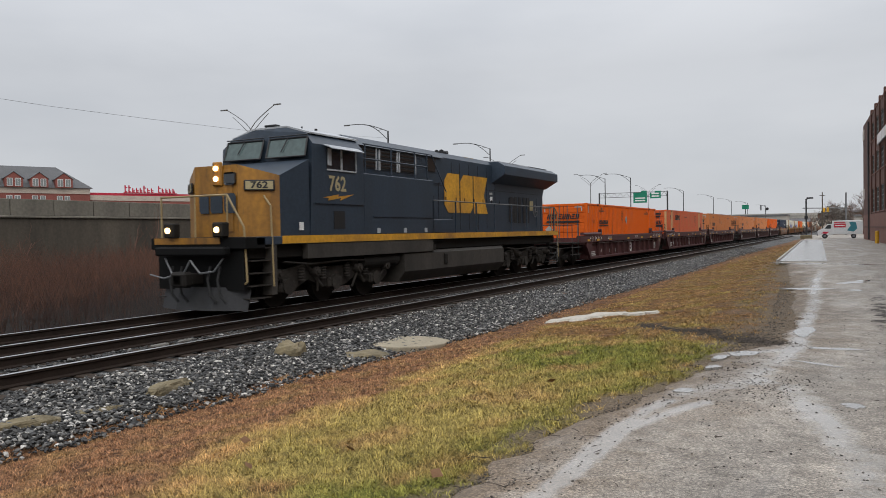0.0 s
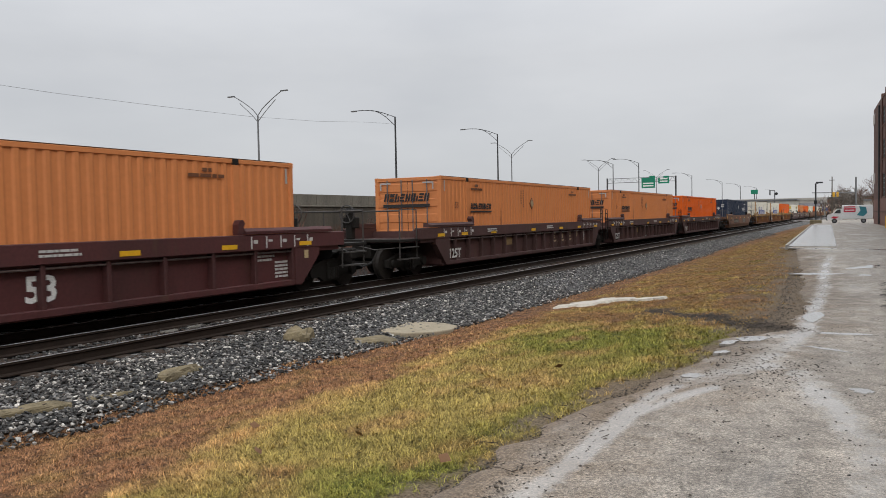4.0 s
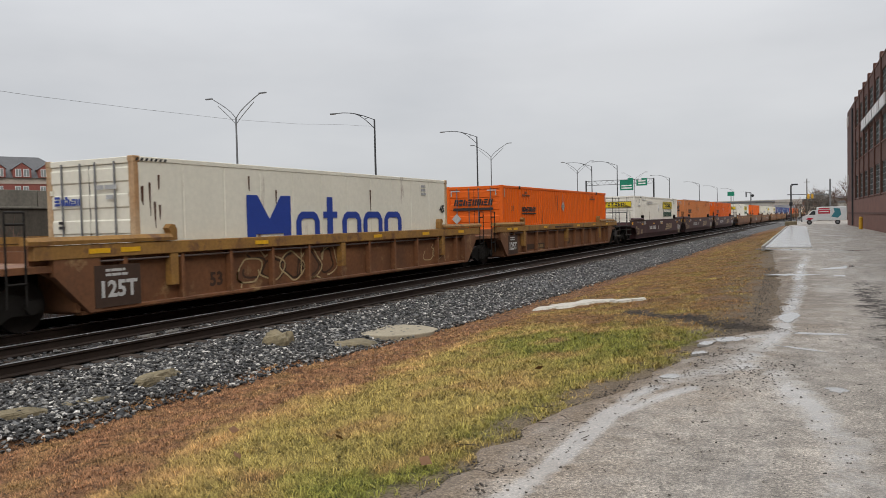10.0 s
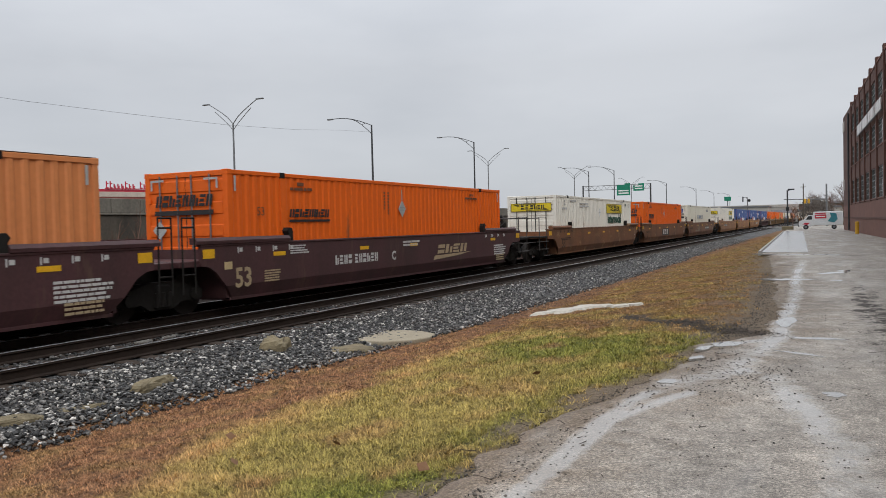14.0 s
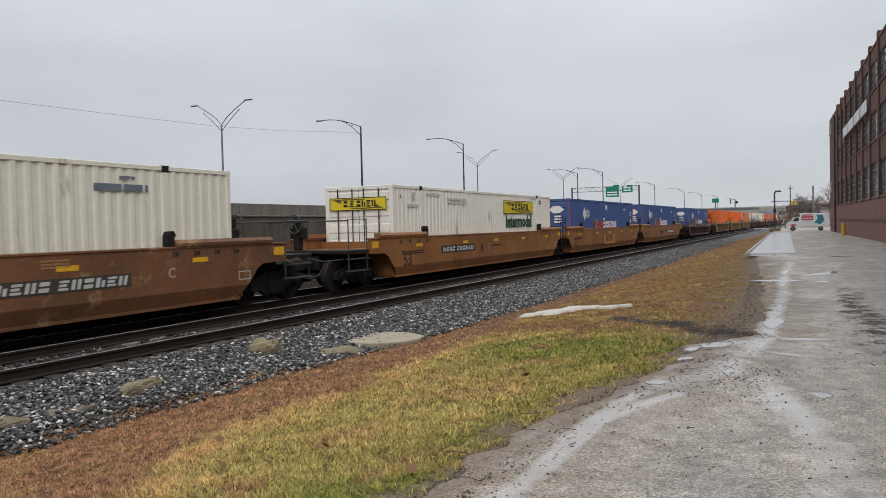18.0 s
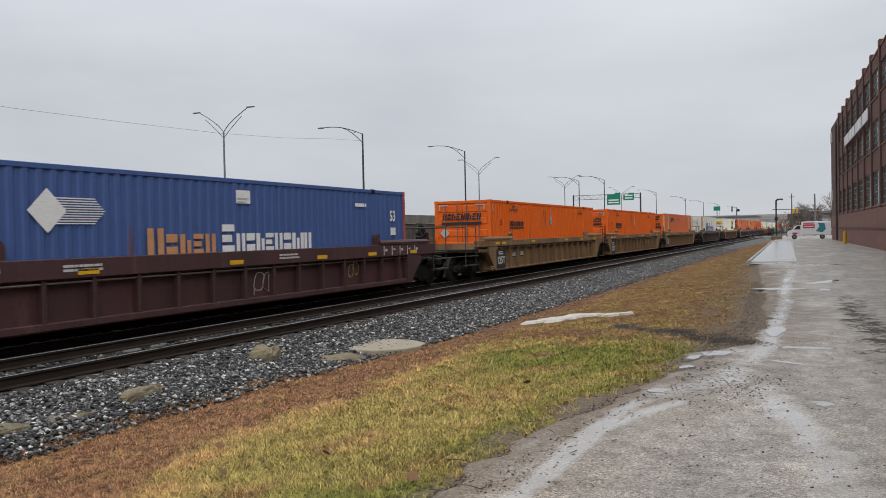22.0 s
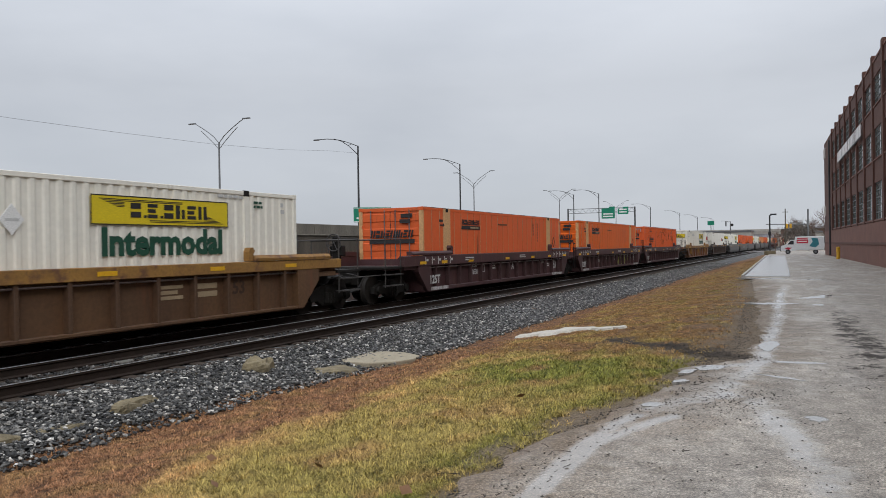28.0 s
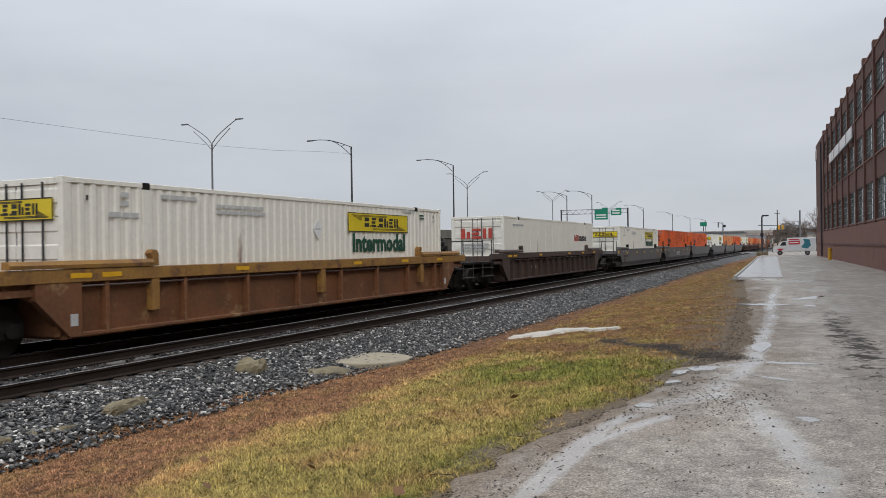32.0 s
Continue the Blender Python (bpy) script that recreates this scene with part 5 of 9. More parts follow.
def wordmark_sign(t, y0, y1, z0, z1, x, axis):
    """A yellow sign with black border, wings of thin lines and eight dark shapes."""
    s_ = 1 if axis == "x" else -1

    def bx(a, b, c, d, o0, o1):
        return Mesh().box(x + o0, x + o1, a, b, c, d) if axis == "x" else Mesh().box(a, b, x - o1, x - o0, c, d)
    s = part("sign_plate", bx(y0, y1, z0, z1, 0, 0.008), M_SIGNYELLOW, t, "yellow sign with black border")
    for a, b, c, d in ((y0, y1, z0, z0 + 0.022), (y0, y1, z1 - 0.022, z1), (y0, y0 + 0.022, z0 + 0.022, z1 - 0.022), (y1 - 0.022, y1, z0 + 0.022, z1 - 0.022)):
        part("border", bx(a, b, c, d, 0.0085, 0.012), M_INK, s)
    w, h = y1 - y0, z1 - z0
    xo = x + s_ * 0.009
    blocks(s, [(1, 1), (0.32, 0.18), (1, 1), (0.32, 0.18), (1, 1), (1, 1), (1, 1), (1, 1)], y0 + 0.25 * w, z0 + 0.27 * h, 0.088 * w, 0.5 * h, M_INK, x=xo, axis=axis, ink=0.78)
    lines = Mesh()
    for j in range(6):
        z = z0 + h * (0.86 - 0.05 * j)
        a, b = y0 + w * (0.05 + 0.022 * j), y0 + w * (0.62 if j < 2 else 0.21)
        lines.prism([(a, z), (b, z), (b, z + 0.014), (a, z + 0.014)], axis, xo, xo + s_ * 0.004)
        z = z0 + h * (0.12 + 0.05 * j)
        a, b = y0 + w * (0.38 if j < 2 else 0.79), y0 + w * (0.95 - 0.022 * j)
        lines.prism([(a, z), (b, z), (b, z + 0.014), (a, z + 0.014)], axis, xo, xo + s_ * 0.004)
    part("wing_lines", lines, M_INK, s)
    return s


def decorate_box(t, brand, half, paint, unit):
    f = -half
    e = f - 0.003
    X = SIDE_X
    if brand == "S":
        old = paint in ("tan", "red")
        ink = M_INK
        word = -5.85
        blocks(t, NINE, word, 2.12, 0.204, 0.21, ink, 0.22)
        part("underline", Mesh().prism([(word - 0.03, 2.0), (word + 1.75, 2.0), (word + 1.77, 2.06), (word, 2.06)], "x", X, X + 0.006), ink, t)
        blocks(t, NINE, -0.92, 2.40, 0.212, 0.27, ink, 0.22, x=e - 0.03, axis="y")
        part("underline", Mesh().prism([(-0.96, 2.2), (0.88, 2.2), (0.9, 2.31), (-0.94, 2.31)], "y", e - 0.03, e - 0.036), ink, t)
        writing(t, "53", 0.30, -6.95, 2.25, M_FADED)
        if old:
            outline_diamond(t, -0.05 if paint == "tan" else 0.0, 2.36 if paint == "tan" else 1.96, 0.24, M_FADED)
            if paint == "tan":
                diamond(t, 0.0, 2.37, 0.2, M_TANMARK)
        else:
            d = diamond(t, -0.1, 2.38, 0.27, M_PLACARD)
            part("placard_rib", Mesh().box(X + 0.0125, X + 0.018, -0.24, 0.04, 2.40, 2.42).box(X + 0.0125, X + 0.018, -0.24, 0.04, 2.33, 2.345), M_STEEL, d)
            part("reflective_strip", Mesh().box(X, X + 0.006, -0.12, -0.08, 2.66, 2.98), M_PLACARD, t)
            part("placard", Mesh().prism([(-1.02, 1.85), (-0.8, 2.07), (-0.58, 1.85), (-0.8, 1.63)], "y", e - 0.03, e - 0.036), M_PLACARD, t)
        column(t, -1.18, 2.35, 2.92, 6, 0.07, M_FADED)
        column(t, -0.95, 2.2, 2.92, 8, 0.07, M_FADED)
        bars(t, -5.8, -4.7, 2.80, 1, 0.075, M_FADED)
        bars(t, -5.5, -5.2, 2.92, 1, 0.09, M_FADED)
        bars(t, 4.7, 5.8, 2.78, 1, 0.075, M_FADED)
        bars(t, 5.1, 5.45, 2.90, 1, 0.08, M_FADED)
        for y in (f + 0.22, half - 0.3):
            part("reflective_strip", Mesh().box(X, X + 0.006, y, y + 0.06, 2.72, 3.08), M_PLACARD, t)
        for xx in (-1.06, 0.62):
            part("reflective_corner", Mesh().box(xx, xx + 0.42, e - 0.034, e - 0.029, 3.0, 3.05).box(xx if xx < 0 else xx + 0.37, xx + 0.05 if xx < 0 else xx + 0.42, e - 0.034, e - 0.029, 2.8, 3.0), M_PLACARD, t)
        if paint == "red":
            rnd = random.Random(27)
            for i in range(26):
                y, z, n = rnd.uniform(-6.6, 7.0), rnd.uniform(1.9, 2.9), rnd.randint(5, 16)
                m = Mesh()
                for _ in range(n):
                    a, b = y + rnd.gauss(0, 0.16), z + rnd.gauss(0, 0.16)
                    w, h = rnd.uniform(0.008, 0.025), rnd.uniform(0.03, 0.14)
                    m.box(X - 0.006, X + 0.001, a, a + w, b, b + h)
                part("rust_scab", m, M_SCAB, t)
    elif brand == "SP":
        word = -4.74 if paint == "red" else -4.9
        blocks(t, NINE, word, 2.66, 0.205, 0.2, M_INK, 0.22)
        part("underline", Mesh().prism([(word - 0.05, 2.48), (word + 1.78, 2.48), (word + 1.78, 2.62), (word, 2.62)], "x", X, X + 0.006), M_INK, t)
        bars(t, word + 0.8, word + 1.7, 2.52, 1, 0.06, M_TANMARK, x=X + 0.007)
        blocks(t, NINE, -0.8, 2.16, 0.205, 0.26, M_INK, 0.22, x=e - 0.03, axis="y")
        part("underline", Mesh().prism([(-0.84, 1.95), (0.98, 1.95), (1.0, 2.1), (-0.82, 2.1)], "y", e - 0.03, e - 0.036), M_INK, t)
        bars(t, 0.45, 1.0, 2.86, 1, 0.14, M_INK, x=e - 0.03, axis="y")
        bars(t, 0.4, 1.0, 2.66, 1, 0.14, M_INK, x=e - 0.03, axis="y")
        column(t, 3.72, 2.3, 2.9, 4, 0.11, M_FADED)
        column(t, 4.34, 2.0, 2.92, 7, 0.11, M_FADED)
        outline_diamond(t, 6.95, 1.98, 0.25, M_FADED)
        bars(t, -6.75, -6.35, 2.72, 1, 0.09, M_INK)
        part("arrow_mark", Mesh().prism([(-6.7, 2.58), (-6.45, 2.58), (-6.45, 2.53), (-6.3, 2.61), (-6.45, 2.69), (-6.45, 2.63), (-6.7, 2.63)], "x", X + 0.003, X + 0.006), M_INK, t)
        bars(t, -0.9, 0.4, 2.70, 1, 0.07, M_FADED)
    elif brand == "J":
        y0, y1 = 1.64, 5.42
        wordmark_sign(t, y0, y1, 2.33, 2.91, X, "x")
        writing(t, "Intermodal", 0.74, (y0 + y1) / 2 + 0.02, 1.97, M_INKGREEN, 0.03, 1.03)
        wordmark_sign(t, -1.08, 1.08, 2.42, 2.84, e - 0.03, "y")
        diamond(t, 0.05, 2.38, 0.27, M_WHITE)
        part("placard_mark", Mesh().prism([(-0.08, 2.35), (0.18, 2.35), (0.18, 2.40), (-0.08, 2.40)], "x", SIDE_X + 0.0125, SIDE_X + 0.014), M_FAINT, t)
        bars(t, 5.1, 6.0, 3.02, 1, 0.07, M_FAINT)
        bars(t, 6.35, 6.75, 2.92, 2, 0.06, M_INKGREEN)
        bars(t, 7.4, 7.55, 2.88, 2, 0.1, M_FAINT)
        bars(t, -6.75, -6.5, 2.90, 2, 0.10, M_FAINT)
        bars(t, -7.05, -6.25, 2.50, 1, 0.10, M_FAINT)
        bars(t, -5.7, -4.6, 2.92, 1, 0.09, M_FAINT)
        bars(t, -4.0, -2.2, 2.80, 2, 0.08, M_FAINT)
        column(t, -7.55, 2.8, 2.95, 1, 0.05, M_INK)
    elif brand == "M":
        z0, hi = 1.42, 1.09
        y = -3.62
        # a broad two-legged block, then rounder lower ones, all plain
        part("emblem_block", Mesh().prism([(y, z0), (y + 0.30, z0), (y + 0.30, z0 + 0.16), (y + 1.33, z0 + 0.16), (y + 1.33, z0), (y + 1.63, z0), (y + 1.63, z0 + hi), (y + 1.25, z0 + hi), (y + 0.81, z0 + 0.52), (y + 0.38, z0 + hi), (y, z0 + hi)], "x", X, X + 0.006), M_SIGNBLUE, t, "large blue emblem block")
        for y, w, h in ((-1.77, 1.0, 0.70), (0.30, 0.96, 0.70), (1.38, 1.05, 0.70), (2.55, 1.04, 0.70)):
            q, r = 0.21, 0.24
            m = Mesh()
            m.prism([(y, z0), (y + q, z0), (y + q, z0 + h - r), (y + r + 0.06, z0 + h - 0.18), (y + w - r - 0.06, z0 + h - 0.18), (y + w - q, z0 + h - r), (y + w - q, z0), (y + w, z0), (y + w, z0 + h - r), (y + w - 0.10, z0 + h - 0.08), (y + w - r, z0 + h), (y + r, z0 + h), (y + 0.10, z0 + h - 0.08), (y, z0 + h - r)], "x", X, X + 0.006)
            part("emblem_block", m, M_SIGNBLUE, t, "rounded blue arch block")
        part("emblem_block", Mesh().box(X, X + 0.006, -0.42, -0.16, z0, z0 + hi), M_SIGNBLUE, t)
        part("emblem_block", Mesh().box(X + 0.0065, X + 0.009, -0.6, 0.05, z0 + 0.53, z0 + 0.70), M_SIGNBLUE, t)
        blocks(t, [(1.3, 1), (0.9, 0.72), (0.5, 1), (0.8, 0.72), (0.9, 0.72), (0.9, 0.72)], -1.0, 2.28, 0.15, 0.19, M_SIGNBLUE, x=e - 0.03, axis="y")
        bars(t, 4.95, 5.3, 2.92, 3, 0.075, M_GREYMARK)
        writing(t, "45", 0.34, half - 0.42, 2.2, M_INK, 0.012)
        bars(t, 0.28, 1.0, 2.58, 1, 0.09, M_GREYMARK, x=e - 0.03, axis="y")
        bars(t, 0.55, 0.85, 2.38, 1, 0.09, M_GREYMARK, x=e - 0.03, axis="y")
        bars(t, -0.9, -0.7, 1.9, 2, 0.06, M_INK, x=e - 0.03, axis="y")
        rnd = random.Random(unit)
        for k in range(9):
            y, z = (rnd.uniform(f + 0.1, f + 1.3), rnd.uniform(2.2, 3.0)) if k < 6 else (rnd.uniform(-4, 6), rnd.uniform(2.6, 3.0))
            part("rust_run", Mesh().prism([(y, z), (y + 0.05, z), (y + 0.035, z - rnd.uniform(0.2, 0.7)), (y + 0.01, z - 0.3)], "x", X - 0.008, X + 0.0015), M_SCAB, t)
        tread = Mesh()
        for k in range(7):
            tread.prism([(f + 0.04 + 0.12 * k, CHI - 0.09), (f + 0.10 + 0.12 * k, CHI - 0.09), (f + 0.14 + 0.12 * k, CHI - 0.03), (f + 0.08 + 0.12 * k, CHI - 0.03)], "x", X + 0.008, X + 0.012)
        part("warning_stripes", tread, M_INK, t, "black and yellow slanted height stripes")
    elif brand == "W":
        blocks(t, [(1, 1), (1.5, 1), (0.45, 1), (0.9, 1), (0.9, 1)], -2.16, 1.9, 0.86, 0.40, M_GREYMARK, 0.18, ink=0.72)
        bars(t, -0.9, 0.6, 1.98, 1, 0.2, M_FADEBLUE, x=X + 0.0065)
        blocks(t, [(1, 1), (1.4, 1), (0.45, 1), (0.9, 1), (0.9, 1)], -0.95, 2.52, 0.40, 0.38, M_SIGNBLUE, 0.2, x=e - 0.03, axis="y")
        writing(t, "INTERMODAL", 0.23, 0.3, 2.36, M_INK, 0.004, 1.0, front=e - 0.034)
        bars(t, -0.45, 1.0, 1.98, 1, 0.17, M_INK, x=e - 0.03, axis="y")
        bars(t, 4.3, 5.85, 2.66, 1, 0.14, M_SIGNGREYBLUE)
        bars(t, 4.9, 5.3, 2.9, 1, 0.06, M_SIGNGREYBLUE)
    elif brand == "U":
        blocks(t, [(0.8, 1), (1.2, 1), (1, 1), (0.9, 1)], 2.83, 2.05, 0.40, 0.31, M_PALE)
        for dy, dz in ((0.0, 0.24), (0.24, 0.0), (-0.24, 0.0), (0.0, -0.24)):
            diamond(t, 4.78 + dy, 2.21 + dz, 0.19, M_PALE, "white diamond emblem")
        diamond(t, 4.78, 2.21, 0.10, P["navy"], "dark diamond centre").location.x = 0.004
        diamond(t, 0.06, 2.38, 0.26, M_PLACARD)
        bars(t, 4.47, 5.6, 2.70, 1, 0.13, M_PALE)
        bars(t, 6.5, 6.75, 2.70, 1, 0.14, M_PALE)
        blocks(t, [(0.8, 1), (1.2, 1), (1, 1), (0.9, 1)], -0.95, 2.2, 0.25, 0.22, M_PALE, x=e - 0.03, axis="y")
        part("emblem_block", Mesh().prism([(0.2, 2.3), (0.36, 2.14), (0.52, 2.3), (0.36, 2.46)], "y", e - 0.03, e - 0.036), M_PALE, t)
        bars(t, 0.62, 1.0, 2.6, 2, 0.11, M_PALE, x=e - 0.03, axis="y")
        for y in (f + 0.005, half - 0.13):
            part("end_stripe", Mesh().box(X + 0.001, X + 0.007, y, y + 0.11, CLO + 0.2, CHI - 0.02), M_PALE, t)
    elif brand == "P":
        for j in range(11):
            lo = 2.14 + 0.046 * j
            a = abs(j - 5) / 5
            part("speed_stripe", Mesh().box(X, X + 0.006, -4.98 + 0.36 * (1 - a), -4.02 + 0.22 * (1 - a), lo, lo + 0.021), M_WHITE, t)
        part("emblem_block", Mesh().prism([(-5.42, 2.38), (-5.03, 1.98), (-4.64, 2.38), (-5.03, 2.78)], "x", X + 0.0065, X + 0.01), M_WHITE, t, "white diamond emblem")
        red = [(1.25, 1), (1.0, 0.78), (1.0, 0.78), (0.95, 0.78), (1.0, 0.78)]
        blocks(t, red[:1], -2.78, 1.5, 0.40, 0.56, M_SIGNPEACH, ink=0.86)
        blocks(t, red[1:], -2.28, 1.5, 0.39, 0.56, M_REDMARK if unit != 19 else M_SIGNPEACH, ink=0.80)
        white = [(1.25, 1.15)] + [(0.92, 0.78)] * 7 + [(0.42, 0.78), (0.95, 0.78)]
        blocks(t, white, -0.60, 1.5, 0.385, 0.56, M_WHITE, ink=0.84)
        part("label_plate", Mesh().box(X, X + 0.006, -0.1, 0.39, 2.64, 2.95), M_WHITE, t, "pale pasted label")
        bars(t, -0.06, 0.34, 2.72, 2, 0.05, M_GREYMARK, x=X + 0.0065)
        writing(t, "53", 0.46, 7.25, 2.41, M_WHITE, 0.012, 0.8)
        part("label_plate", Mesh().box(X, X + 0.006, 7.1, 7.42, 1.82, 2.06), M_WHITE, t)
        bars(t, 5.05, 5.85, 2.68, 1, 0.1, M_WHITE)
        for x0 in (-1.02, 0.14):
            part("emblem_block", Mesh().prism([(x0, 2.62), (x0 + 0.25, 2.42), (x0 + 0.62, 2.42), (x0 + 0.87, 2.62), (x0 + 0.62, 2.82), (x0 + 0.25, 2.82)], "y", e - 0.03, e - 0.036), M_WHITE, t, "white six-sided emblem")
        for y in (f + 0.002, half - 0.135):
            part("red_post", Mesh().box(X - 0.002, X + 0.006, y, y + 0.13, CLO, CHI), M_POSTRED, t, "red corner post")
        bars(t, 0.45, 0.95, 2.2, 3, 0.09, M_WHITE, x=e - 0.03, axis="y")
        part("label_plate", Mesh().box(-1.0, -0.55, e - 0.036, e - 0.03, 1.75, 2.0), M_REDMARK, t)
    elif brand == "X":
        blocks(t, [(1, 1), (1, 1), (1, 1)], -0.8, 2.2, 0.54, 0.46, M_REDMARK, x=e - 0.03, axis="y")
        blocks(t, [(1, 1), (1, 1), (1, 1)], half - 4.4, 2.1, 0.33, 0.36, M_REDMARK)
        blocks(t, [(0.6, 0.8)] * 9, half - 3.3, 2.1, 0.3, 0.36, M_INK)
        bars(t, f + 1.2, f + 3.2, 2.8, 1, 0.07, M_GREYMARK)
        bars(t, -0.8, 0.8, 1.9, 3, 0.08, M_GREYMARK, x=e - 0.03, axis="y")


def scribble(parent, y0, y1, z0, z1, material, seed, label="sprayed graffiti tangle", X=1.478, width=0.018, n=5):
    """Looping sprayed strokes: a run of closed bowls and tails."""
    rnd = random.Random(seed)
    w = (y1 - y0) / n
    h = z1 - z0
    g = Mesh()
    for i in range(n):
        c, d = y0 + w * (i + 0.5), z0 + h * rnd.uniform(0.42, 0.58)
        a0, turns = rnd.uniform(0, 6.28), rnd.uniform(0.7, 1.5)
        pts = []
        for k in range(25):
            a = a0 + turns * 6.28 * k / 24
            r = 0.5 + 0.14 * math.sin(2 * a + i)
            pts.append((X, c + w * r * math.cos(a), d + h * 0.48 * (0.85 + 0.15 * math.cos(2 * a + i)) * math.sin(a)))
        pts.append((X, pts[-1][1] + w * rnd.uniform(-0.25, 0.25), rnd.choice((z0, z1))))
        for p, q in zip(pts, pts[1:]):
            dy, dz = q[1] - p[1], q[2] - p[2]
            ln = max(1e-4, math.hypot(dy, dz))
            oy, oz = -dz / ln * width / 2, dy / ln * width / 2
            ey, ez = dy / ln * width * 0.3, dz / ln * width * 0.3
            g.prism([(p[1] + oy - ey, p[2] + oz - ez), (q[1] + oy + ey, q[2] + oz + ez), (q[1] - oy + ey, q[2] - oz + ez), (p[1] - oy - ey, p[2] - oz - ez)], "x", X, X + 0.002 + 0.0002 * i)
    part("graffiti", g, material, parent, label)


def patch(parent, y0, y1, z0, z1, material, X, label="", slant=0.0):
    return part("mark_panel", Mesh().prism([(y0, z0), (y1, z0), (y1 + slant, z1), (y0 + slant, z1)], "x", X, X + 0.003), material, parent, label)


def stain(parent, y, z, ry, rz, material, X, seed):
    """A worn patch with a ragged edge."""
    part("worn_patch", Mesh().prism(blob(y, z, ry, rz, 0, seed, n=36, rag=0.9), "x", X, X + 0.0015), material, parent, "ragged patch of worn paint")


def decorate_car(t, car, kind, place, unit):
    rnd = random.Random(car + kind + place)
    X = 1.483 if kind == "smooth" else 1.313
    XT = 1.503
    if kind == "smooth":
        for y in ((-6.9, -3.1, 0.0, 3.3, 6.6) if car != "wine" else (-6.75, -2.9, 0.05, 6.6)):
            part("reflector", Mesh().box(X, X + 0.006, y, y + 0.46, 1.18, 1.28), M_REFLECT, t, "yellow reflective strip")
        for e in (-1, 1):
            far_end = place in "AS" if e < 0 else place in "CS"
            y0, y1 = sorted((e * 9.35, e * 9.75)) if far_end else sorted((e * 8.75, e * 9.1))
            part("reflector", Mesh().box(X, X + 0.006, y0, y1, 1.22, 1.42), M_REFLECT, t, "yellow end plate")
            for k in range(4):
                y = e * (6.1 + 0.62 * k) - 0.05
                part("length_mark", Mesh().box(X, X + 0.004, y, y + 0.03, 1.30, 1.44).box(X, X + 0.004, y + 0.06, y + 0.16, 1.33, 1.42), M_INK if car in ("gold", "brown") else M_PALE, t)
    else:
        husky = car in ("brown", "tan", "black", "umber")
        for y in (-8.1, -7.4, -3.6, 1.6, 4.6, 7.3) if husky else (-8.7, -7.0, -4.6, -0.6, 2.8, 5.4, 8.0):
            part("reflector", Mesh().box(XT, XT + 0.006, y, y + 0.46, 1.35 if husky else 1.22, 1.44 if husky else 1.32), M_REFLECT, t, "yellow reflective strip")
        if not husky:
            for y in (-4.9, 1.2):
                bars(t, y, y + 0.9, 1.36, 2, 0.045, M_PALE, x=XT)
            for e in (-1, 1):
                tick = Mesh()
                for k in range(5):
                    y = e * (6.3 + 0.5 * k)
                    tick.box(XT, XT + 0.005, y, y + 0.04, 1.20, 1.48).box(XT, XT + 0.005, y + 0.09, y + 0.22, 1.32 + 0.03 * (k % 2), 1.40)
                part("length_marks", tick, M_PALE, t)
    if kind == "smooth" and car == "wine":
        writing(t, "53", 0.62, -7.83, 0.72, M_TANMARK, 0.014, 0.95, x=X + 0.002)
        blocks(t, [(1, 1), (1, 1), (1, 1), (1, 1), (-0.5, 1), (1, 1), (1, 1), (1, 1), (1, 1), (1, 1), (1, 1)], -4.15, 0.82, 0.215, 0.25, M_PALE, x=X, ink=0.72)
        writing(t, place, 0.36, -1.0, 0.92, M_PALE, 0.014, x=X + 0.002)
        blocks(t, [(1, 1), (1, 1), (1, 1), (1, 1)], 1.95, 0.86, 0.6, 0.30, M_TANMARK, 0.35, x=X)
        part("swoosh", Mesh().prism([(1.65, 0.66), (3.5, 0.74), (4.75, 0.84), (1.75, 0.80)], "x", X, X + 0.006), M_TANMARK, t)
        bars(t, -0.4, 0.9, 1.30, 2, 0.06, M_PALE, x=X)
        bars(t, -6.1, -5.3, 1.38, 4, 0.035, M_PALE, x=X)
        bars(t, -7.1, -6.5, 0.82, 5, 0.035, M_TANMARK, x=X)
        bars(t, 6.9, 8.2, 0.95, 5, 0.05, M_PALE, x=X)
        bars(t, 7.1, 8.0, 0.55, 3, 0.05, M_TANMARK, x=X)
        part("label_plate", Mesh().box(X, X + 0.006, -8.45, -8.2, 0.95, 1.12), M_LABELBUFF, t, "small buff label")
    elif kind == "smooth":
        writing(t, "53", 0.60, -7.5, 0.76, M_DARKBROWN, 0.012, x=X + 0.002)
        bars(t, -7.9, -6.2, 1.02, 2, 0.04, M_DARKBROWN, x=X)
        part("data_box", Mesh().box(X, X + 0.005, 8.05, 8.45, 0.70, 0.72).box(X, X + 0.005, 8.05, 8.45, 0.88, 0.9).box(X, X + 0.005, 8.05, 8.07, 0.72, 0.88).box(X, X + 0.005, 8.43, 8.45, 0.72, 0.88), M_PALE, t)
        ten = [(1, 1), (1, 1), (1, 1), (1, 1), (-0.5, 1), (1, 1), (1, 1), (1, 1), (1, 1), (1, 1), (1, 1)]
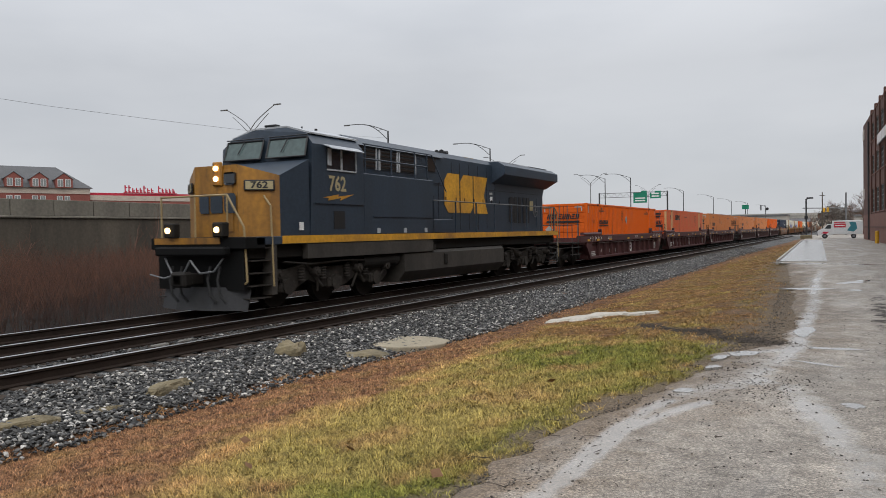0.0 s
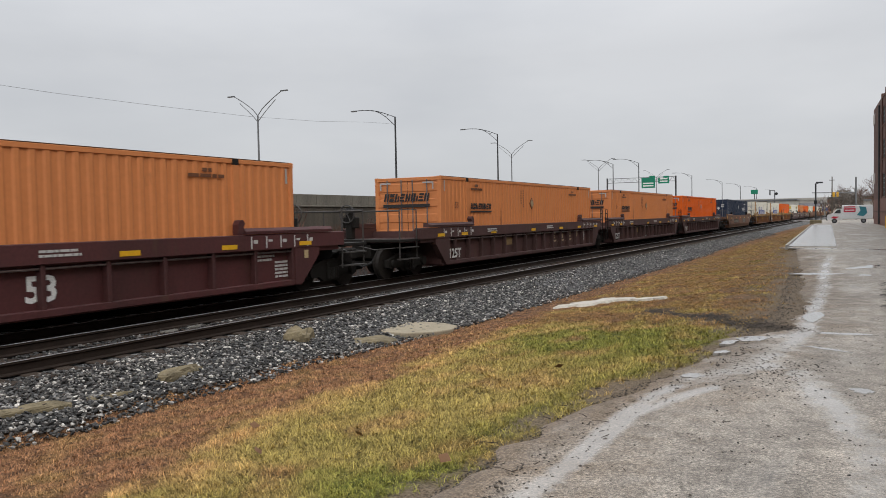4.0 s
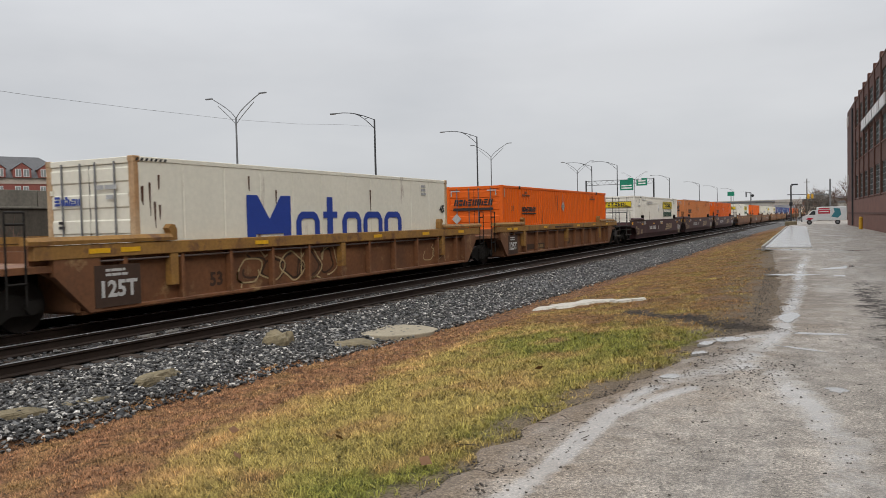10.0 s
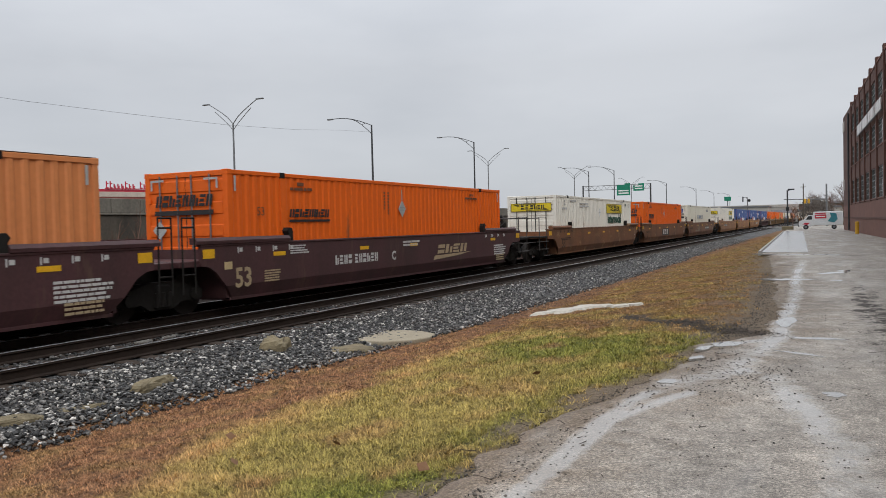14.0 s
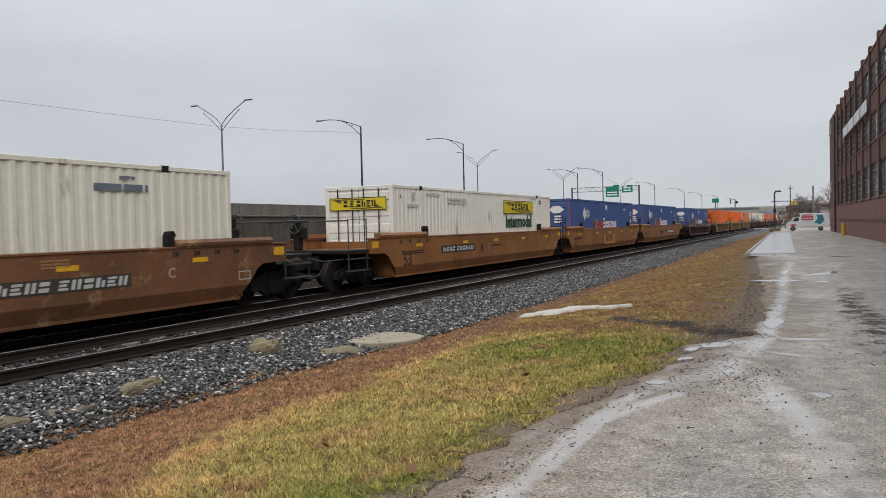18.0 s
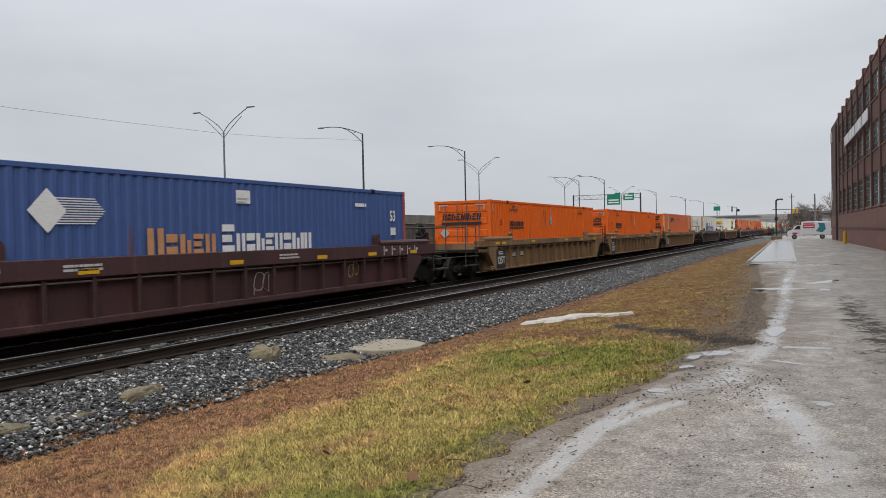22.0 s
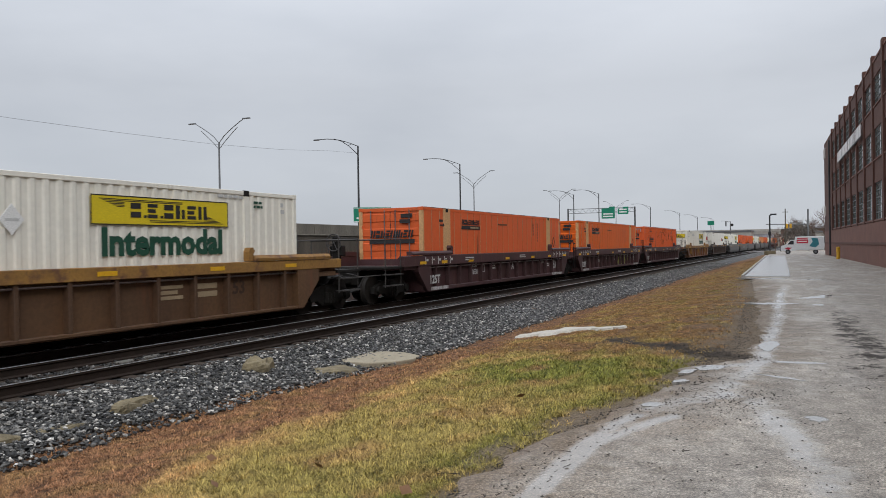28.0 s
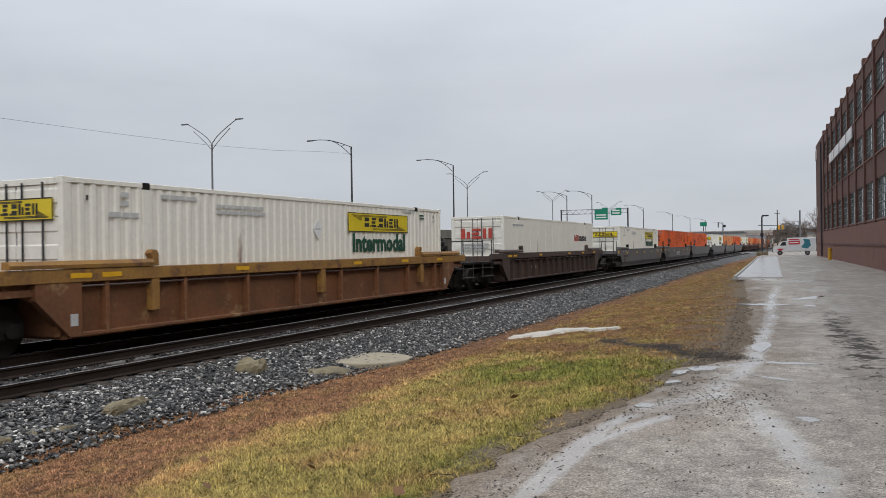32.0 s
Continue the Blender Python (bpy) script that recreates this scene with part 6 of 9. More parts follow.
        if car == "gold":
            stain(t, 7.5, 0.72, 0.6, 0.16, M_GOLDRUB, X, 37.0 + unit)
            bars(t, -0.2, 1.0, 0.98, 1, 0.07, M_DARKBROWN, x=X)
            if place == "A":
                patch(t, -4.97, -2.0, 0.88, 1.14, M_INK, X)
                blocks(t, ten, -4.85, 0.93, 0.26, 0.16, M_PALE, 0.25, x=X + 0.004, ink=0.75)
                writing(t, "B", 0.42, -1.29, 0.95, M_DARKBROWN, 0.014, x=X + 0.002)
                part("round_stencil", Mesh().tube((X, -0.57, 1.0), (X + 0.003, -0.57, 1.0), 0.13, 16).tube((X, -0.57, 0.82), (X + 0.003, -0.57, 0.82), 0.06, 10), M_RUBBED, t)
                scribble(t, 0.8, 3.8, 1.16, 1.42, M_DARKBROWN, 16, "thin dark sprayed scrawl", X=X + 0.002, width=0.014, n=6)
            elif place == "B":
                pl = patch(t, -1.17, 1.52, 0.50, 1.10, M_SIGNOCHRE, X, "yellow panel with dark red shapes")
                for k in range(3):
                    a = -0.85 + 0.66 * k
                    part("emblem_block", Mesh().prism([(a, 0.64), (a + 0.42, 0.64), (a + 0.56, 1.05), (a + 0.14, 1.05)], "x", X + 0.004, X + 0.008), M_OXBLOOD, pl)
            else:
                patch(t, 2.02, 5.23, 0.78, 1.10, M_INK, X)
                blocks(t, ten, 2.2, 0.84, 0.27, 0.20, M_WHITE, 0.25, x=X + 0.004, ink=0.75)
                writing(t, "A", 0.36, 1.44, 0.96, M_DARKBROWN, 0.014, x=X + 0.002)
                scribble(t, 0.75, 1.95, 1.12, 1.38, M_RUBBED, 18, "pale scratched scrawl", X=X + 0.002, width=0.012, n=4)
                stain(t, -0.8, 0.95, 0.5, 0.12, M_DARKBROWN, X, 44.0)
        else:
            for k in range(3):
                stain(t, rnd.uniform(-7.5, 7.5), rnd.uniform(0.75, 1.25), rnd.uniform(0.2, 0.6), rnd.uniform(0.06, 0.16), M_BROWNRUB, X, 50.0 + 3.1 * k + unit)
            if place == "S":
                scribble(t, -6.05, -5.3, 0.95, 1.3, M_PALE, 61, "pale sprayed tag", X=X + 0.002, n=3)
                patch(t, -4.96, -1.45, 0.72, 1.08, M_DARKGREEN, X)
                blocks(t, ten, -4.7, 0.80, 0.30, 0.2, M_RUBGREY, 0.2, x=X + 0.004, ink=0.7)
                scribble(t, -0.6, 0.65, 0.98, 1.42, M_REDMARK, 62, "red sprayed tag", X=X + 0.002, width=0.04, n=3)
                patch(t, 1.98, 4.45, 0.70, 1.16, M_DARKGREEN, X)
                scribble(t, 7.2, 7.8, 0.92, 1.25, M_PALE, 63, "pale sprayed face-like loop", X=X + 0.002, n=2)
            if place in "BS":
                a0 = -1.6 if place == "B" else 2.1
                if place == "B":
                    patch(t, a0 - 0.3, a0 + 2.6, 0.62, 1.16, M_INK, X)
                for k in range(3):
                    a = a0 + 0.74 * k
                    part("emblem_block", Mesh().prism([(a, 0.70), (a + 0.5, 0.70), (a + 0.62, 1.10), (a + 0.12, 1.10)], "x", X + 0.004, X + 0.008), M_RUBGREY if place == "S" else M_PALE, t)
                m = Mesh()
                for k in range(3):
                    m.box(X + 0.0087, X + 0.011, a0 + 0.5, a0 + 1.7, 0.80 + 0.055 * k, 0.825 + 0.055 * k)
                part("emblem_lines", m, M_INK, t)
            if place == "C":
                scribble(t, -4.2, -1.5, 0.62, 1.35, M_GREYGREEN, 64, "pale green sprayed outline letters", X=X + 0.002, width=0.028, n=5)
                patch(t, 2.03, 4.95, 0.80, 1.06, M_DARKGREEN, X)
                blocks(t, ten, 2.15, 0.84, 0.26, 0.18, M_PALE, 0.25, x=X + 0.004, ink=0.75)
                writing(t, "C", 0.3, 6.0, 0.98, M_TANMARK, 0.01, x=X + 0.002)
                bars(t, 3.0, 3.6, 1.36, 3, 0.035, M_RUBBED, x=X)
    else:
        if car == "maroon":
            if place != "C":
                writing(t, "53", 0.80, 0.72, 0.70, M_WHITE, 0.022, 1.02, x=X + 0.004)
            else:
                writing(t, "53", 0.62, 1.35, 0.72, M_WHITE, 0.016, x=X + 0.004)
            bars(t, -4.0, -3.4, 0.52, 1, 0.2, M_PALE, x=X)
            bars(t, -2.7, -2.0, 0.52, 1, 0.2, M_PALE, x=X)
            writing(t, place, 0.3, -5.6, 0.66, M_PALE, 0.01, x=X + 0.004)
            if place == "B":
                writing(t, "125T", 0.40, -7.4, 0.60, M_PALE, 0.012, x=1.488)
            else:
                bars(t, -8.0, -7.2, 0.62, 3, 0.05, M_PALE, x=1.487)
            bars(t, 6.6, 7.3, 0.98, 2, 0.05, M_PALE, x=X)
            bars(t, 7.3, 8.0, 0.82, 5, 0.05, M_PALE, x=X)
            part("label_plate", Mesh().box(1.486, 1.49, 8.2, 8.35, 0.9, 1.1), M_LABELBUFF, t)
        elif car == "plum":
            writing(t, "53", 0.58, 6.7, 0.78, M_PALE, 0.016, 0.85, x=X + 0.004)
            for y in (2.15, 3.2, 4.25, 5.25):
                part("emblem_block", glyph(Mesh(), y, 0.66, 0.80, 0.27, 0.35, int(y) % 4, "x", X), M_TANMARK, t)
                if y < 5:
                    part("emblem_bar", Mesh().prism([(y - 0.12, 0.62), (y + 0.66, 0.66), (y + 0.72, 0.74), (y - 0.06, 0.72)], "x", X, X + 0.006), M_TANMARK, t)
            bars(t, 5.3, 5.7, 0.66, 2, 0.06, M_PALE, x=X)
            writing(t, {"A": "B", "B": "C", "C": "A"}[place], 0.40, 0.3, 0.88, M_PALE, 0.014, x=X + 0.004)
            patch(t, -2.95, -2.25, 0.72, 1.02, M_TANRUB, X, "faded tan panel")
            bars(t, 7.4, 8.0, 0.95, 5, 0.045, M_PALE, x=X)
            writing(t, "125T", 0.42, -7.5, 0.62, M_PALE, 0.012, x=1.488)
            bars(t, 1.2, 2.0, 1.05, 1, 0.05, M_TANMARK, x=X)
            if place == "B":
                scribble(t, -0.62, -0.25, 0.28, 1.15, M_PALE, 3, "white sprayed tag", X=1.315, width=0.03, n=2)
        elif car in ("tan", "brown", "black", "umber"):
            if place != "S" and (car != "brown" or place != "A"):
                patch(t, -8.0, -6.95, 0.34, 1.12, M_DARKBROWN if car == "brown" else M_INK, 1.487, "dark stencil panel")
                writing(t, "125T", 0.42, -7.48, 0.66, M_PALE, 0.014, x=1.493)
                bars(t, -7.75, -7.2, 1.0, 2, 0.05, M_PALE, x=1.4905)
            if car == "tan":
                if unit == 20:
                    patch(t, -5.75, -5.05, 0.74, 1.0, M_INK, X)
                    patch(t, -4.75, -4.1, 0.74, 1.0, M_INK, X)
                    blocks(t, [(1, 1)] * 4, -5.7, 0.79, 0.16, 0.17, M_PALE, 0.2, x=X + 0.004, ink=0.75)
                    blocks(t, [(1, 1)] * 6, -4.72, 0.79, 0.1, 0.17, M_PALE, 0.2, x=X + 0.004, ink=0.75)
                else:
                    bars(t, 3.5, 5.2, 0.82, 1, 0.18, M_PALE, x=X)
                patch(t, 7.3, 8.1, 0.5, 1.1, M_INK, 1.3135)
                bars(t, 7.45, 7.95, 0.98, 4, 0.045, M_PALE, x=X + 0.004)
                writing(t, "53", 0.42, 6.75, 0.84, M_DARKBROWN, 0.01, x=X + 0.004)
                for y in (-8.6, -6.5):
                    bars(t, y, y + 0.4, 0.42, 2, 0.05, M_PALERED, x=1.488 if y < -8 else X)
            elif car == "umber":
                for a in (3.2, 4.25):
                    part("emblem_block", glyph(Mesh(), a, 0.9, 0.78, 0.3, 0.0, int(a * 2) % 4, "x", X), M_TANMARK, t)
                writing(t, "53", 0.45, 5.75, 0.92, M_DARKBROWN, 0.01, x=X + 0.004)
            elif car == "brown" and place == "A":
                part("round_stencil", Mesh().prism([(-2.05 + 0.62 * math.cos(a * 0.2618), 0.40 + 0.62 * math.sin(a * 0.2618)) for a in range(13)], "x", X, X + 0.004), M_RUBBED, t, "large pale half-round stencil")
                bars(t, -1.0, -0.4, 0.85, 2, 0.12, M_RUBBED, x=X)
                for a, b in ((-5.3, -4.5), (-4.1, -3.1)):
                    bars(t, a, b, 0.66, 1, 0.2, M_DARKBROWN, x=X + 0.001)
                scribble(t, -3.4, -2.0, 1.28, 1.48, M_INK, 71, "black sprayed tag", X=1.503, width=0.022, n=4)
                scribble(t, 3.4, 5.6, 1.28, 1.48, M_INK, 72, "black sprayed tag", X=1.503, width=0.022, n=5)
            elif car == "brown" and place == "B":
                scribble(t, -4.0, 0.0, 0.36, 1.18, M_LABELBUFF, 73, "large pale sprayed outline letters", X=1.318, width=0.04, n=5)
                scribble(t, -3.8, -0.2, 0.42, 1.1, M_DARKBROWN, 74, "dark shadow strokes of sprayed letters", X=1.315, width=0.05, n=5)
                scribble(t, 5.0, 6.4, 0.4, 1.0, M_LABELBUFF, 75, "pale sprayed tag", X=1.315, width=0.03, n=2)
                writing(t, "53", 0.42, -4.7, 0.62, M_DARKBROWN, 0.012, x=X + 0.004)
            elif car == "brown" and place == "C":
                for a, b in ((-5.6, -4.4), (-4.1, -3.05)):
                    patch(t, a, b, 0.42, 0.66, M_DARKBROWN, X)
                bars(t, -4.0, -3.2, 0.46, 1, 0.14, M_TANRUB, x=X + 0.004)
                writing(t, "53", 0.38, 0.7, 0.6, M_DARKBROWN, 0.012, x=X + 0.004)
                bars(t, -2.0, 1.0, 1.34, 1, 0.07, M_DARKBROWN, x=XT)
            elif car == "black":
                bars(t, -4.3, -3.35, 0.72, 1, 0.16, M_TANMARK, x=X + 0.001)
            if car == "brown" and place == "S":
                for y in (-8.1, 7.9):
                    part("label_plate", Mesh().box(1.487, 1.491, y, y + 0.16, 0.48, 0.7), M_PALE, t, "small white label")
        else:
            if place != "S":
                writing(t, "53", 0.56, 7.0, 0.80, M_PALE, 0.016, 0.85, x=X + 0.004)
                part("side_stripe", Mesh().box(1.4725, 1.4765, 6.1, 8.04, 0.29, 0.41), M_CHALK, t, "white chalk stripe on the sill")
                part("side_stripe", Mesh().box(1.4725, 1.4765, -8.04, -6.4, 0.29, 0.41), M_CHALK, t, "white chalk stripe on the sill")
                blocks(t, [(1, 1)] * 4, -4.12, 0.98, 0.2, 0.2, M_PALE, x=X, ink=0.8)
                blocks(t, [(1, 1)] * 5, -4.12, 0.70, 0.17, 0.2, M_PALE, x=X, ink=0.8)
                part("data_box", Mesh().box(X, X + 0.005, -2.95, -2.55, 0.76, 0.79).box(X, X + 0.005, -2.95, -2.55, 1.03, 1.06).box(X, X + 0.005, -2.95, -2.92, 0.79, 1.03).box(X, X + 0.005, -2.58, -2.55, 0.79, 1.03), M_PALE, t)
                bars(t, -1.95, -1.2, 0.96, 2, 0.06, M_PALE, x=X)
                writing(t, {"A": "A", "B": "C", "C": "B"}[place], 0.40, 0.75, 0.90, M_PALE, 0.014, x=X + 0.004)
                part("label_plate", Mesh().box(X, X + 0.004, 4.9, 5.35, 0.92, 1.03), M_PALE, t)
                bars(t, 5.75, 6.1, 0.86, 2, 0.06, M_PALE, x=X)
                bars(t, 7.5, 8.0, 1.0, 5, 0.045, M_PALE, x=X)
                writing(t, "125T", 0.40, -7.55, 0.66, M_PALE, 0.012, x=1.488)
            else:
                scribble(t, 0.45, 1.15, 0.45, 1.08, M_PALE, 81, "white sprayed figure-like loops", X=1.315, width=0.016, n=2)
                scribble(t, 4.6, 5.1, 0.6, 1.1, M_LIME, 82, "yellow-green sprayed tag", X=1.315, width=0.02, n=2)
            if place == "B":
                scribble(t, 1.2, 4.9, 0.42, 1.16, M_LIME, 83, "large yellow-green sprayed outline letters", X=1.318, width=0.045, n=9)
                scribble(t, 1.3, 4.8, 0.46, 1.1, M_INK, 84, "black strokes inside sprayed letters", X=1.315, width=0.05, n=5)
            if place == "C":
                scribble(t, 1.9, 2.7, 0.62, 1.12, M_LIME, 85, "yellow-green sprayed tag", X=1.315, width=0.024, n=3)
                scribble(t, 3.1, 3.8, 0.62, 1.12, M_LIME, 86, "yellow-green sprayed tag", X=1.315, width=0.024, n=3)


def brand_of(paint, feet, style):
    if paint in ("orange", "tan", "red", "rust"):
        return "SP" if style == "panel" else "S"
    if paint == "white":
        return "X" if style == "panel" else "J"
    return {"cream": "M" if feet == 45 else "W", "navy": "U", "blue": "P"}[paint]


# front of each box at the start, paint, half length, side style; car paint, side kind, place in its set
ROSTER = [
    (39.49, "orange", 53, "rib", "maroon", "ribbed", "A"), (59.29, "red", 53, "panel", "maroon", "ribbed", "B"), (79.01, "tan", 53, "rib", "maroon", "ribbed", "C"),
    (102.74, "tan", 53, "rib", "plum", "ribbed", "A"), (122.62, "tan", 53, "rib", "plum", "ribbed", "B"), (142.33, "orange", 53, "rib", "plum", "ribbed", "C"),
    (165.88, "navy", 53, "rib", "brown", "smooth", "S"),
    (190.75, "cream", 45, "panel", "brown", "ribbed", "A"), (210.41, "cream", 45, "panel", "brown", "ribbed", "B"), (229.25, "orange", 53, "rib", "brown", "ribbed", "C"),
    (252.94, "white", 53, "rib", "wine", "smooth", "A"), (272.59, "tan", 53, "rib", "wine", "smooth", "B"), (292.18, "orange", 53, "rib", "wine", "smooth", "C"),
    (315.63, "white", 53, "rib", "brown", "smooth", "A"), (335.54, "orange", 53, "rib", "brown", "smooth", "B"), (355.13, "cream", 53, "rib", "brown", "smooth", "C"),
    (378.88, "white", 53, "rib", "gold", "smooth", "A"), (398.45, "blue", 53, "rib", "gold", "smooth", "B"), (417.97, "blue", 53, "rib", "gold", "smooth", "C"),
    (441.59, "blue", 53, "rib", "wine", "ribbed", "S"),
    (465.12, "orange", 53, "rib", "tan", "ribbed", "A"), (484.87, "orange", 53, "rib", "tan", "ribbed", "B"), (505.15, "orange", 53, "panel", "tan", "ribbed", "C"),
    (529.80, "cream", 45, "panel", "black", "ribbed", "S"),
    (552.36, "white", 53, "rib", "umber", "ribbed", "S"),
    (575.80, "red", 53, "panel", "wine", "ribbed", "A"), (595.59, "orange", 53, "panel", "wine", "ribbed", "B"), (615.17, "red", 53, "rib", "wine", "ribbed", "C"),
    (638.70, "white", 53, "rib", "brown", "ribbed", "S"), (661.53, "white", 53, "panel", "black", "ribbed", "S"),
    # boxes far down the line: duller paints stand in for distance haze
    (685.83, "white", 53, "rib", "grey", "smooth", "A"), (705.53, "red", 53, "rib", "grey", "smooth", "B"), (725.23, "red", 53, "rib", "grey", "smooth", "C"),
    (748.73, "white", 53, "rib", "grey", "smooth", "A"), (768.43, "tan", 53, "rib", "grey", "smooth", "B"), (788.13, "red", 53, "rib", "grey", "smooth", "C"),
    (811.63, "white", 53, "rib", "plum", "ribbed", "A"), (831.33, "tan", 53, "rib", "plum", "ribbed", "B"), (851.03, "red", 53, "rib", "plum", "ribbed", "C"),
    (874.53, "tan", 53, "rib", "brown", "smooth", "A"), (894.23, "rust", 53, "rib", "brown", "smooth", "B"), (913.93, "white", 53, "rib", "brown", "smooth", "C"),
    (937.43, "red", 53, "rib", "maroon", "ribbed", "A"), (957.13, "red", 53, "rib", "maroon", "ribbed", "B"), (976.83, "white", 53, "rib", "maroon", "ribbed", "C"),
]
ROLLING = []    # things that move, with their place along the train
BOX_WORDS = {"orange": "bright orange", "tan": "faded tan-orange", "red": "weathered red-orange", "white": "white", "cream": "rust-streaked cream white", "navy": "navy blue", "blue": "royal blue", "rust": "dark red", "grey": "grey"}
CAR_WORDS = {"maroon": "maroon", "plum": "dark plum-brown", "brown": "rusty brown", "gold": "golden brown", "tan": "tan-brown", "umber": "dark umber-brown", "wine": "dark wine-red", "black": "sooty black", "grey": "grey"}
MADE = {}


def make_train():
    for unit, (u, paint, feet, style, car, kind, place) in enumerate(ROSTER):
        half = HALF53 if feet == 53 else HALF45
        mid = u + half
        key = ("box", paint, feet, style, unit == 19)
        if key in MADE:
            c = copy_thing(MADE[key], Matrix.Identity(4))
        else:
            c = MADE[key] = build_container(paint, half, style)
            decorate_box(c, brand_of(paint, feet, style), half, paint, unit)
        tagged(c, f"{BOX_WORDS[paint]} {feet} foot {'ribbed' if style == 'rib' else 'sheet-sided'} container in a well car", "shipping container", "containers on the train")
        far = u > 715      # the last cars stay far down the line
        key = ("car", car, kind, place, far, car == "tan" and unit)
        if key in MADE:
            w = copy_thing(MADE[key], Matrix.Identity(4))
            WHEELSETS.extend(o for o in w.children_recursive if o.name.startswith("wheelset"))
        else:
            w = MADE[key] = build_well(car, kind, True, place in "CS", place in "AS", place in "CS", M_CHORD if car in ("brown", "umber") and kind == "ribbed" else None, far)
            if not far:
                decorate_car(w, car, kind, place, unit)
        tagged(w, f"{CAR_WORDS[car]} {kind} well car carrying one container", "rail car", "well cars of the train")
        w.location = c.location = (TRACK_X, mid, 0)
        ROLLING.append((c, mid))
        ROLLING.append((w, mid))


make_train()

# ---- locomotive ----
M_LBLUE = mat("loco_blue", (0.031, 0.048, 0.072), 0.42, color2=(0.018, 0.025, 0.034), scale=0.6, amount=0.8, streak=True, fine=12)
M_LYEL = mat("loco_yellow", (0.42, 0.19, 0.018), 0.5, color2=(0.13, 0.06, 0.014), scale=1.6, amount=1.0, streak=True, fine=10, rust=(0.06, 0.04, 0.025), rust_amount=0.2)
M_LSTRIPE = mat("loco_stripe", (0.66, 0.33, 0.022), 0.5, color2=(0.25, 0.12, 0.03), scale=0.8, amount=0.9, fine=10)
M_LROOF = mat("loco_roof", (0.42, 0.44, 0.46), 0.4, scale=0.8)
M_LTRUCK = mat("dusty_truck_casting", (0.050, 0.043, 0.037), 0.75, color2=(0.016, 0.014, 0.012), scale=2.5, amount=1.0, fine=14, spec=0.2)
M_LTANK = mat("fuel_tank_grime", (0.066, 0.058, 0.050), 0.6, spec=0.3, color2=(0.018, 0.017, 0.016), scale=0.7, amount=0.8, streak=True, fine=10)
M_WSHIELD = mat("windscreen", (0.075, 0.11, 0.105), 0.05, spec=0.5, scale=0.5)
M_HEADLIGHT = mat("lit_headlamp", (1.0, 0.66, 0.28), 0.3, emit=5.0)
M_RAILPAINT = mat("handrail_paint", (0.34, 0.25, 0.12), 0.6, scale=4)
M_LETTER = mat("pale_yellow_letter", (0.42, 0.35, 0.19), 0.6, scale=4)
M_SOOT = mat("oily_black_steel", (0.008, 0.008, 0.008), 0.75, scale=3, spec=0.12)
M_PLOW = mat("snow_plow", (0.030, 0.030, 0.033), 0.7, color2=(0.012, 0.012, 0.012), scale=1.5, amount=0.9)


def coil(x, y, z0, z1, r):
    """A coil spring standing at (x, y)."""
    m = Mesh()
    for i in range(5):
        z = z0 + (z1 - z0) * (i + 0.5) / 5
        m.tube((x, y, z - 0.028), (x, y, z), r * 0.86, 10, r).tube((x, y, z), (x, y, z + 0.028), r, 10, r * 0.86)
    return m


def bent_side(pts, r):
    m = Mesh()
    seg = 6
    for p in pts:
        for i in range(seg):
            a = 2 * math.pi * i / seg
            m.v.append((p[0] + r * math.cos(a), p[1] + r * 0.6 * math.sin(a), p[2] + r * math.sin(a)))
    for j in range(len(pts) - 1):
        m.f += [(j * seg + i, j * seg + (i + 1) % seg, (j + 1) * seg + (i + 1) % seg, (j + 1) * seg + i) for i in range(seg)]
    return m


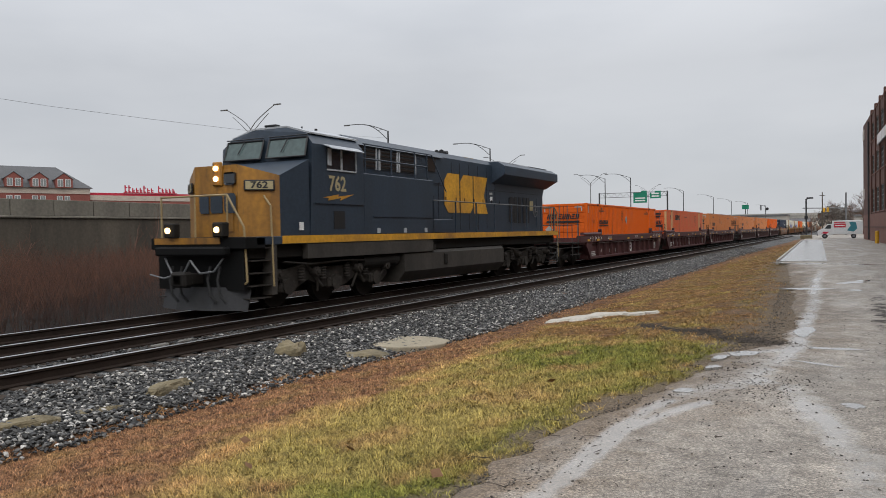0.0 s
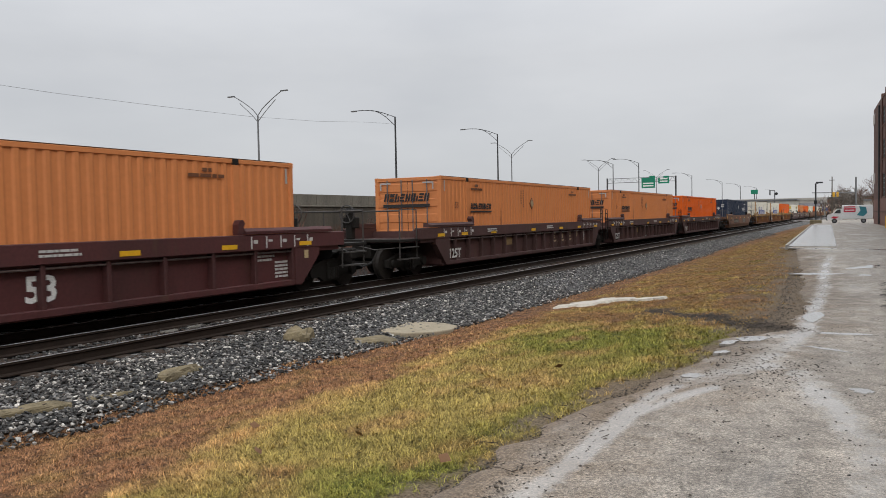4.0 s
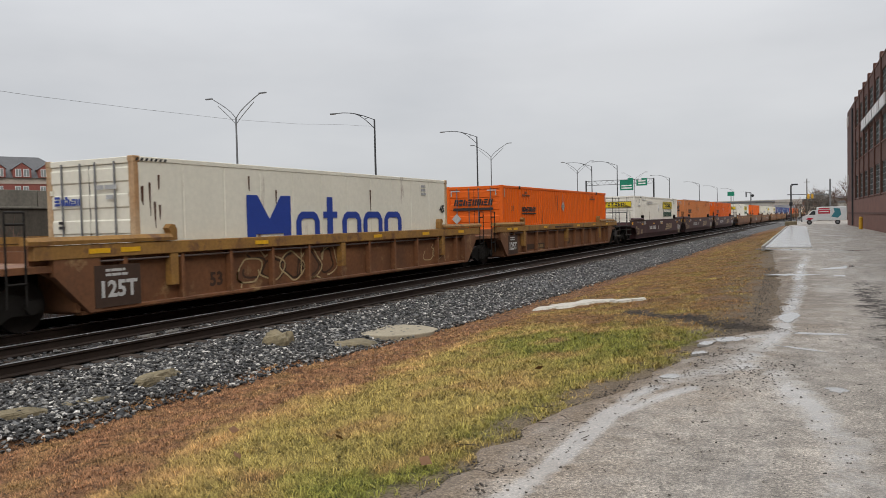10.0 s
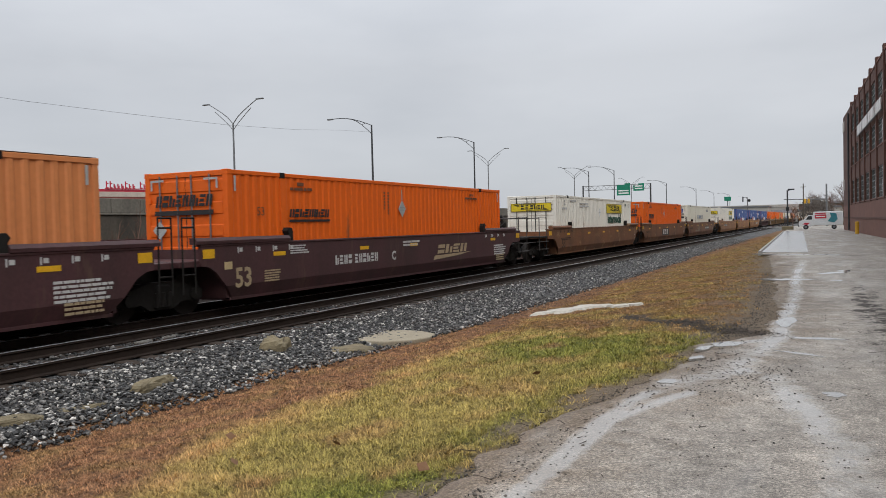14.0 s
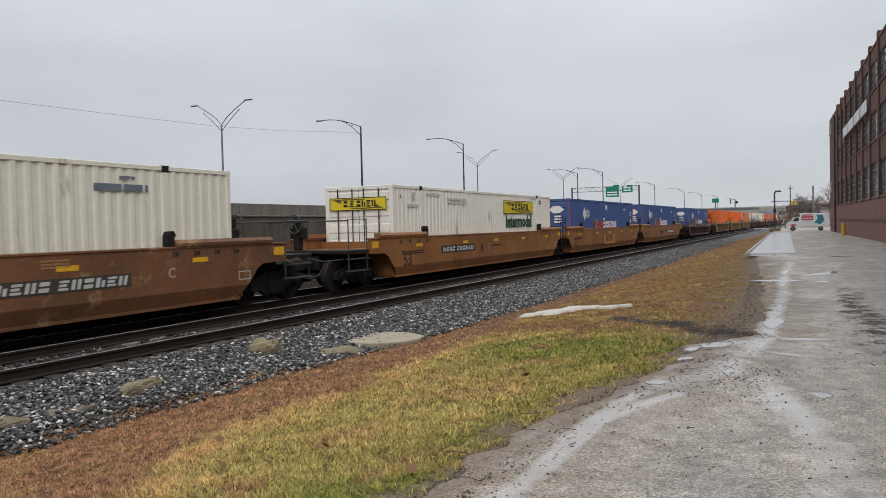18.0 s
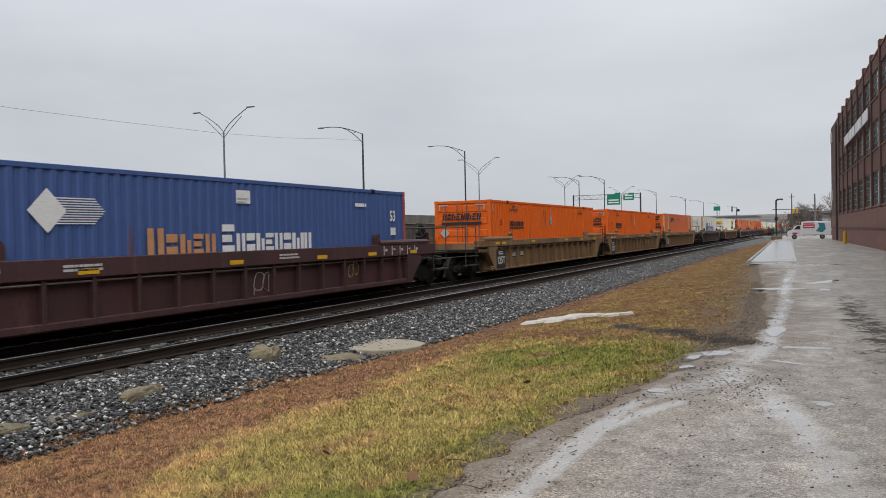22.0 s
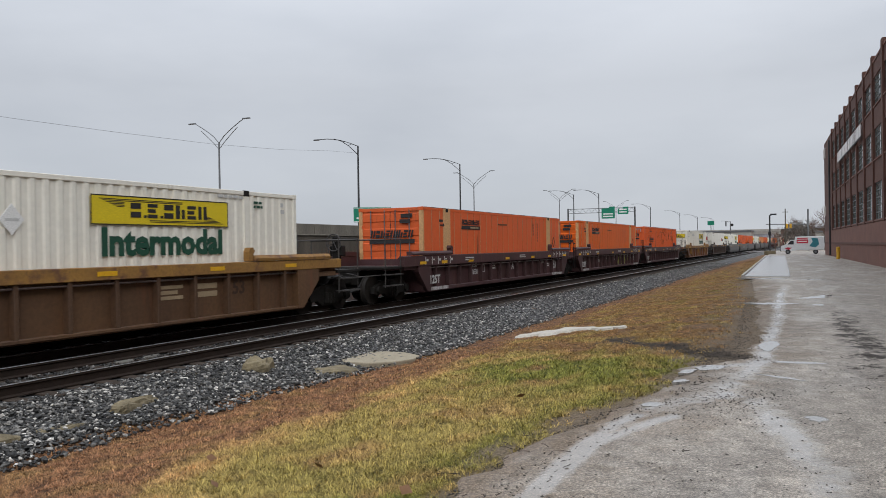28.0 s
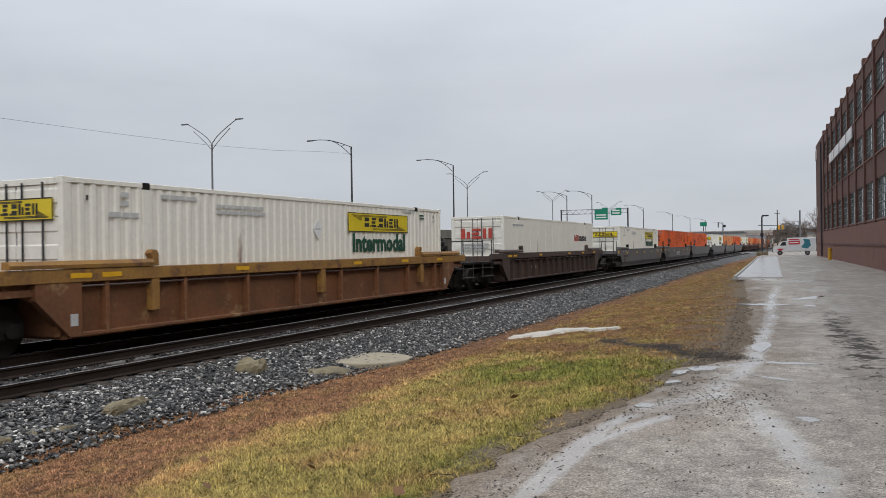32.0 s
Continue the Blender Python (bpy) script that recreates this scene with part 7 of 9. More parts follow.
def make_loco():
    U = 12.68
    t = base("locomotive", TRACK_X, U, 0, "dark blue and yellow diesel locomotive with lit headlights", "locomotive")
    # nose: a flat middle, two turned-back facets, a sloping top
    low = [(-1.48, 3.0), (-1.48, 1.9), (-0.68, 1.3), (0.68, 1.3), (1.45, 1.9), (1.48, 3.0)]
    top = [3.70, 3.24, 3.50, 3.50, 3.24, 3.70]
    nose = Mesh()
    for i in range(5):
        a, b = low[i], low[i + 1]
        nose.quad((*a, 1.78), (*b, 1.78), (*b, top[i + 1]), (*a, top[i]))
    front = Mesh()
    for i in (1, 2, 3):
        a, b = low[i], low[i + 1]
        n = Vector((b[1] - a[1], a[0] - b[0], 0)).normalized() * 0.006
        front.quad(Vector((*a, 1.78)) + n, Vector((*b, 1.78)) + n, Vector((*b, top[i + 1])) + n, Vector((*a, top[i])) + n)
    ns = part("nose", nose, M_LBLUE, t, "wide nose with turned-back corners")
    part("nose_front", front, M_LYEL, ns, "yellow nose front")
    part("nose_top", Mesh().quad((-1.48, 1.9, 3.24), (-0.68, 1.3, 3.5), (0.68, 1.3, 3.5), (1.45, 1.9, 3.24), (1.48, 3.0, 3.70), (-1.48, 3.0, 3.70)), M_LBLUE, ns)
    part("nose_door", Mesh().box(-0.12, 0.54, 1.265, 1.29, 1.9, 3.4, 0.01), M_LYEL, ns, "yellow nose door")
    part("door_window", Mesh().box(0.32, 0.66, 1.25, 1.262, 3.02, 3.32, 0.04), M_GLASS, ns)
    h = part("headlight_housing", Mesh().box(-0.04, 0.26, 1.20, 1.29, 3.0, 3.58, 0.03), M_LYEL, ns, "twin headlight housing")
    for z in (3.17, 3.42):
        part("headlight", Mesh().tube((0.11, 1.195, z), (0.11, 1.16, z), 0.064, 16), M_HEADLIGHT, h, "lit warm white headlight")
    # shapes of the maker's mark on the nose, number boards on the facets
    for x0, x1 in ((-0.5, -0.2), (-0.14, 0.24), (0.3, 0.66)):
        part("emblem_block", Mesh().prism([(x0 + 0.05, 2.35), (x1, 2.35), (x1, 2.75), (x1 - 0.06, 2.82), (x0, 2.82), (x0, 2.42)], "y", 1.24, 1.262), M_LBLUE, ns)
    for s in (-1, 1):
        turn = 38 * s
        b = part("number_board", Mesh().box(-0.36, 0.36, -0.05, 0.0, -0.13, 0.13, 0.02), M_BLACK, ns, "lit number board", at=pose(s * 1.10, 1.585, 3.0, 0, 0, turn))
        part("board_face", Mesh().box(-0.32, 0.32, -0.056, -0.051, -0.095, 0.095), M_LETTER, b)
        part("board_number", text_data("762", 0.22, M_BLACK, 0.007, 1.25), None, b, at=Matrix.Translation((0, -0.06, 0)) @ FRONT)
    # cab
    cab = part("cab", Mesh(), M_LBLUE, t, "dark blue cab")
    prof = [(-1.5, 1.78), (-1.5, 4.12), (-1.22, 4.42), (-0.55, 4.60), (0.55, 4.60), (1.22, 4.42), (1.5, 4.12), (1.5, 1.78)]
    c = Mesh()
    k = len(prof)
    for y, lean in ((3.0, 0.0), (5.45, 0.0)):
        for x, z in prof:
            c.v.append((x, y + (0.30 * max(0, z - 3.70) / 0.9 if y < 4 else 0), z))
    c.f = [(i, i + 1, k + i + 1, k + i) for i in range(k - 1)] + [tuple(range(k)), tuple(range(k, 2 * k))]
    old = cab.data
    cab.data = c.data("cab", M_LBLUE)
    bpy.data.meshes.remove(old)
    part("cab_roof", Mesh().prism([(-1.3, 4.40), (-0.56, 4.605), (0.56, 4.605), (1.3, 4.40), (1.3, 4.44), (0.56, 4.65), (-0.56, 4.65), (-1.3, 4.44)], "y", 3.3, 5.5), M_LROOF, t, "wet shining cab roof")

    def tilt(z):
        return 3.0 + 0.30 * (z - 3.70) / 0.9
    for x0, x1 in ((-1.36, -0.1), (0.1, 1.36)):
        g = Mesh().quad((x0, tilt(3.80) - 0.02, 3.80), (x1, tilt(3.80) - 0.02, 3.80), (x1 * 0.98, tilt(4.30) - 0.02, 4.30), (x0 * 0.98, tilt(4.30) - 0.02, 4.30))
        w = part("windscreen", g, M_WSHIELD, cab, "pale green reflecting windscreen")
        fr = [(x0, tilt(3.80) - 0.03, 3.80), (x1, tilt(3.80) - 0.03, 3.80), (x1 * 0.98, tilt(4.30) - 0.03, 4.30), (x0 * 0.98, tilt(4.30) - 0.03, 4.30)]
        part("windscreen_seal", Mesh().path(fr + fr[:1], 0.025), M_BLACK, w)
        part("wiper", Mesh().tube((x0 * 0.5 + x1 * 0.5, tilt(4.3) - 0.06, 4.30), (x0 * 0.62 + x1 * 0.38, tilt(3.95) - 0.06, 3.95), 0.012).tube((x0, tilt(4.34) - 0.05, 4.36), (x1, tilt(4.34) - 0.05, 4.36), 0.015), M_BLACK, w)
    win = part("side_window", Mesh().box(1.503, 1.512, 3.72, 5.05, 3.50, 4.08), M_GLASS, cab, "dark open side window")
    part("window_frame", Mesh().box(1.513, 1.53, 3.72, 5.05, 3.47, 3.51).box(1.513, 1.53, 4.33, 4.40, 3.51, 4.08).box(1.513, 1.53, 5.03, 5.07, 3.51, 4.08), M_LROOF, win)
    part("armrest_panel", Mesh().box(1.513, 1.525, 3.76, 3.92, 3.6, 4.04), M_LROOF, win)
    part("sunshade", Mesh().quad((1.52, 3.55, 4.14), (1.52, 5.15, 4.14), (1.78, 5.12, 4.02), (1.78, 3.6, 4.02)).quad((1.78, 3.6, 4.0), (1.78, 5.12, 4.0), (1.52, 5.15, 4.12), (1.52, 3.55, 4.12)), M_LROOF, cab, "pale sunshade over the side window")
    part("cab_number", text_data("762", 0.55, M_LETTER, 0.012, 0.95), None, cab, at=Matrix.Translation((1.504, 4.2, 3.12)) @ SIDE)
    part("bolt_emblem", Mesh().prism([(3.55, 2.76), (4.25, 2.86), (4.2, 2.80), (4.95, 2.88), (4.3, 2.70), (4.35, 2.77), (3.75, 2.68), (3.8, 2.75)], "x", 1.502, 1.508), M_LSTRIPE, cab, "yellow lightning bolt")
    part("ledge", Mesh().box(1.5, 1.54, 3.2, 5.4, 2.60, 2.625), M_LBLUE, cab)
    part("battery_vent", Mesh().box(1.502, 1.512, 4.0, 4.5, 1.95, 2.42), M_BLACK, cab)
    part("builder_plate", Mesh().box(1.502, 1.51, 2.55, 2.72, 1.92, 2.12), M_WHITE, cab)
    part("roof_antenna", Mesh().box(-0.2, 0.2, 3.3, 3.5, 4.66, 4.72, 0.02).tube((0.2, 4.4, 4.65), (0.2, 4.4, 4.78), 0.02).tube((0.3, 4.9, 4.65), (0.3, 4.9, 4.76), 0.04), M_BLACK, cab)
    # equipment cabinet behind the cab, full width below, louvres set back above
    part("cabinet", Mesh().box(-1.5, 1.5, 5.455, 9.55, 1.78, 3.5, 0.02), M_LBLUE, t, "full-width equipment cabinet")
    up = part("upper_hood", Mesh().prism([(-1.0, 3.5), (1.0, 3.5), (1.02, 4.38), (0.7, 4.58), (-0.7, 4.58), (-1.02, 4.38)], "y", 5.455, 11.0), M_LBLUE, t)
    part("hatch", Mesh().box(1.02, 1.045, 9.95, 10.55, 3.86, 4.32, 0.006), M_RAIL, up, "dark brown square hatch")
    part("hood_cap", Mesh().prism([(-1.1, 4.36), (1.1, 4.36), (0.75, 4.63), (-0.75, 4.63)], "y", 5.46, 11.05), M_LBLUE, t)
    for y in (5.85, 7.05, 8.2):
        lv = part("louvre", Mesh().box(1.0, 1.03, y, y + 0.95, 3.72, 4.32), M_BLACK, up, "rusty dark louvre panel")
        for j in range(5):
            part("slat", Mesh().box(1.03, 1.045, y + 0.02, y + 0.93, 3.77 + 0.11 * j, 3.82 + 0.11 * j), M_RAIL, lv)
        for dy in (-0.06, 0.96):
            part("louvre_edge", Mesh().box(1.0, 1.05, y + dy, y + dy + 0.06, 3.70, 4.34), M_LROOF, lv)
    part("roof_rail", Mesh().path([(1.46, 5.5, 4.33), (1.46, 9.5, 4.33), (1.44, 10.5, 3.22), (1.0, 11.4, 3.22)], 0.022), M_LBLUE, t)
    part("roof_rail", Mesh().tube((1.46, 5.5, 3.92), (1.46, 9.2, 3.92), 0.022), M_LBLUE, t)
    for y in (5.6, 7.0, 8.4, 9.2):
        part("rail_post", Mesh().tube((1.46, y, 3.5), (1.46, y, 4.33), 0.022), M_LBLUE, t)
    part("cabinet_ledge", Mesh().box(1.5, 1.53, 5.9, 9.4, 2.28, 2.305), M_LBLUE, t)
    for y in (6.1, 7.6, 8.9):
        part("vent_plate", Mesh().box(1.502, 1.515, y, y + 0.16, 1.82, 1.96), M_LROOF, t)
    # long hood
    hood = part("long_hood", Mesh().prism([(-0.95, 1.78), (0.95, 1.78), (0.95, 4.42), (0.78, 4.60), (-0.78, 4.60), (-0.95, 4.42)], "y", 9.9, 21.1), M_LBLUE, t, "long engine hood with door seams")
    for y in (10.9, 11.9, 12.55, 13.3, 14.1, 14.9, 15.7):
        part("door_seam", Mesh().box(0.95, 0.957, y, y + 0.025, 1.9, 4.3), M_BLACK, hood)
    for sh in ([(11.33, 2.78), (11.6, 2.5), (12.5, 2.5), (12.5, 3.9), (11.6, 3.9), (11.33, 3.62)],
               [(12.6, 2.5), (13.4, 2.5), (13.62, 2.72), (13.62, 3.9), (12.85, 3.9), (12.6, 3.65)],
               [(13.72, 2.5), (14.95, 2.5), (14.62, 3.2), (14.95, 3.9), (13.72, 3.9)]):
        part("emblem_block", Mesh().prism(sh, "x", 0.958, 0.964), M_LSTRIPE, hood, "large yellow emblem block")
    for y in (10.5, 11.4, 12.2, 12.9, 13.7, 14.5, 15.3, 16.1):
        part("door_latch", Mesh().box(0.957, 0.975, y, y + 0.05, 2.9, 3.05), M_BLACK, hood)
    part("panel_seam", Mesh().box(0.95, 0.956, 10.0, 20.6, 3.42, 3.44), M_BLACK, hood)
    part("control_plate", Mesh().box(0.957, 0.975, 19.45, 19.85, 2.7, 3.12, 0.005), M_LETTER, hood)
    hb = Mesh().tube((0.98, 19.95, 2.68), (1.06, 19.95, 2.68), 0.06, 10)
    ring = [(1.03, 19.95 + 0.25 * math.cos(a * math.pi / 9), 2.68 + 0.25 * math.sin(a * math.pi / 9)) for a in range(19)]
    hb.path(ring, 0.022)
    for a in range(0, 18, 3):
        hb.tube((1.04, 19.95, 2.68), ring[a], 0.014, 5)
    part("hand_brake_wheel", hb, M_STEEL, hood, "spoked grey hand brake wheel")
    part("rear_door", Mesh().box(0.952, 0.966, 20.3, 20.85, 1.95, 3.25, 0.004), M_LBLUE, hood)
    part("grille_group", Mesh().box(0.952, 0.965, 17.1, 17.8, 2.2, 3.2), M_BLACK, hood)
    for y in (17.2, 17.65, 18.1, 18.65, 19.08):
        part("grille", Mesh().box(0.966, 0.975, y, y + 0.3, 2.15, 3.25), M_BLACK, hood, "dark intake grille")
    part("notice_plate", Mesh().box(0.96, 0.968, 15.2, 15.42, 3.02, 3.18), M_WHITE, hood)
    part("notice_plate", Mesh().box(0.96, 0.968, 15.15, 15.42, 3.26, 3.34), M_PLACARD, hood)
    part("equipment_box", Mesh().box(0.95, 1.35, 9.75, 11.2, 1.8, 2.25, 0.02), M_LBLUE, t)
    part("horn", Mesh().tube((0.4, 12.6, 4.72), (0.4, 12.2, 4.72), 0.05, 8, 0.1).tube((0.2, 12.6, 4.72), (0.2, 12.2, 4.72), 0.05, 8, 0.1).tube((0.3, 12.4, 4.74), (0.3, 12.8, 4.74), 0.05, 8, 0.09).box(0.15, 0.45, 12.5, 12.6, 4.58, 4.72), M_BLACK, t)
    part("exhaust_outlet", Mesh().box(-0.4, 0.4, 14.0, 15.0, 4.6, 4.70, 0.03), M_RAILPAINT, t)
    # radiator with wide wings
    rad = [(-0.95, 3.72), (0.95, 3.72), (1.5, 4.04), (1.5, 4.40), (1.22, 4.56), (-1.22, 4.56), (-1.5, 4.40), (-1.5, 4.04)]
    part("radiator", Mesh().prism(rad, "y", 15.4, 21.55), M_LBLUE, t, "wide flared radiator section")
    part("radiator_roof", Mesh().box(-1.15, 1.15, 15.5, 19.0, 4.562, 4.60), M_LROOF, t)
    part("fan_cover", Mesh().box(-1.1, 1.1, 19.1, 21.3, 4.562, 4.63, 0.02), M_BLACK, t, "black radiator fan cover")
    part("radiator_lip", Mesh().box(1.501, 1.53, 15.4, 21.58, 4.04, 4.39, 0.01), M_LBLUE, t)
    part("rear_slope", Mesh().prism([(21.1, 1.78), (21.14, 3.4), (21.5, 4.0), (21.0, 4.0), (21.0, 1.78)], "x", -0.94, 0.94), M_LBLUE, t)
    # frame, walkway, stripe, railing
    part("underframe", Mesh().box(-1.3, 1.3, 0.9, 21.6, 1.25, 1.58, 0.03), M_TRUCK, t)
    part("walkway", Mesh().box(-1.5, 1.5, 1.0, 21.6, 1.585, 1.775, 0.01), M_LBLUE, t)
    part("stripe", Mesh().box(1.502, 1.51, 1.9, 21.6, 1.60, 1.79), M_LSTRIPE, t, "worn yellow sill stripe")
    part("skirt", Mesh().box(1.3, 1.49, 2.9, 9.5, 1.2, 1.58, 0.01), M_LTANK, t, "grey equipment skirt")
    posts = [9.5 + 1.66 * i for i in range(8)]
    for y in posts:
        part("railing_post", Mesh().box(1.46, 1.50, y - 0.025, y + 0.025, 1.70, 2.85), M_LBLUE, t)
    part("handrail", Mesh().tube((1.48, 9.2, 2.86), (1.48, 21.2, 2.86), 0.02), M_STEEL, t)
    part("rear_handrail", Mesh().path([(1.48, 21.2, 2.86), (1.48, 21.65, 2.6), (1.48, 21.65, 0.6)], 0.024).path([(1.2, 21.6, 1.7), (1.2, 21.6, 2.86), (-1.2, 21.6, 2.86), (-1.2, 21.6, 1.7)], 0.024), M_RAILPAINT, t)
    for k in range(4):
        part("rear_step", Mesh().box(1.05, 1.48, 21.28, 21.62, 0.45 + 0.3 * k, 0.48 + 0.3 * k), M_TRUCK, t)
    part("step_side", Mesh().box(1.05, 1.09, 21.28, 21.62, 0.42, 1.58), M_TRUCK, t)
    for y in (21.28, 21.45):
        part("railing_post", Mesh().tube((1.42, y, 1.75), (1.42, y, 2.84), 0.02), M_RAILPAINT, t)
    # front end
    part("front_platform", Mesh().box(-1.5, 1.5, 0.62, 1.3, 1.5, 1.775, 0.02), M_SOOT, t)
    part("front_sill_stripe", Mesh().box(-1.35, 0.75, 0.60, 0.618, 1.62, 1.77), M_LYEL, t, "yellow front sill")
    part("front_handrail", Mesh().path([(-1.2, 0.7, 1.78), (-1.2, 0.7, 2.75), (0.9, 0.7, 2.75), (1.35, 0.75, 2.0), (1.42, 0.75, 0.75), (1.2, 0.75, 0.62)], 0.025).path([(-0.1, 0.7, 1.78), (-0.1, 0.7, 2.75)], 0.02).path([(0.9, 0.7, 1.78), (0.9, 0.7, 2.75)], 0.02), M_RAILPAINT, t, "pale bent front handrail")
    part("side_grab_rail", Mesh().path([(1.20, 1.62, 2.75), (1.46, 1.55, 2.5), (1.52, 1.55, 0.6)], 0.024), M_RAILPAINT, t)
    part("front_anticlimber", Mesh().box(-1.1, 1.1, 0.35, 0.6, 1.35, 1.56, 0.04), M_SOOT, t)
    for x in (-0.72, 0.82):
        d = part("ditch_light", Mesh().box(x - 0.17, x + 0.17, 0.45, 0.68, 1.78, 2.12, 0.03), M_TRUCK, t, "ditch light housing")
        part("lamp", Mesh().tube((x, 0.445, 1.95), (x, 0.41, 1.95), 0.068, 16), M_HEADLIGHT, d, "lit ditch light")
    part("coupler", Mesh().box(-0.16, 0.16, 0.0, 0.7, 0.68, 0.95, 0.04).box(-0.24, 0.24, 0.0, 0.3, 0.64, 1.0, 0.06), M_TRUCK, t)
    part("rear_coupler", Mesh().box(-0.16, 0.16, 21.6, 22.4, 0.68, 0.95, 0.04), M_TRUCK, t)
    plow = Mesh()
    for a, b in (((-1.35, 0.95), (-0.55, 0.62)), ((-0.55, 0.62), (0.55, 0.62)), ((0.55, 0.62), (1.35, 0.95))):
        plow.quad((a[0], a[1] - 0.15, 0.09), (b[0], b[1] - 0.15, 0.09), (b[0], b[1], 0.62), (a[0], a[1], 0.62))
        plow.quad((a[0], a[1] - 0.12, 0.09), (b[0], b[1] - 0.12, 0.09), (b[0], b[1] + 0.03, 0.62), (a[0], a[1] + 0.03, 0.62))
    part("snow_plow", plow, M_PLOW, t, "worn grey steel snow plow")
    part("pilot_sheet", Mesh().box(-1.35, 1.35, 0.72, 0.9, 0.55, 1.5), M_SOOT, t)
    for x in (-0.75, -0.45, 0.45, 0.75):
        part("air_hose", Mesh().path([(x, 0.6, 1.1), (x + 0.05, 0.45, 0.8), (x + 0.12, 0.45, 0.45), (x + 0.25, 0.5, 0.28)], 0.03), M_RUBBER, t)
    part("safety_chain", Mesh().path([(-0.9, 0.5, 1.3), (-0.6, 0.42, 0.95), (-0.25, 0.42, 0.9), (0.0, 0.42, 1.25), (0.3, 0.42, 0.95), (0.7, 0.45, 1.0), (0.95, 0.5, 1.3)], 0.022), M_STEEL, t)
    part("uncoupling_lever", Mesh().path([(-1.4, 0.5, 0.9), (-0.9, 0.45, 0.82), (-0.3, 0.4, 0.95)], 0.02), M_STEEL, t)
    for side in (-1, 1):
        for i in range(5):
            part("step", Mesh().box(min(side * 0.95, side * 1.48), max(side * 0.95, side * 1.48), 0.82, 1.5, 0.34 + 0.29 * i, 0.365 + 0.29 * i), M_LTRUCK, t)
        part("step_side", Mesh().box(min(side * 1.2, side * 1.48), max(side * 1.2, side * 1.48), 1.52, 1.72, 0.4, 1.58), M_LTANK, t)
        part("rear_step", Mesh().box(min(side * 1.0, side * 1.48), max(side * 1.0, side * 1.48), 21.2, 21.6, 0.36, 0.39).box(min(side * 1.0, side * 1.48), max(side * 1.0, side * 1.48), 21.2, 21.6, 0.75, 0.78).box(min(side * 1.44, side * 1.48), max(side * 1.44, side * 1.48), 21.6, 21.64, 0.36, 1.6), M_STEEL, t)
    # tank and trucks
    part("fuel_tank", Mesh().prism([(-1.2, 0.30), (1.2, 0.30), (1.45, 0.62), (1.45, 1.15), (1.35, 1.24), (-1.35, 1.24), (-1.45, 1.15), (-1.45, 0.62)], "y", 7.7, 15.35), M_LTANK, t, "grimy grey fuel tank")
    part("filler", Mesh().box(1.45, 1.5, 10.3, 10.5, 0.75, 1.1, 0.02).tube((1.42, 9.6, 1.24), (1.42, 9.6, 1.42), 0.09), M_TRUCK, t)
    part("air_tank", Mesh().tube((1.2, 5.6, 1.02), (1.2, 7.5, 1.02), 0.2, 14), M_TRUCK, t)
    big = Mesh().tube((-0.88, 0, 0), (0.88, 0, 0), 0.1, 8)
    for s in (-1, 1):
        big.tube((s * 0.685, 0, 0), (s * 0.83, 0, 0), 0.53, 24).tube((s * 0.66, 0, 0), (s * 0.685, 0, 0), 0.56, 24)
    bigd = big.data("wheelset", M_WHEEL)
    for c0 in (4.4, 18.2):
        f = Mesh()
        for s in (-1, 1):
            x0, x1 = sorted((s * 0.98, s * 1.16))
            o = [(-2.75, 0.62), (-2.45, 0.42), (-1.6, 0.46), (-1.1, 0.66), (-0.5, 0.42), (0.5, 0.42), (1.1, 0.66), (1.6, 0.46), (2.45, 0.42), (2.75, 0.62),
                 (2.6, 0.86), (1.6, 0.98), (1.0, 1.12), (0.4, 0.95), (-0.4, 0.95), (-1.0, 1.12), (-1.6, 0.98), (-2.6, 0.86)]
            f.prism([(c0 + a, b) for a, b in o], "x", x0, x1)
            for k in (-2.0, 0.0, 2.0):
                f.tube((s * 1.1, c0 + k, 0.53), (s * 1.28, c0 + k, 0.53), 0.2, 12)
                f.box(min(s * 1.1, s * 1.24), max(s * 1.1, s * 1.24), c0 + k - 0.32, c0 + k + 0.32, 0.38, 0.66, 0.04)
            for k in (-1.0, 1.0):
                f.tube((s * 1.2, c0 + k - 0.25, 1.1), (s * 1.24, c0 + k + 0.35, 0.45), 0.05)
        tr = part("truck", f, M_LTRUCK, t, "heavy three-axle wheel truck")
        part("motor_block", Mesh().box(-0.62, 0.62, c0 - 2.7, c0 + 2.7, 0.32, 1.2, 0.05), M_TRUCK, tr)
        for k in (-1.45, -0.55, 0.55, 1.45):
            part("coil_spring", coil(1.22, c0 + k, 0.62, 0.98, 0.10), M_LTRUCK, tr)
        for k in (-2.45, -0.95, 1.0, 2.45):
            part("brake_cylinder", Mesh().tube((1.1, c0 + k, 0.86), (1.38, c0 + k, 0.86), 0.12, 12).tube((1.38, c0 + k, 0.86), (1.42, c0 + k, 0.86), 0.06, 8), M_LTRUCK, tr)
            part("brake_rod", Mesh().tube((1.25, c0 + k + 0.1, 0.86), (1.2, c0 + k * 0.8, 0.34), 0.035), M_LTRUCK, tr)
        part("sand_pipe", bent_side([(1.3, c0 - 2.7, 1.3), (1.32, c0 - 2.75, 0.8), (1.0, c0 - 2.6, 0.2)], 0.025), M_LTRUCK, tr)
        part("air_pipe", bent_side([(1.36, c0 - 2.3, 1.15), (1.36, c0 - 1.2, 1.06), (1.36, c0 + 0.4, 1.10), (1.36, c0 + 2.4, 1.02)], 0.025), M_LTRUCK, tr)
        for k in (-2.0, 0.0, 2.0):
            WHEELSETS.append(part("wheelset", bigd, None, tr, at=(0, c0 + k, 0.53)))
    ROLLING.append((t, U))


make_loco()

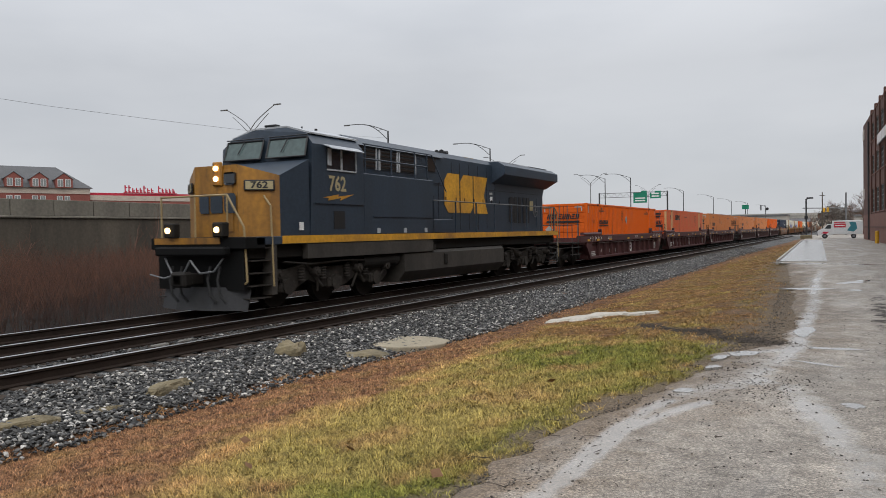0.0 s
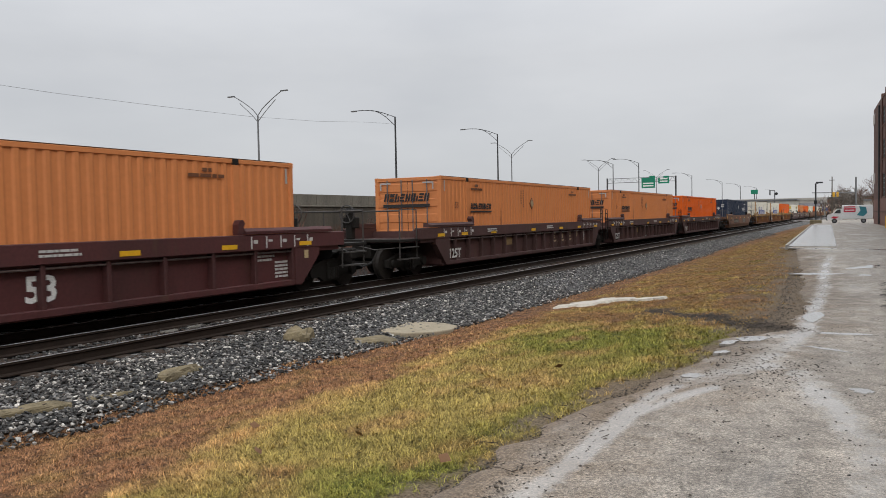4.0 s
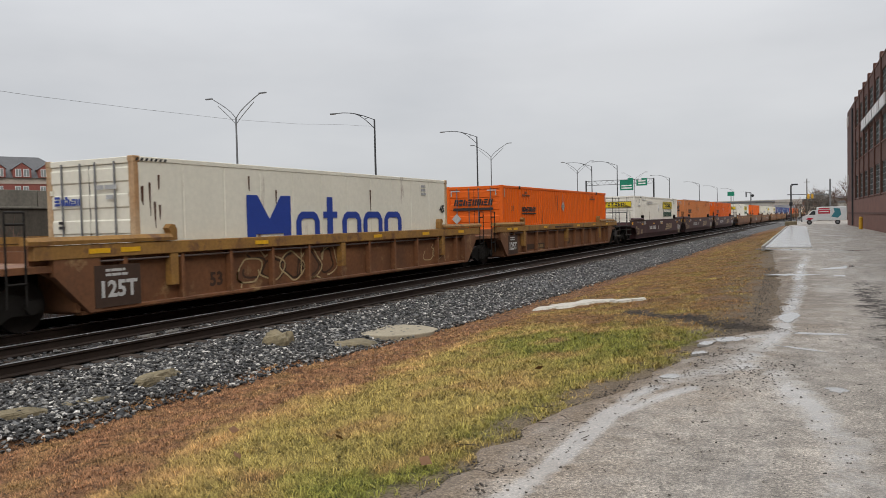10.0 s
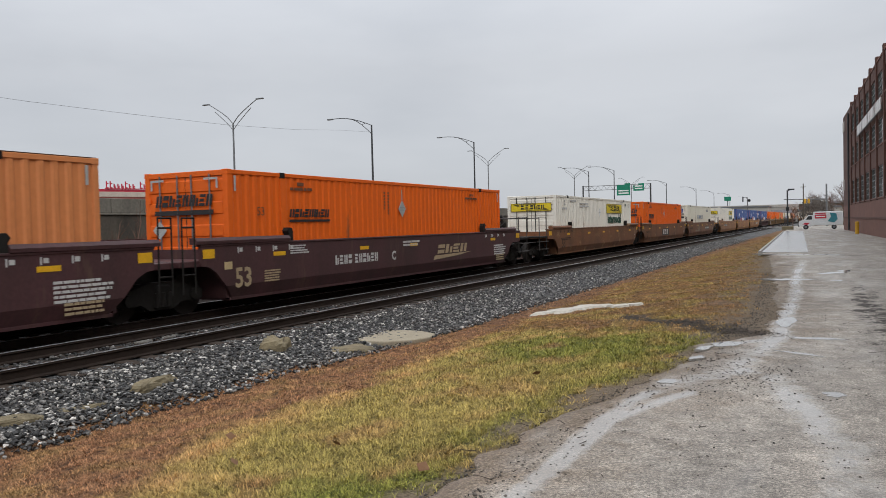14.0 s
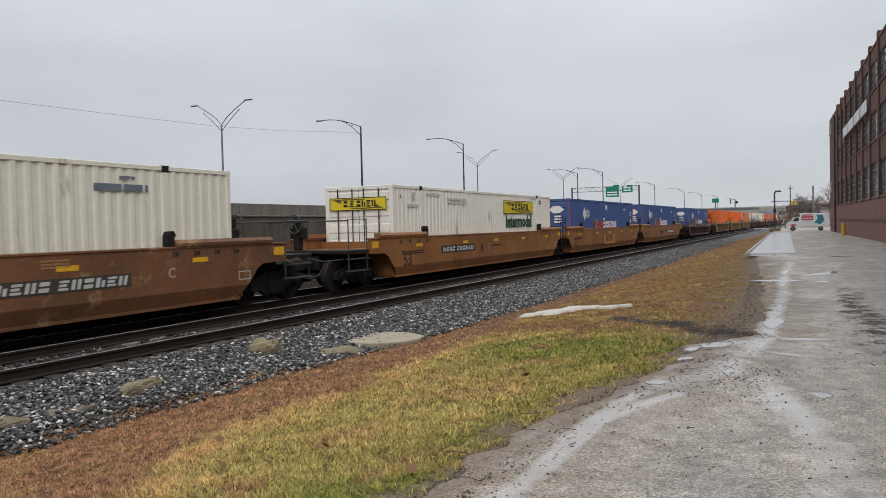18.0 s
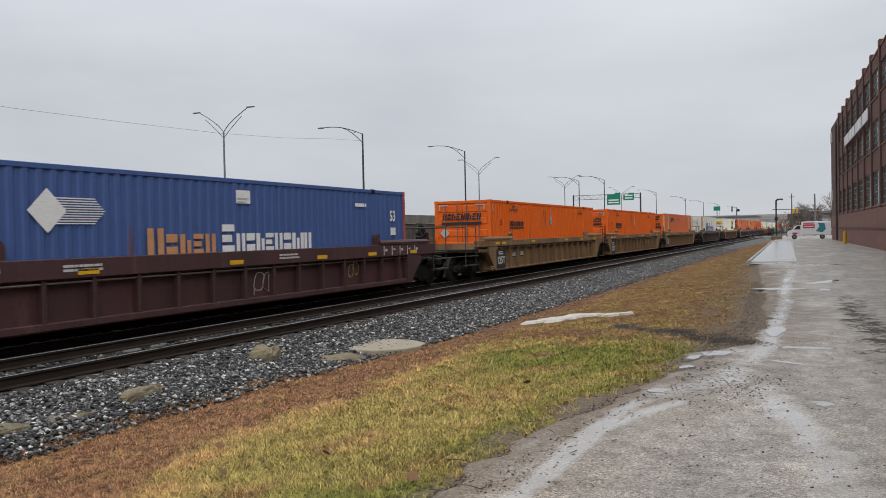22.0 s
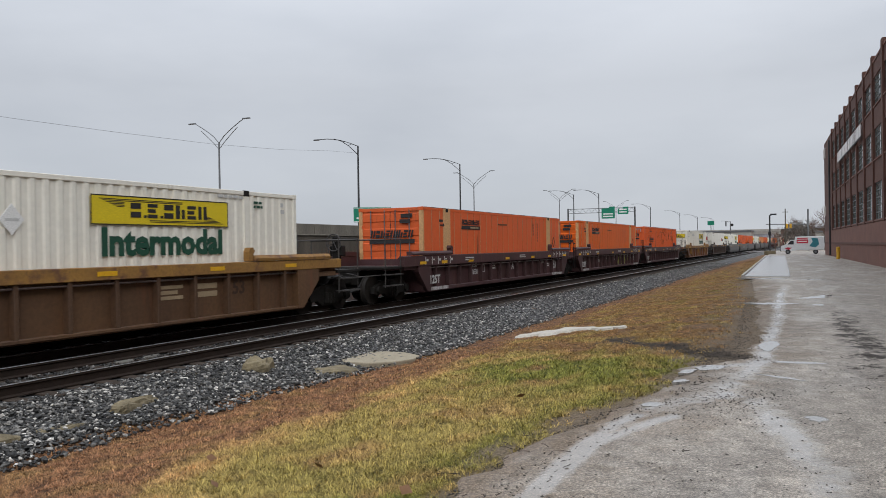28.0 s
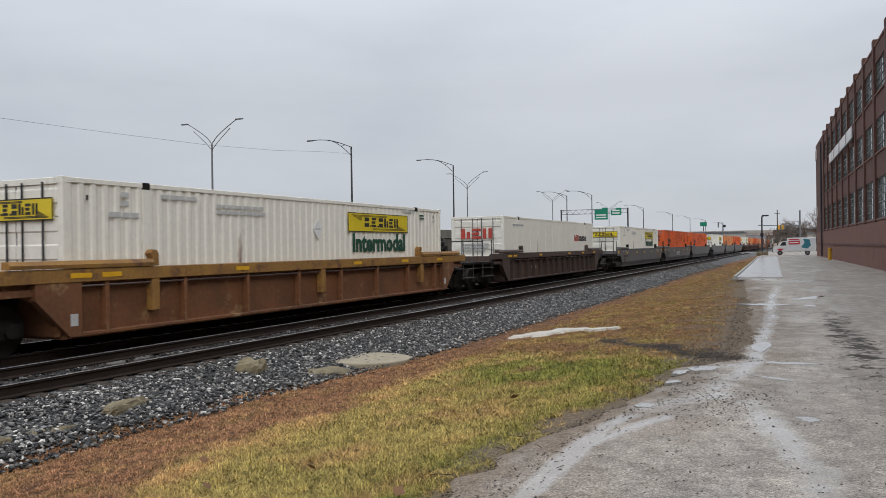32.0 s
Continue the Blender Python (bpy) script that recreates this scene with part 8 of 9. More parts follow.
# ---- ballast, ties, verge ----
def ballast_material():
    m = bpy.data.materials.new("ballast_surface")
    m.use_nodes = True
    n, l = m.node_tree.nodes, m.node_tree.links
    b = n["Principled BSDF"]
    b.inputs["Roughness"].default_value = 0.75
    b.inputs["Specular IOR Level"].default_value = 0.2
    geo = n.new("ShaderNodeNewGeometry")
    vo = n.new("ShaderNodeTexVoronoi")
    vo.inputs["Scale"].default_value = 13.0
    l.new(geo.outputs["Position"], vo.inputs["Vector"])
    ramp = n.new("ShaderNodeValToRGB")
    e = ramp.color_ramp.elements
    e[0].position, e[0].color = 0.0, (0.022, 0.022, 0.024, 1)
    e[1].position, e[1].color = 1.0, (0.27, 0.268, 0.262, 1)
    mid = e.new(0.62)
    mid.color = (0.075, 0.073, 0.070, 1)
    sep = n.new("ShaderNodeSeparateColor")
    l.new(vo.outputs["Color"], sep.inputs[0])
    l.new(sep.outputs[0], ramp.inputs["Fac"])
    # shade under the train put into the colour, fading out across the near track
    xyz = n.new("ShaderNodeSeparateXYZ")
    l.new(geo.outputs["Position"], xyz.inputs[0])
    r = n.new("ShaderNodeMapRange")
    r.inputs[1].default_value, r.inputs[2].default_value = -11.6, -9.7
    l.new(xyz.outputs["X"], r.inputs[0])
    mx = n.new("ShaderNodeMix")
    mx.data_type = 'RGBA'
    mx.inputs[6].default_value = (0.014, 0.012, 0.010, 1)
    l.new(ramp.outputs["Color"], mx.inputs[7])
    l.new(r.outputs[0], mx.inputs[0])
    l.new(mx.outputs[2], b.inputs["Base Color"])
    bp = n.new("ShaderNodeBump")
    bp.inputs["Strength"].default_value, bp.inputs["Distance"].default_value, bp.invert = 1.0, 0.05, True
    l.new(vo.outputs["Distance"], bp.inputs["Height"])
    l.new(bp.outputs["Normal"], b.inputs["Normal"])
    return m


def make_ballast():
    ys = [-25 + 0.5 * i for i in range(180)] + [65 + 6 * i for i in range(100)]
    cols = 14
    g = Mesh()
    for y in ys:
        e = ballast_edge(y)
        for c in range(cols):
            x = -17.3 + (e + 17.3) * (c / (cols - 1)) ** 0.7
            g.v.append((x, y, ground_z(x, y) + 0.03 - (0.06 if c in (0, cols - 1) else 0) + 0.015 * noise.noise((x * 2.5, y * 2.5, 9.0))))
    for j in range(len(ys) - 1):
        for i in range(cols - 1):
            k = j * cols + i
            g.f.append((k, k + 1, k + cols + 1, k + cols))
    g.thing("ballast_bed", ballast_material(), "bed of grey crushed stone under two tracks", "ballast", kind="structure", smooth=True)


make_ballast()

ICO_V = np.array([(0, 0, 1), *[(0.894 * math.cos(a), 0.894 * math.sin(a), 0.447) for a in np.arange(5) * 2 * math.pi / 5],
                  *[(0.894 * math.cos(a), 0.894 * math.sin(a), -0.447) for a in (np.arange(5) + 0.5) * 2 * math.pi / 5], (0, 0, -1)])
ICO_F = np.array([(0, 1 + i, 1 + (i + 1) % 5) for i in range(5)] + [(1 + i, 6 + i, 1 + (i + 1) % 5) for i in range(5)]
                 + [(1 + (i + 1) % 5, 6 + i, 6 + (i + 1) % 5) for i in range(5)] + [(11, 6 + (i + 1) % 5, 6 + i) for i in range(5)])


def stones(name, pts, lo, hi, material, label, seed, flat=0.7):
    """Many broken stones in one mesh."""
    rng = np.random.default_rng(seed)
    n = len(pts)
    pts = np.array(pts)
    size = (lo + (hi - lo) * rng.random((n, 1)) ** 1.6) * np.stack([rng.uniform(0.75, 1.3, n), rng.uniform(0.75, 1.3, n), rng.uniform(0.5, 0.9, n) * flat / 0.7], 1)
    v = ICO_V[None] * (1 + rng.uniform(-0.36, 0.36, (n, 12, 1))) * size[:, None]
    a, t = rng.uniform(0, 6.28, n), rng.uniform(-0.5, 0.5, n)
    ca, sa, ct, st = np.cos(a), np.sin(a), np.cos(t), np.sin(t)
    y2, z2 = v[..., 1] * ct[:, None] - v[..., 2] * st[:, None], v[..., 1] * st[:, None] + v[..., 2] * ct[:, None]
    w = np.stack([v[..., 0] * ca[:, None] - y2 * sa[:, None], v[..., 0] * sa[:, None] + y2 * ca[:, None], z2], -1) + pts[:, None]
    f = (ICO_F[None] + 12 * np.arange(n)[:, None, None]).reshape(-1, 3)
    me = bpy.data.meshes.new(name)
    me.from_pydata(w.reshape(-1, 3).tolist(), [], f.tolist())
    me.materials.append(material)
    return tagged(new(name, me), label, "gravel", kind="stuff")


def scatter_ballast():
    rnd = random.Random(7)
    pts = []
    for x0, x1, y0, y1, n in ((-9.75, -7.0, 3.4, 12, 16000), (-9.75, -6.9, 12, 22, 12500), (-9.75, -6.9, 22, 45, 9000), (-9.75, -7.3, 45, 85, 8000), (-11.42, -10.14, 3, 30, 6500), (-12.6, -11.68, 3, 30, 3500)):
        for _ in range(n):
            x, y = rnd.uniform(x0, x1), rnd.uniform(y0, y1)
            if x > -8.6:
                k = ballast_edge(y) - x
                if k < -0.25 or (k < 0.1 and rnd.random() < 0.6):
                    continue
            pts.append((x, y, ground_z(x, y) + rnd.uniform(0.02, 0.055) + (0.012 if x < -9.75 else 0)))
    stones("ballast_stones", [p for p in pts if p[0] > -9.8], 0.012, 0.037, M_STONE, "loose grey crushed ballast stones", 3)
    stones("track_stones", [p for p in pts if p[0] <= -9.8], 0.016, 0.046, M_DARKSTONE, "dark ballast stones between the rails", 4)


def scatter_gravel():
    rnd = random.Random(9)
    pts = []
    for _ in range(5000):
        y = 3.7 + 22 * rnd.random() ** 1.7
        x = grass_edge(y) + 0.1 + abs(rnd.gauss(0, 0.32))
        e = road_edge(y)
        pts.append((x, y, road_z(x, y) if x > e + 0.25 else max(ground_h(x, y), road_z(x, y) - 0.05 if x > e else -9) + 0.004))
    for _ in range(220):
        cx, cy, s = rnd.uniform(-1.2, 2.2), rnd.uniform(4.0, 15), rnd.uniform(0.05, 0.25)
        for _ in range(rnd.randint(2, 10)):
            x, y = rnd.gauss(cx, s), rnd.gauss(cy, s * 1.5)
            pts.append((x, y, road_z(x, y) + 0.001))
    for _ in range(500):
        x, y = rnd.gauss(-0.75, 0.28), rnd.gauss(8.3, 0.6)
        pts.append((x, y, road_z(x, y) + 0.001))
    for _ in range(1100):
        y = 11.6 + 14 * rnd.random() ** 1.4
        x = grass_edge(y) + rnd.gauss(-0.25, 0.45)
        pts.append((x, y, max(ground_h(x, y) + 0.003, road_z(x, y) if x > road_edge(y) + 0.25 else -9)))
    for _ in range(900):
        y = rnd.uniform(11.3, 13.2)
        x = -1.45 - 0.85 * (y - 12.3) + rnd.gauss(0, 0.22)
        pts.append((x, y, max(ground_h(x, y) + 0.006, road_z(x, y) if x > road_edge(y) + 0.2 else -9)))
    stones("road_gravel", pts, 0.0022, 0.011, mat("dark_grit", (0.085, 0.072, 0.060), 0.8, scale=4, island=0.7), "dark grit strewn over the lane", 5)
    tw = Mesh()
    for i in range(70):
        y = 3.9 + 9 * rnd.random() ** 1.3
        x = grass_edge(y) + abs(rnd.gauss(0.0, 0.4)) if i < 52 else rnd.uniform(-1.4, 1.8)
        z = max(road_z(x, y), ground_h(x, y)) + 0.008
        a, ln = rnd.uniform(0, 6.28), rnd.uniform(0.03, 0.11)
        p = Vector((x, y, z))
        q = p + Vector((math.cos(a) * ln, math.sin(a) * ln, rnd.uniform(0, 0.012)))
        tw.tube(p, q, 0.0035, 5, 0.002)
        if rnd.random() < 0.5:
            tw.tube(q, q + Vector((math.cos(a + 0.7) * ln * 0.6, math.sin(a + 0.7) * ln * 0.6, 0.004)), 0.0025, 4, 0.0012)
    tw.thing("fallen_twigs", mat("wet_twig", (0.05, 0.034, 0.024), 0.7, scale=20), "small dark wet twigs on the muddy road edge", "twigs", kind="stuff")


scatter_gravel()
scatter_ballast()


def make_grass():
    """Matted winter turf in thin bent blades."""
    rng = np.random.default_rng(11)
    vs, ts = [], []
    tufts = []
    for y0, y1, n, hs, ws in ((3.6, 6.5, 26000, 1.0, 1.0), (6.5, 10, 24000, 1.0, 1.25), (10, 16, 24000, 1.0, 1.6), (16, 27, 22000, 0.95, 2.2), (27, 50, 15000, 0.9, 3.6), (50, 100, 6000, 0.9, 8.0)):
        y = rng.uniform(y0, y1, n)
        grid = np.linspace(y0, y1, 200)
        lo = np.interp(y, grid, [ballast_edge(v) for v in grid])
        hi = np.interp(y, grid, [grass_edge(v) for v in grid])
        x = lo - 0.12 + (hi - lo + 0.6) * rng.random(n)
        t = turf_at(x, y)
        k = rng.random(n) > np.clip(t[:, 3] * 1.03, 0, 0.985)
        k &= rng.random(n) > 0.35 * t[:, 2] + 0.2 * t[:, 1]
        x, y, t = x[k], y[k], t[k]
        # each tuft: a handful of blades of one tone that lean much the same way
        clump = np.array([noise.noise((a * 11, b * 9, 3.0)) + 0.5 * noise.noise((a * 27, b * 22, 4.0)) for a, b in zip(x, y)])
        tone, lean, wide = np.clip(0.27 + 0.46 * rng.random(len(x)) + 1.0 * clump, 0, 1), rng.uniform(0, 6.283, len(x)), 0.016 * ws ** 0.7
        x, y, t, tone, lean, clump = (np.repeat(a, 5, axis=0) for a in (x, y, t, tone, lean, clump))
        n = len(x)
        x, y = x + rng.normal(0, wide, n), y + rng.normal(0, wide, n)
        z = np.array([ground_h(a, b) for a, b in zip(x, y)]) - 0.005
        short = 1 - 0.3 * t[:, 1] - 0.35 * t[:, 2] + 0.12 * t[:, 0]
        h = rng.uniform(0.026, 0.075, n) * hs * short * np.clip(1.05 + 0.9 * clump, 0.45, 1.6)
        w = rng.uniform(0.0013, 0.0026, n) * ws
        a, b = lean + rng.normal(0, 0.9, n), rng.uniform(0.6, 1.55, n)
        dx, dy = np.cos(a), np.sin(a)
        r1, r2 = h * 0.55 * np.sin(b * 0.6), h * np.sin(b)
        z1, z2 = h * 0.5 * np.cos(b * 0.6), h * (0.12 + 0.8 * np.cos(b))
        px, py = -dy * w, dx * w
        p = np.stack([np.stack([x - px, y - py, z], 1), np.stack([x + px, y + py, z], 1),
                      np.stack([x + dx * r1 + px, y + dy * r1 + py, z + z1], 1), np.stack([x + dx * r1 - px, y + dy * r1 - py, z + z1], 1),
                      np.stack([x + dx * r2, y + dy * r2, z + z2], 1)], 1)
        vs.append(p.reshape(-1, 3))
        ts.append(np.repeat(t, 5, axis=0))
        tufts.append(np.repeat(tone, 5))
    v, t = np.concatenate(vs), np.concatenate(ts)
    n = len(v) // 5
    me = bpy.data.meshes.new("grass")
    me.vertices.add(len(v))
    me.vertices.foreach_set("co", v.astype(np.float32).ravel())
    loops = (np.array([0, 1, 2, 3, 3, 2, 4])[None] + 5 * np.arange(n)[:, None]).ravel()
    me.loops.add(7 * n)
    me.loops.foreach_set("vertex_index", loops.astype(np.int32))
    me.polygons.add(2 * n)
    me.polygons.foreach_set("loop_start", (np.array([0, 4])[None] + 7 * np.arange(n)[:, None]).ravel().astype(np.int32))
    me.update(calc_edges=True)
    put_turf(me, t)
    me.attributes.new("tuft", 'FLOAT', 'POINT').data.foreach_set("value", np.concatenate(tufts).astype(np.float32))
    me.materials.append(M_BLADE)
    tagged(new("grass", me), "matted straw and green winter grass on the verge", "grass", kind="stuff")


make_grass()

# concrete pieces lying in the ballast
M_MOSSY = mat("mossy_concrete", (0.24, 0.195, 0.115), 0.9, color2=(0.11, 0.09, 0.055), scale=4, amount=0.9, fine=30, bump=0.6)


def slab(name, outline, z0, z1, label, material=None):
    m = Mesh().prism(outline, "z", z0, z1)
    ob = m.thing(name, material or M_MOSSY, label, "concrete slab")
    bv = ob.modifiers.new("worn_edges", 'BEVEL')
    bv.width, bv.segments = 0.025, 2
    return ob


oct_slab = slab("concrete_slab", blob(-7.78, 13.2, 0.80, 0.80, 0, 2.0, n=10, rag=0.08), -0.52, -0.34, "round pale concrete slab with dark pits by the ballast", mat("pale_slab", (0.36, 0.31, 0.22), 0.9, scale=3, fine=30, bump=0.5))
pit = Mesh().tube((0, 0, 0), (0, 0, 0.006), 0.03, 8).data("pit", M_BLACK)
for i in range(13):
    a = i * 2.4
    r = 0.12 + 0.045 * i
    part("pit", pit, None, oct_slab, at=(-7.78 + r * math.cos(a), 13.2 + r * math.sin(a), -0.343))


def rubble(name, cx, cy, rx, ry, z0, h, turn, seed, label):
    """A broken block with a rough crumbling skin."""
    m = Mesh()
    rings, seg = 7, 22
    for j in range(rings + 1):
        e = 1.5708 * j / rings
        for i in range(seg):
            a = 6.2832 * i / seg
            q = lambda v: math.copysign(abs(v) ** 0.45, v)
            d = Vector((q(math.cos(a)) * max(0.0, math.cos(e)) ** 0.35, q(math.sin(a)) * max(0.0, math.cos(e)) ** 0.35, math.sin(e) ** 0.6))
            k = 1 + 0.20 * noise.noise((d.x * 1.7 + seed, d.y * 1.7, d.z * 1.7)) + 0.09 * noise.noise((d.x * 6 + seed, d.y * 6, d.z * 6))
            m.v.append((d.x * rx * k, d.y * ry * k, d.z * h * k))
    for j in range(rings):
        for i in range(seg):
            m.f.append((j * seg + i, j * seg + (i + 1) % seg, (j + 1) * seg + (i + 1) % seg, (j + 1) * seg + i))
    ob = m.thing(name, M_MOSSY, label, "concrete slab")
    ob.matrix_basis = pose(cx, cy, z0, 0, 0, turn)
    return ob


rubble("concrete_chunk", -8.75, 10.75, 0.25, 0.27, -0.46, 0.36, 20, 5.0, "mossy broken concrete block in the ballast")
rubble("concrete_chunk", -7.9, 11.8, 0.46, 0.30, -0.48, 0.13, 55, 8.0, "flat broken concrete piece beside the slab")
rubble("concrete_curb_piece", -8.45, 7.75, 0.13, 0.44, -0.47, 0.25, 12, 1.0, "mossy broken kerb length lying in ballast")
rubble("concrete_curb_piece", -8.45, 5.5, 0.14, 0.46, -0.47, 0.20, -13, 2.0, "mossy broken kerb length lying in ballast")
rubble("concrete_curb_piece", -8.35, 6.5, 0.14, 0.36, -0.47, 0.15, -3, 3.0, "dark mossy kerb fragment lying in ballast")
for x, y in ((-11.5, 10.1), (-11.55, 10.8)):
    slab("flat_rock", blob(x + 0.25, y, 0.10, 0.22, 0, x * y, n=9, rag=0.3), -0.25, -0.16, "flat pale rock against the rail", mat("grey_rock", (0.16, 0.15, 0.13), 0.85, scale=6, fine=40, bump=0.5))
for i, (x, y) in enumerate(((-2.53, 4.63), (-5.09, 5.55), (-4.28, 4.7), (-3.66, 5.25), (-3.0, 8.3))):
    lf = Mesh().quad((-0.05, 0, 0.02), (0, -0.035, 0.0), (0.06, 0, 0.03), (0.0, 0.04, 0.045)).thing("fallen_leaf", mat("brown_leaf", (0.20, 0.10, 0.045), 0.8, scale=20), "curled brown leaf lying on the grass", "leaf", "fallen leaves")
    lf.matrix_basis = pose(x, y, ground_z(x, y) + 0.05, 10, 20, 50 * i)

# ---- water ----
M_PALEPATCH = mat("bleached_concrete", (0.56, 0.52, 0.45), 0.8, color2=(0.40, 0.35, 0.28), scale=1.5, fine=20, bump=0.2)


def draped(name, outline, lift, material, label, category):
    """A thin patch that lies on the ground."""
    c = np.mean(np.array(outline), axis=0)
    m = Mesh()
    n = len(outline)
    for j in range(7):
        k = 1 - j / 6.2
        for x, y in outline:
            px, py = c[0] + (x - c[0]) * k, c[1] + (y - c[1]) * k
            m.v.append((px, py, ground_h(px, py) + (lift if j else -0.02)))
    for j in range(6):
        m.f += [(j * n + i, j * n + (i + 1) % n, (j + 1) * n + (i + 1) % n, (j + 1) * n + i) for i in range(n)]
    m.f.append(tuple(6 * n + i for i in range(n)))
    return m.thing(name, material, label, category)


for k, (x, y, a, b, turn) in enumerate(((-5.5, 17.5, 0.86, 0.62, 12), (-4.15, 17.3, 0.42, 0.17, -8))):
    draped("pale_slab", blob(x, y, a, b, turn, 3.0 + k, rag=0.7, n=60), 0.05, M_PALEPATCH, "bleached flat concrete patch in the grass", "concrete slab")
for px, py, pa, pb, pt, ps in ((-0.95, 21.9, 0.55, 0.30, 3, 6.0), (0.02, 24.6, 0.24, 0.62, -28, 7.0), (0.1, 21.7, 0.13, 0.2, 0, 8.0), (0.35, 25.6, 0.16, 0.3, 0, 21.0),
                               (-1.42, 9.36, 0.07, 0.12, -20, 9.0), (-1.43, 10.08, 0.09, 0.17, -10, 10.0), (-1.2, 10.5, 0.16, 0.24, -35, 11.0), (0.02, 7.75, 0.09, 0.10, 0, 12.0),
                               (-0.35, 10.0, 0.27, 0.045, -30, 16.0), (-1.47, 7.86, 0.09, 0.12, 0, 17.0), (-0.62, 13.0, 0.12, 0.55, 0, 18.0), (-0.2, 11.3, 0.3, 0.10, 8, 19.0)):
    puddle(px, py, pa, pb, pt, ps, road_z(px, py) + 0.004, 0.6)
puddle(-0.85, 36.6, 0.26, 2.4, 66, 8.0, road_z(-0.85, 36.6) + 0.003, 0.3)

# ---- kerb and concrete apron ----
KERB = base("kerb", -2.93, 39.0, 0.0, "low concrete kerb between verge and lane", "kerb", kind="structure", turn=1.855)
kp = Mesh().box(-0.13, 0.0, 0.01, 2.95, 0.05, 0.29, 0.02).data("kerb_stone", M_CONCRETE)
for i in range(20):
    part("kerb_stone", kp, None, KERB, at=(0, 2.96 * i, 0))
APRON = base("concrete_apron", -2.93, 39.0, 0.0, "pale wet concrete strip beside the kerb", "pavement", kind="structure", turn=1.855)
M_WETCONC = mat("wet_concrete", (0.36, 0.35, 0.33), 0.22, color2=(0.25, 0.24, 0.225), scale=0.7, amount=0.9, fine=20, bump=0.1)
ap = Mesh().box(0.004, 2.0, 0.01, 3.95, 0.15, 0.222, 0.006).data("concrete_panel", M_WETCONC)
for i in range(15):
    part("concrete_panel", ap, None, APRON, at=(0, 3.96 * i, 0))

# ---- yellow bollard, signal poles, crossing ----
bo = base("bollard", 2.08, 78.0, 0.2, "yellow steel bollard at the factory wall", "bollard")
part("post", Mesh().tube((0, 0, 0), (0, 0, 1.05), 0.16, 14).tube((0, 0, 1.05), (0, 0, 1.12), 0.16, 14, 0.08), M_YELLOW, bo)
po = base("signal_pole", -5.12, 112, 0.1, "dark pole with a lamp beside the crossing", "pole")
part("pole", Mesh().tube((0, 0, 0), (0, 0, 5.3), 0.10, 8), M_DARKSTEEL, po)
part("lamp_head", Mesh().box(0.05, 0.85, -0.15, 0.15, 5.3, 5.5, 0.04).tube((0, 0, 5.2), (0.4, 0, 5.4), 0.05), M_DARKSTEEL, po)
part("crossing_lamp", Mesh().box(-0.2, 0.2, -0.2, -0.05, 2.6, 3.1, 0.04), M_BLACK, po)
part("base_block", Mesh().box(-0.7, 0.7, -0.5, 0.5, 0.0, 0.55, 0.06), M_MOSSY, po)
ta = base("traffic_signal", -0.65, 150, 0.1, "mast-arm traffic signal with yellow heads", "traffic signal")
part("pole", Mesh().tube((0, 0, 0), (0, 0, 7.4), 0.14, 8), M_STEEL, ta)
part("arm", Mesh().tube((0, 0, 4.75), (-6.8, 0, 4.9), 0.08, 8), M_STEEL, ta)
for x in (-3.4, -2.8):
    part("signal_head", Mesh().box(x - 0.17, x + 0.17, -0.25, 0.05, 4.1, 4.9, 0.03), M_YELLOW, ta)
ut = base("utility_pole", -4.3, 150, 0.1, "tall bare wooden utility pole", "utility pole")
part("pole", Mesh().tube((0, 0, 0), (0, 0, 7.6), 0.12, 8, 0.08), M_OLDCONC, ut)
part("crossarm", Mesh().box(-0.45, 0.45, -0.05, 0.05, 6.95, 7.05), M_OLDCONC, ut)
rs = base("railway_signal", -17.1, 190, -0.6, "railway signal mast with a round black target", "railway signal")
part("mast", Mesh().tube((0, 0, 0), (0, 0, 6.6), 0.09, 8), M_STEEL, rs)
part("target", Mesh().tube((0.4, -0.05, 6.5), (0.4, 0.05, 6.5), 0.32, 18).box(-0.1, 0.5, 0.05, 0.12, 6.4, 6.5), M_BLACK, rs)
part("upper_bracket", Mesh().box(-1.0, 0.1, -0.05, 0.05, 7.2, 7.3).tube((0, 0, 6.6), (0, 0, 7.3), 0.06).box(-1.1, -0.8, -0.1, 0.1, 6.2, 7.4), M_STEEL, rs)
Mesh().box(-17.2, -4.0, 166, 171, -0.4, -0.012, 0.01).thing("level_crossing", M_WETCONC, "pale wet concrete level crossing over the tracks", "level crossing", kind="structure")


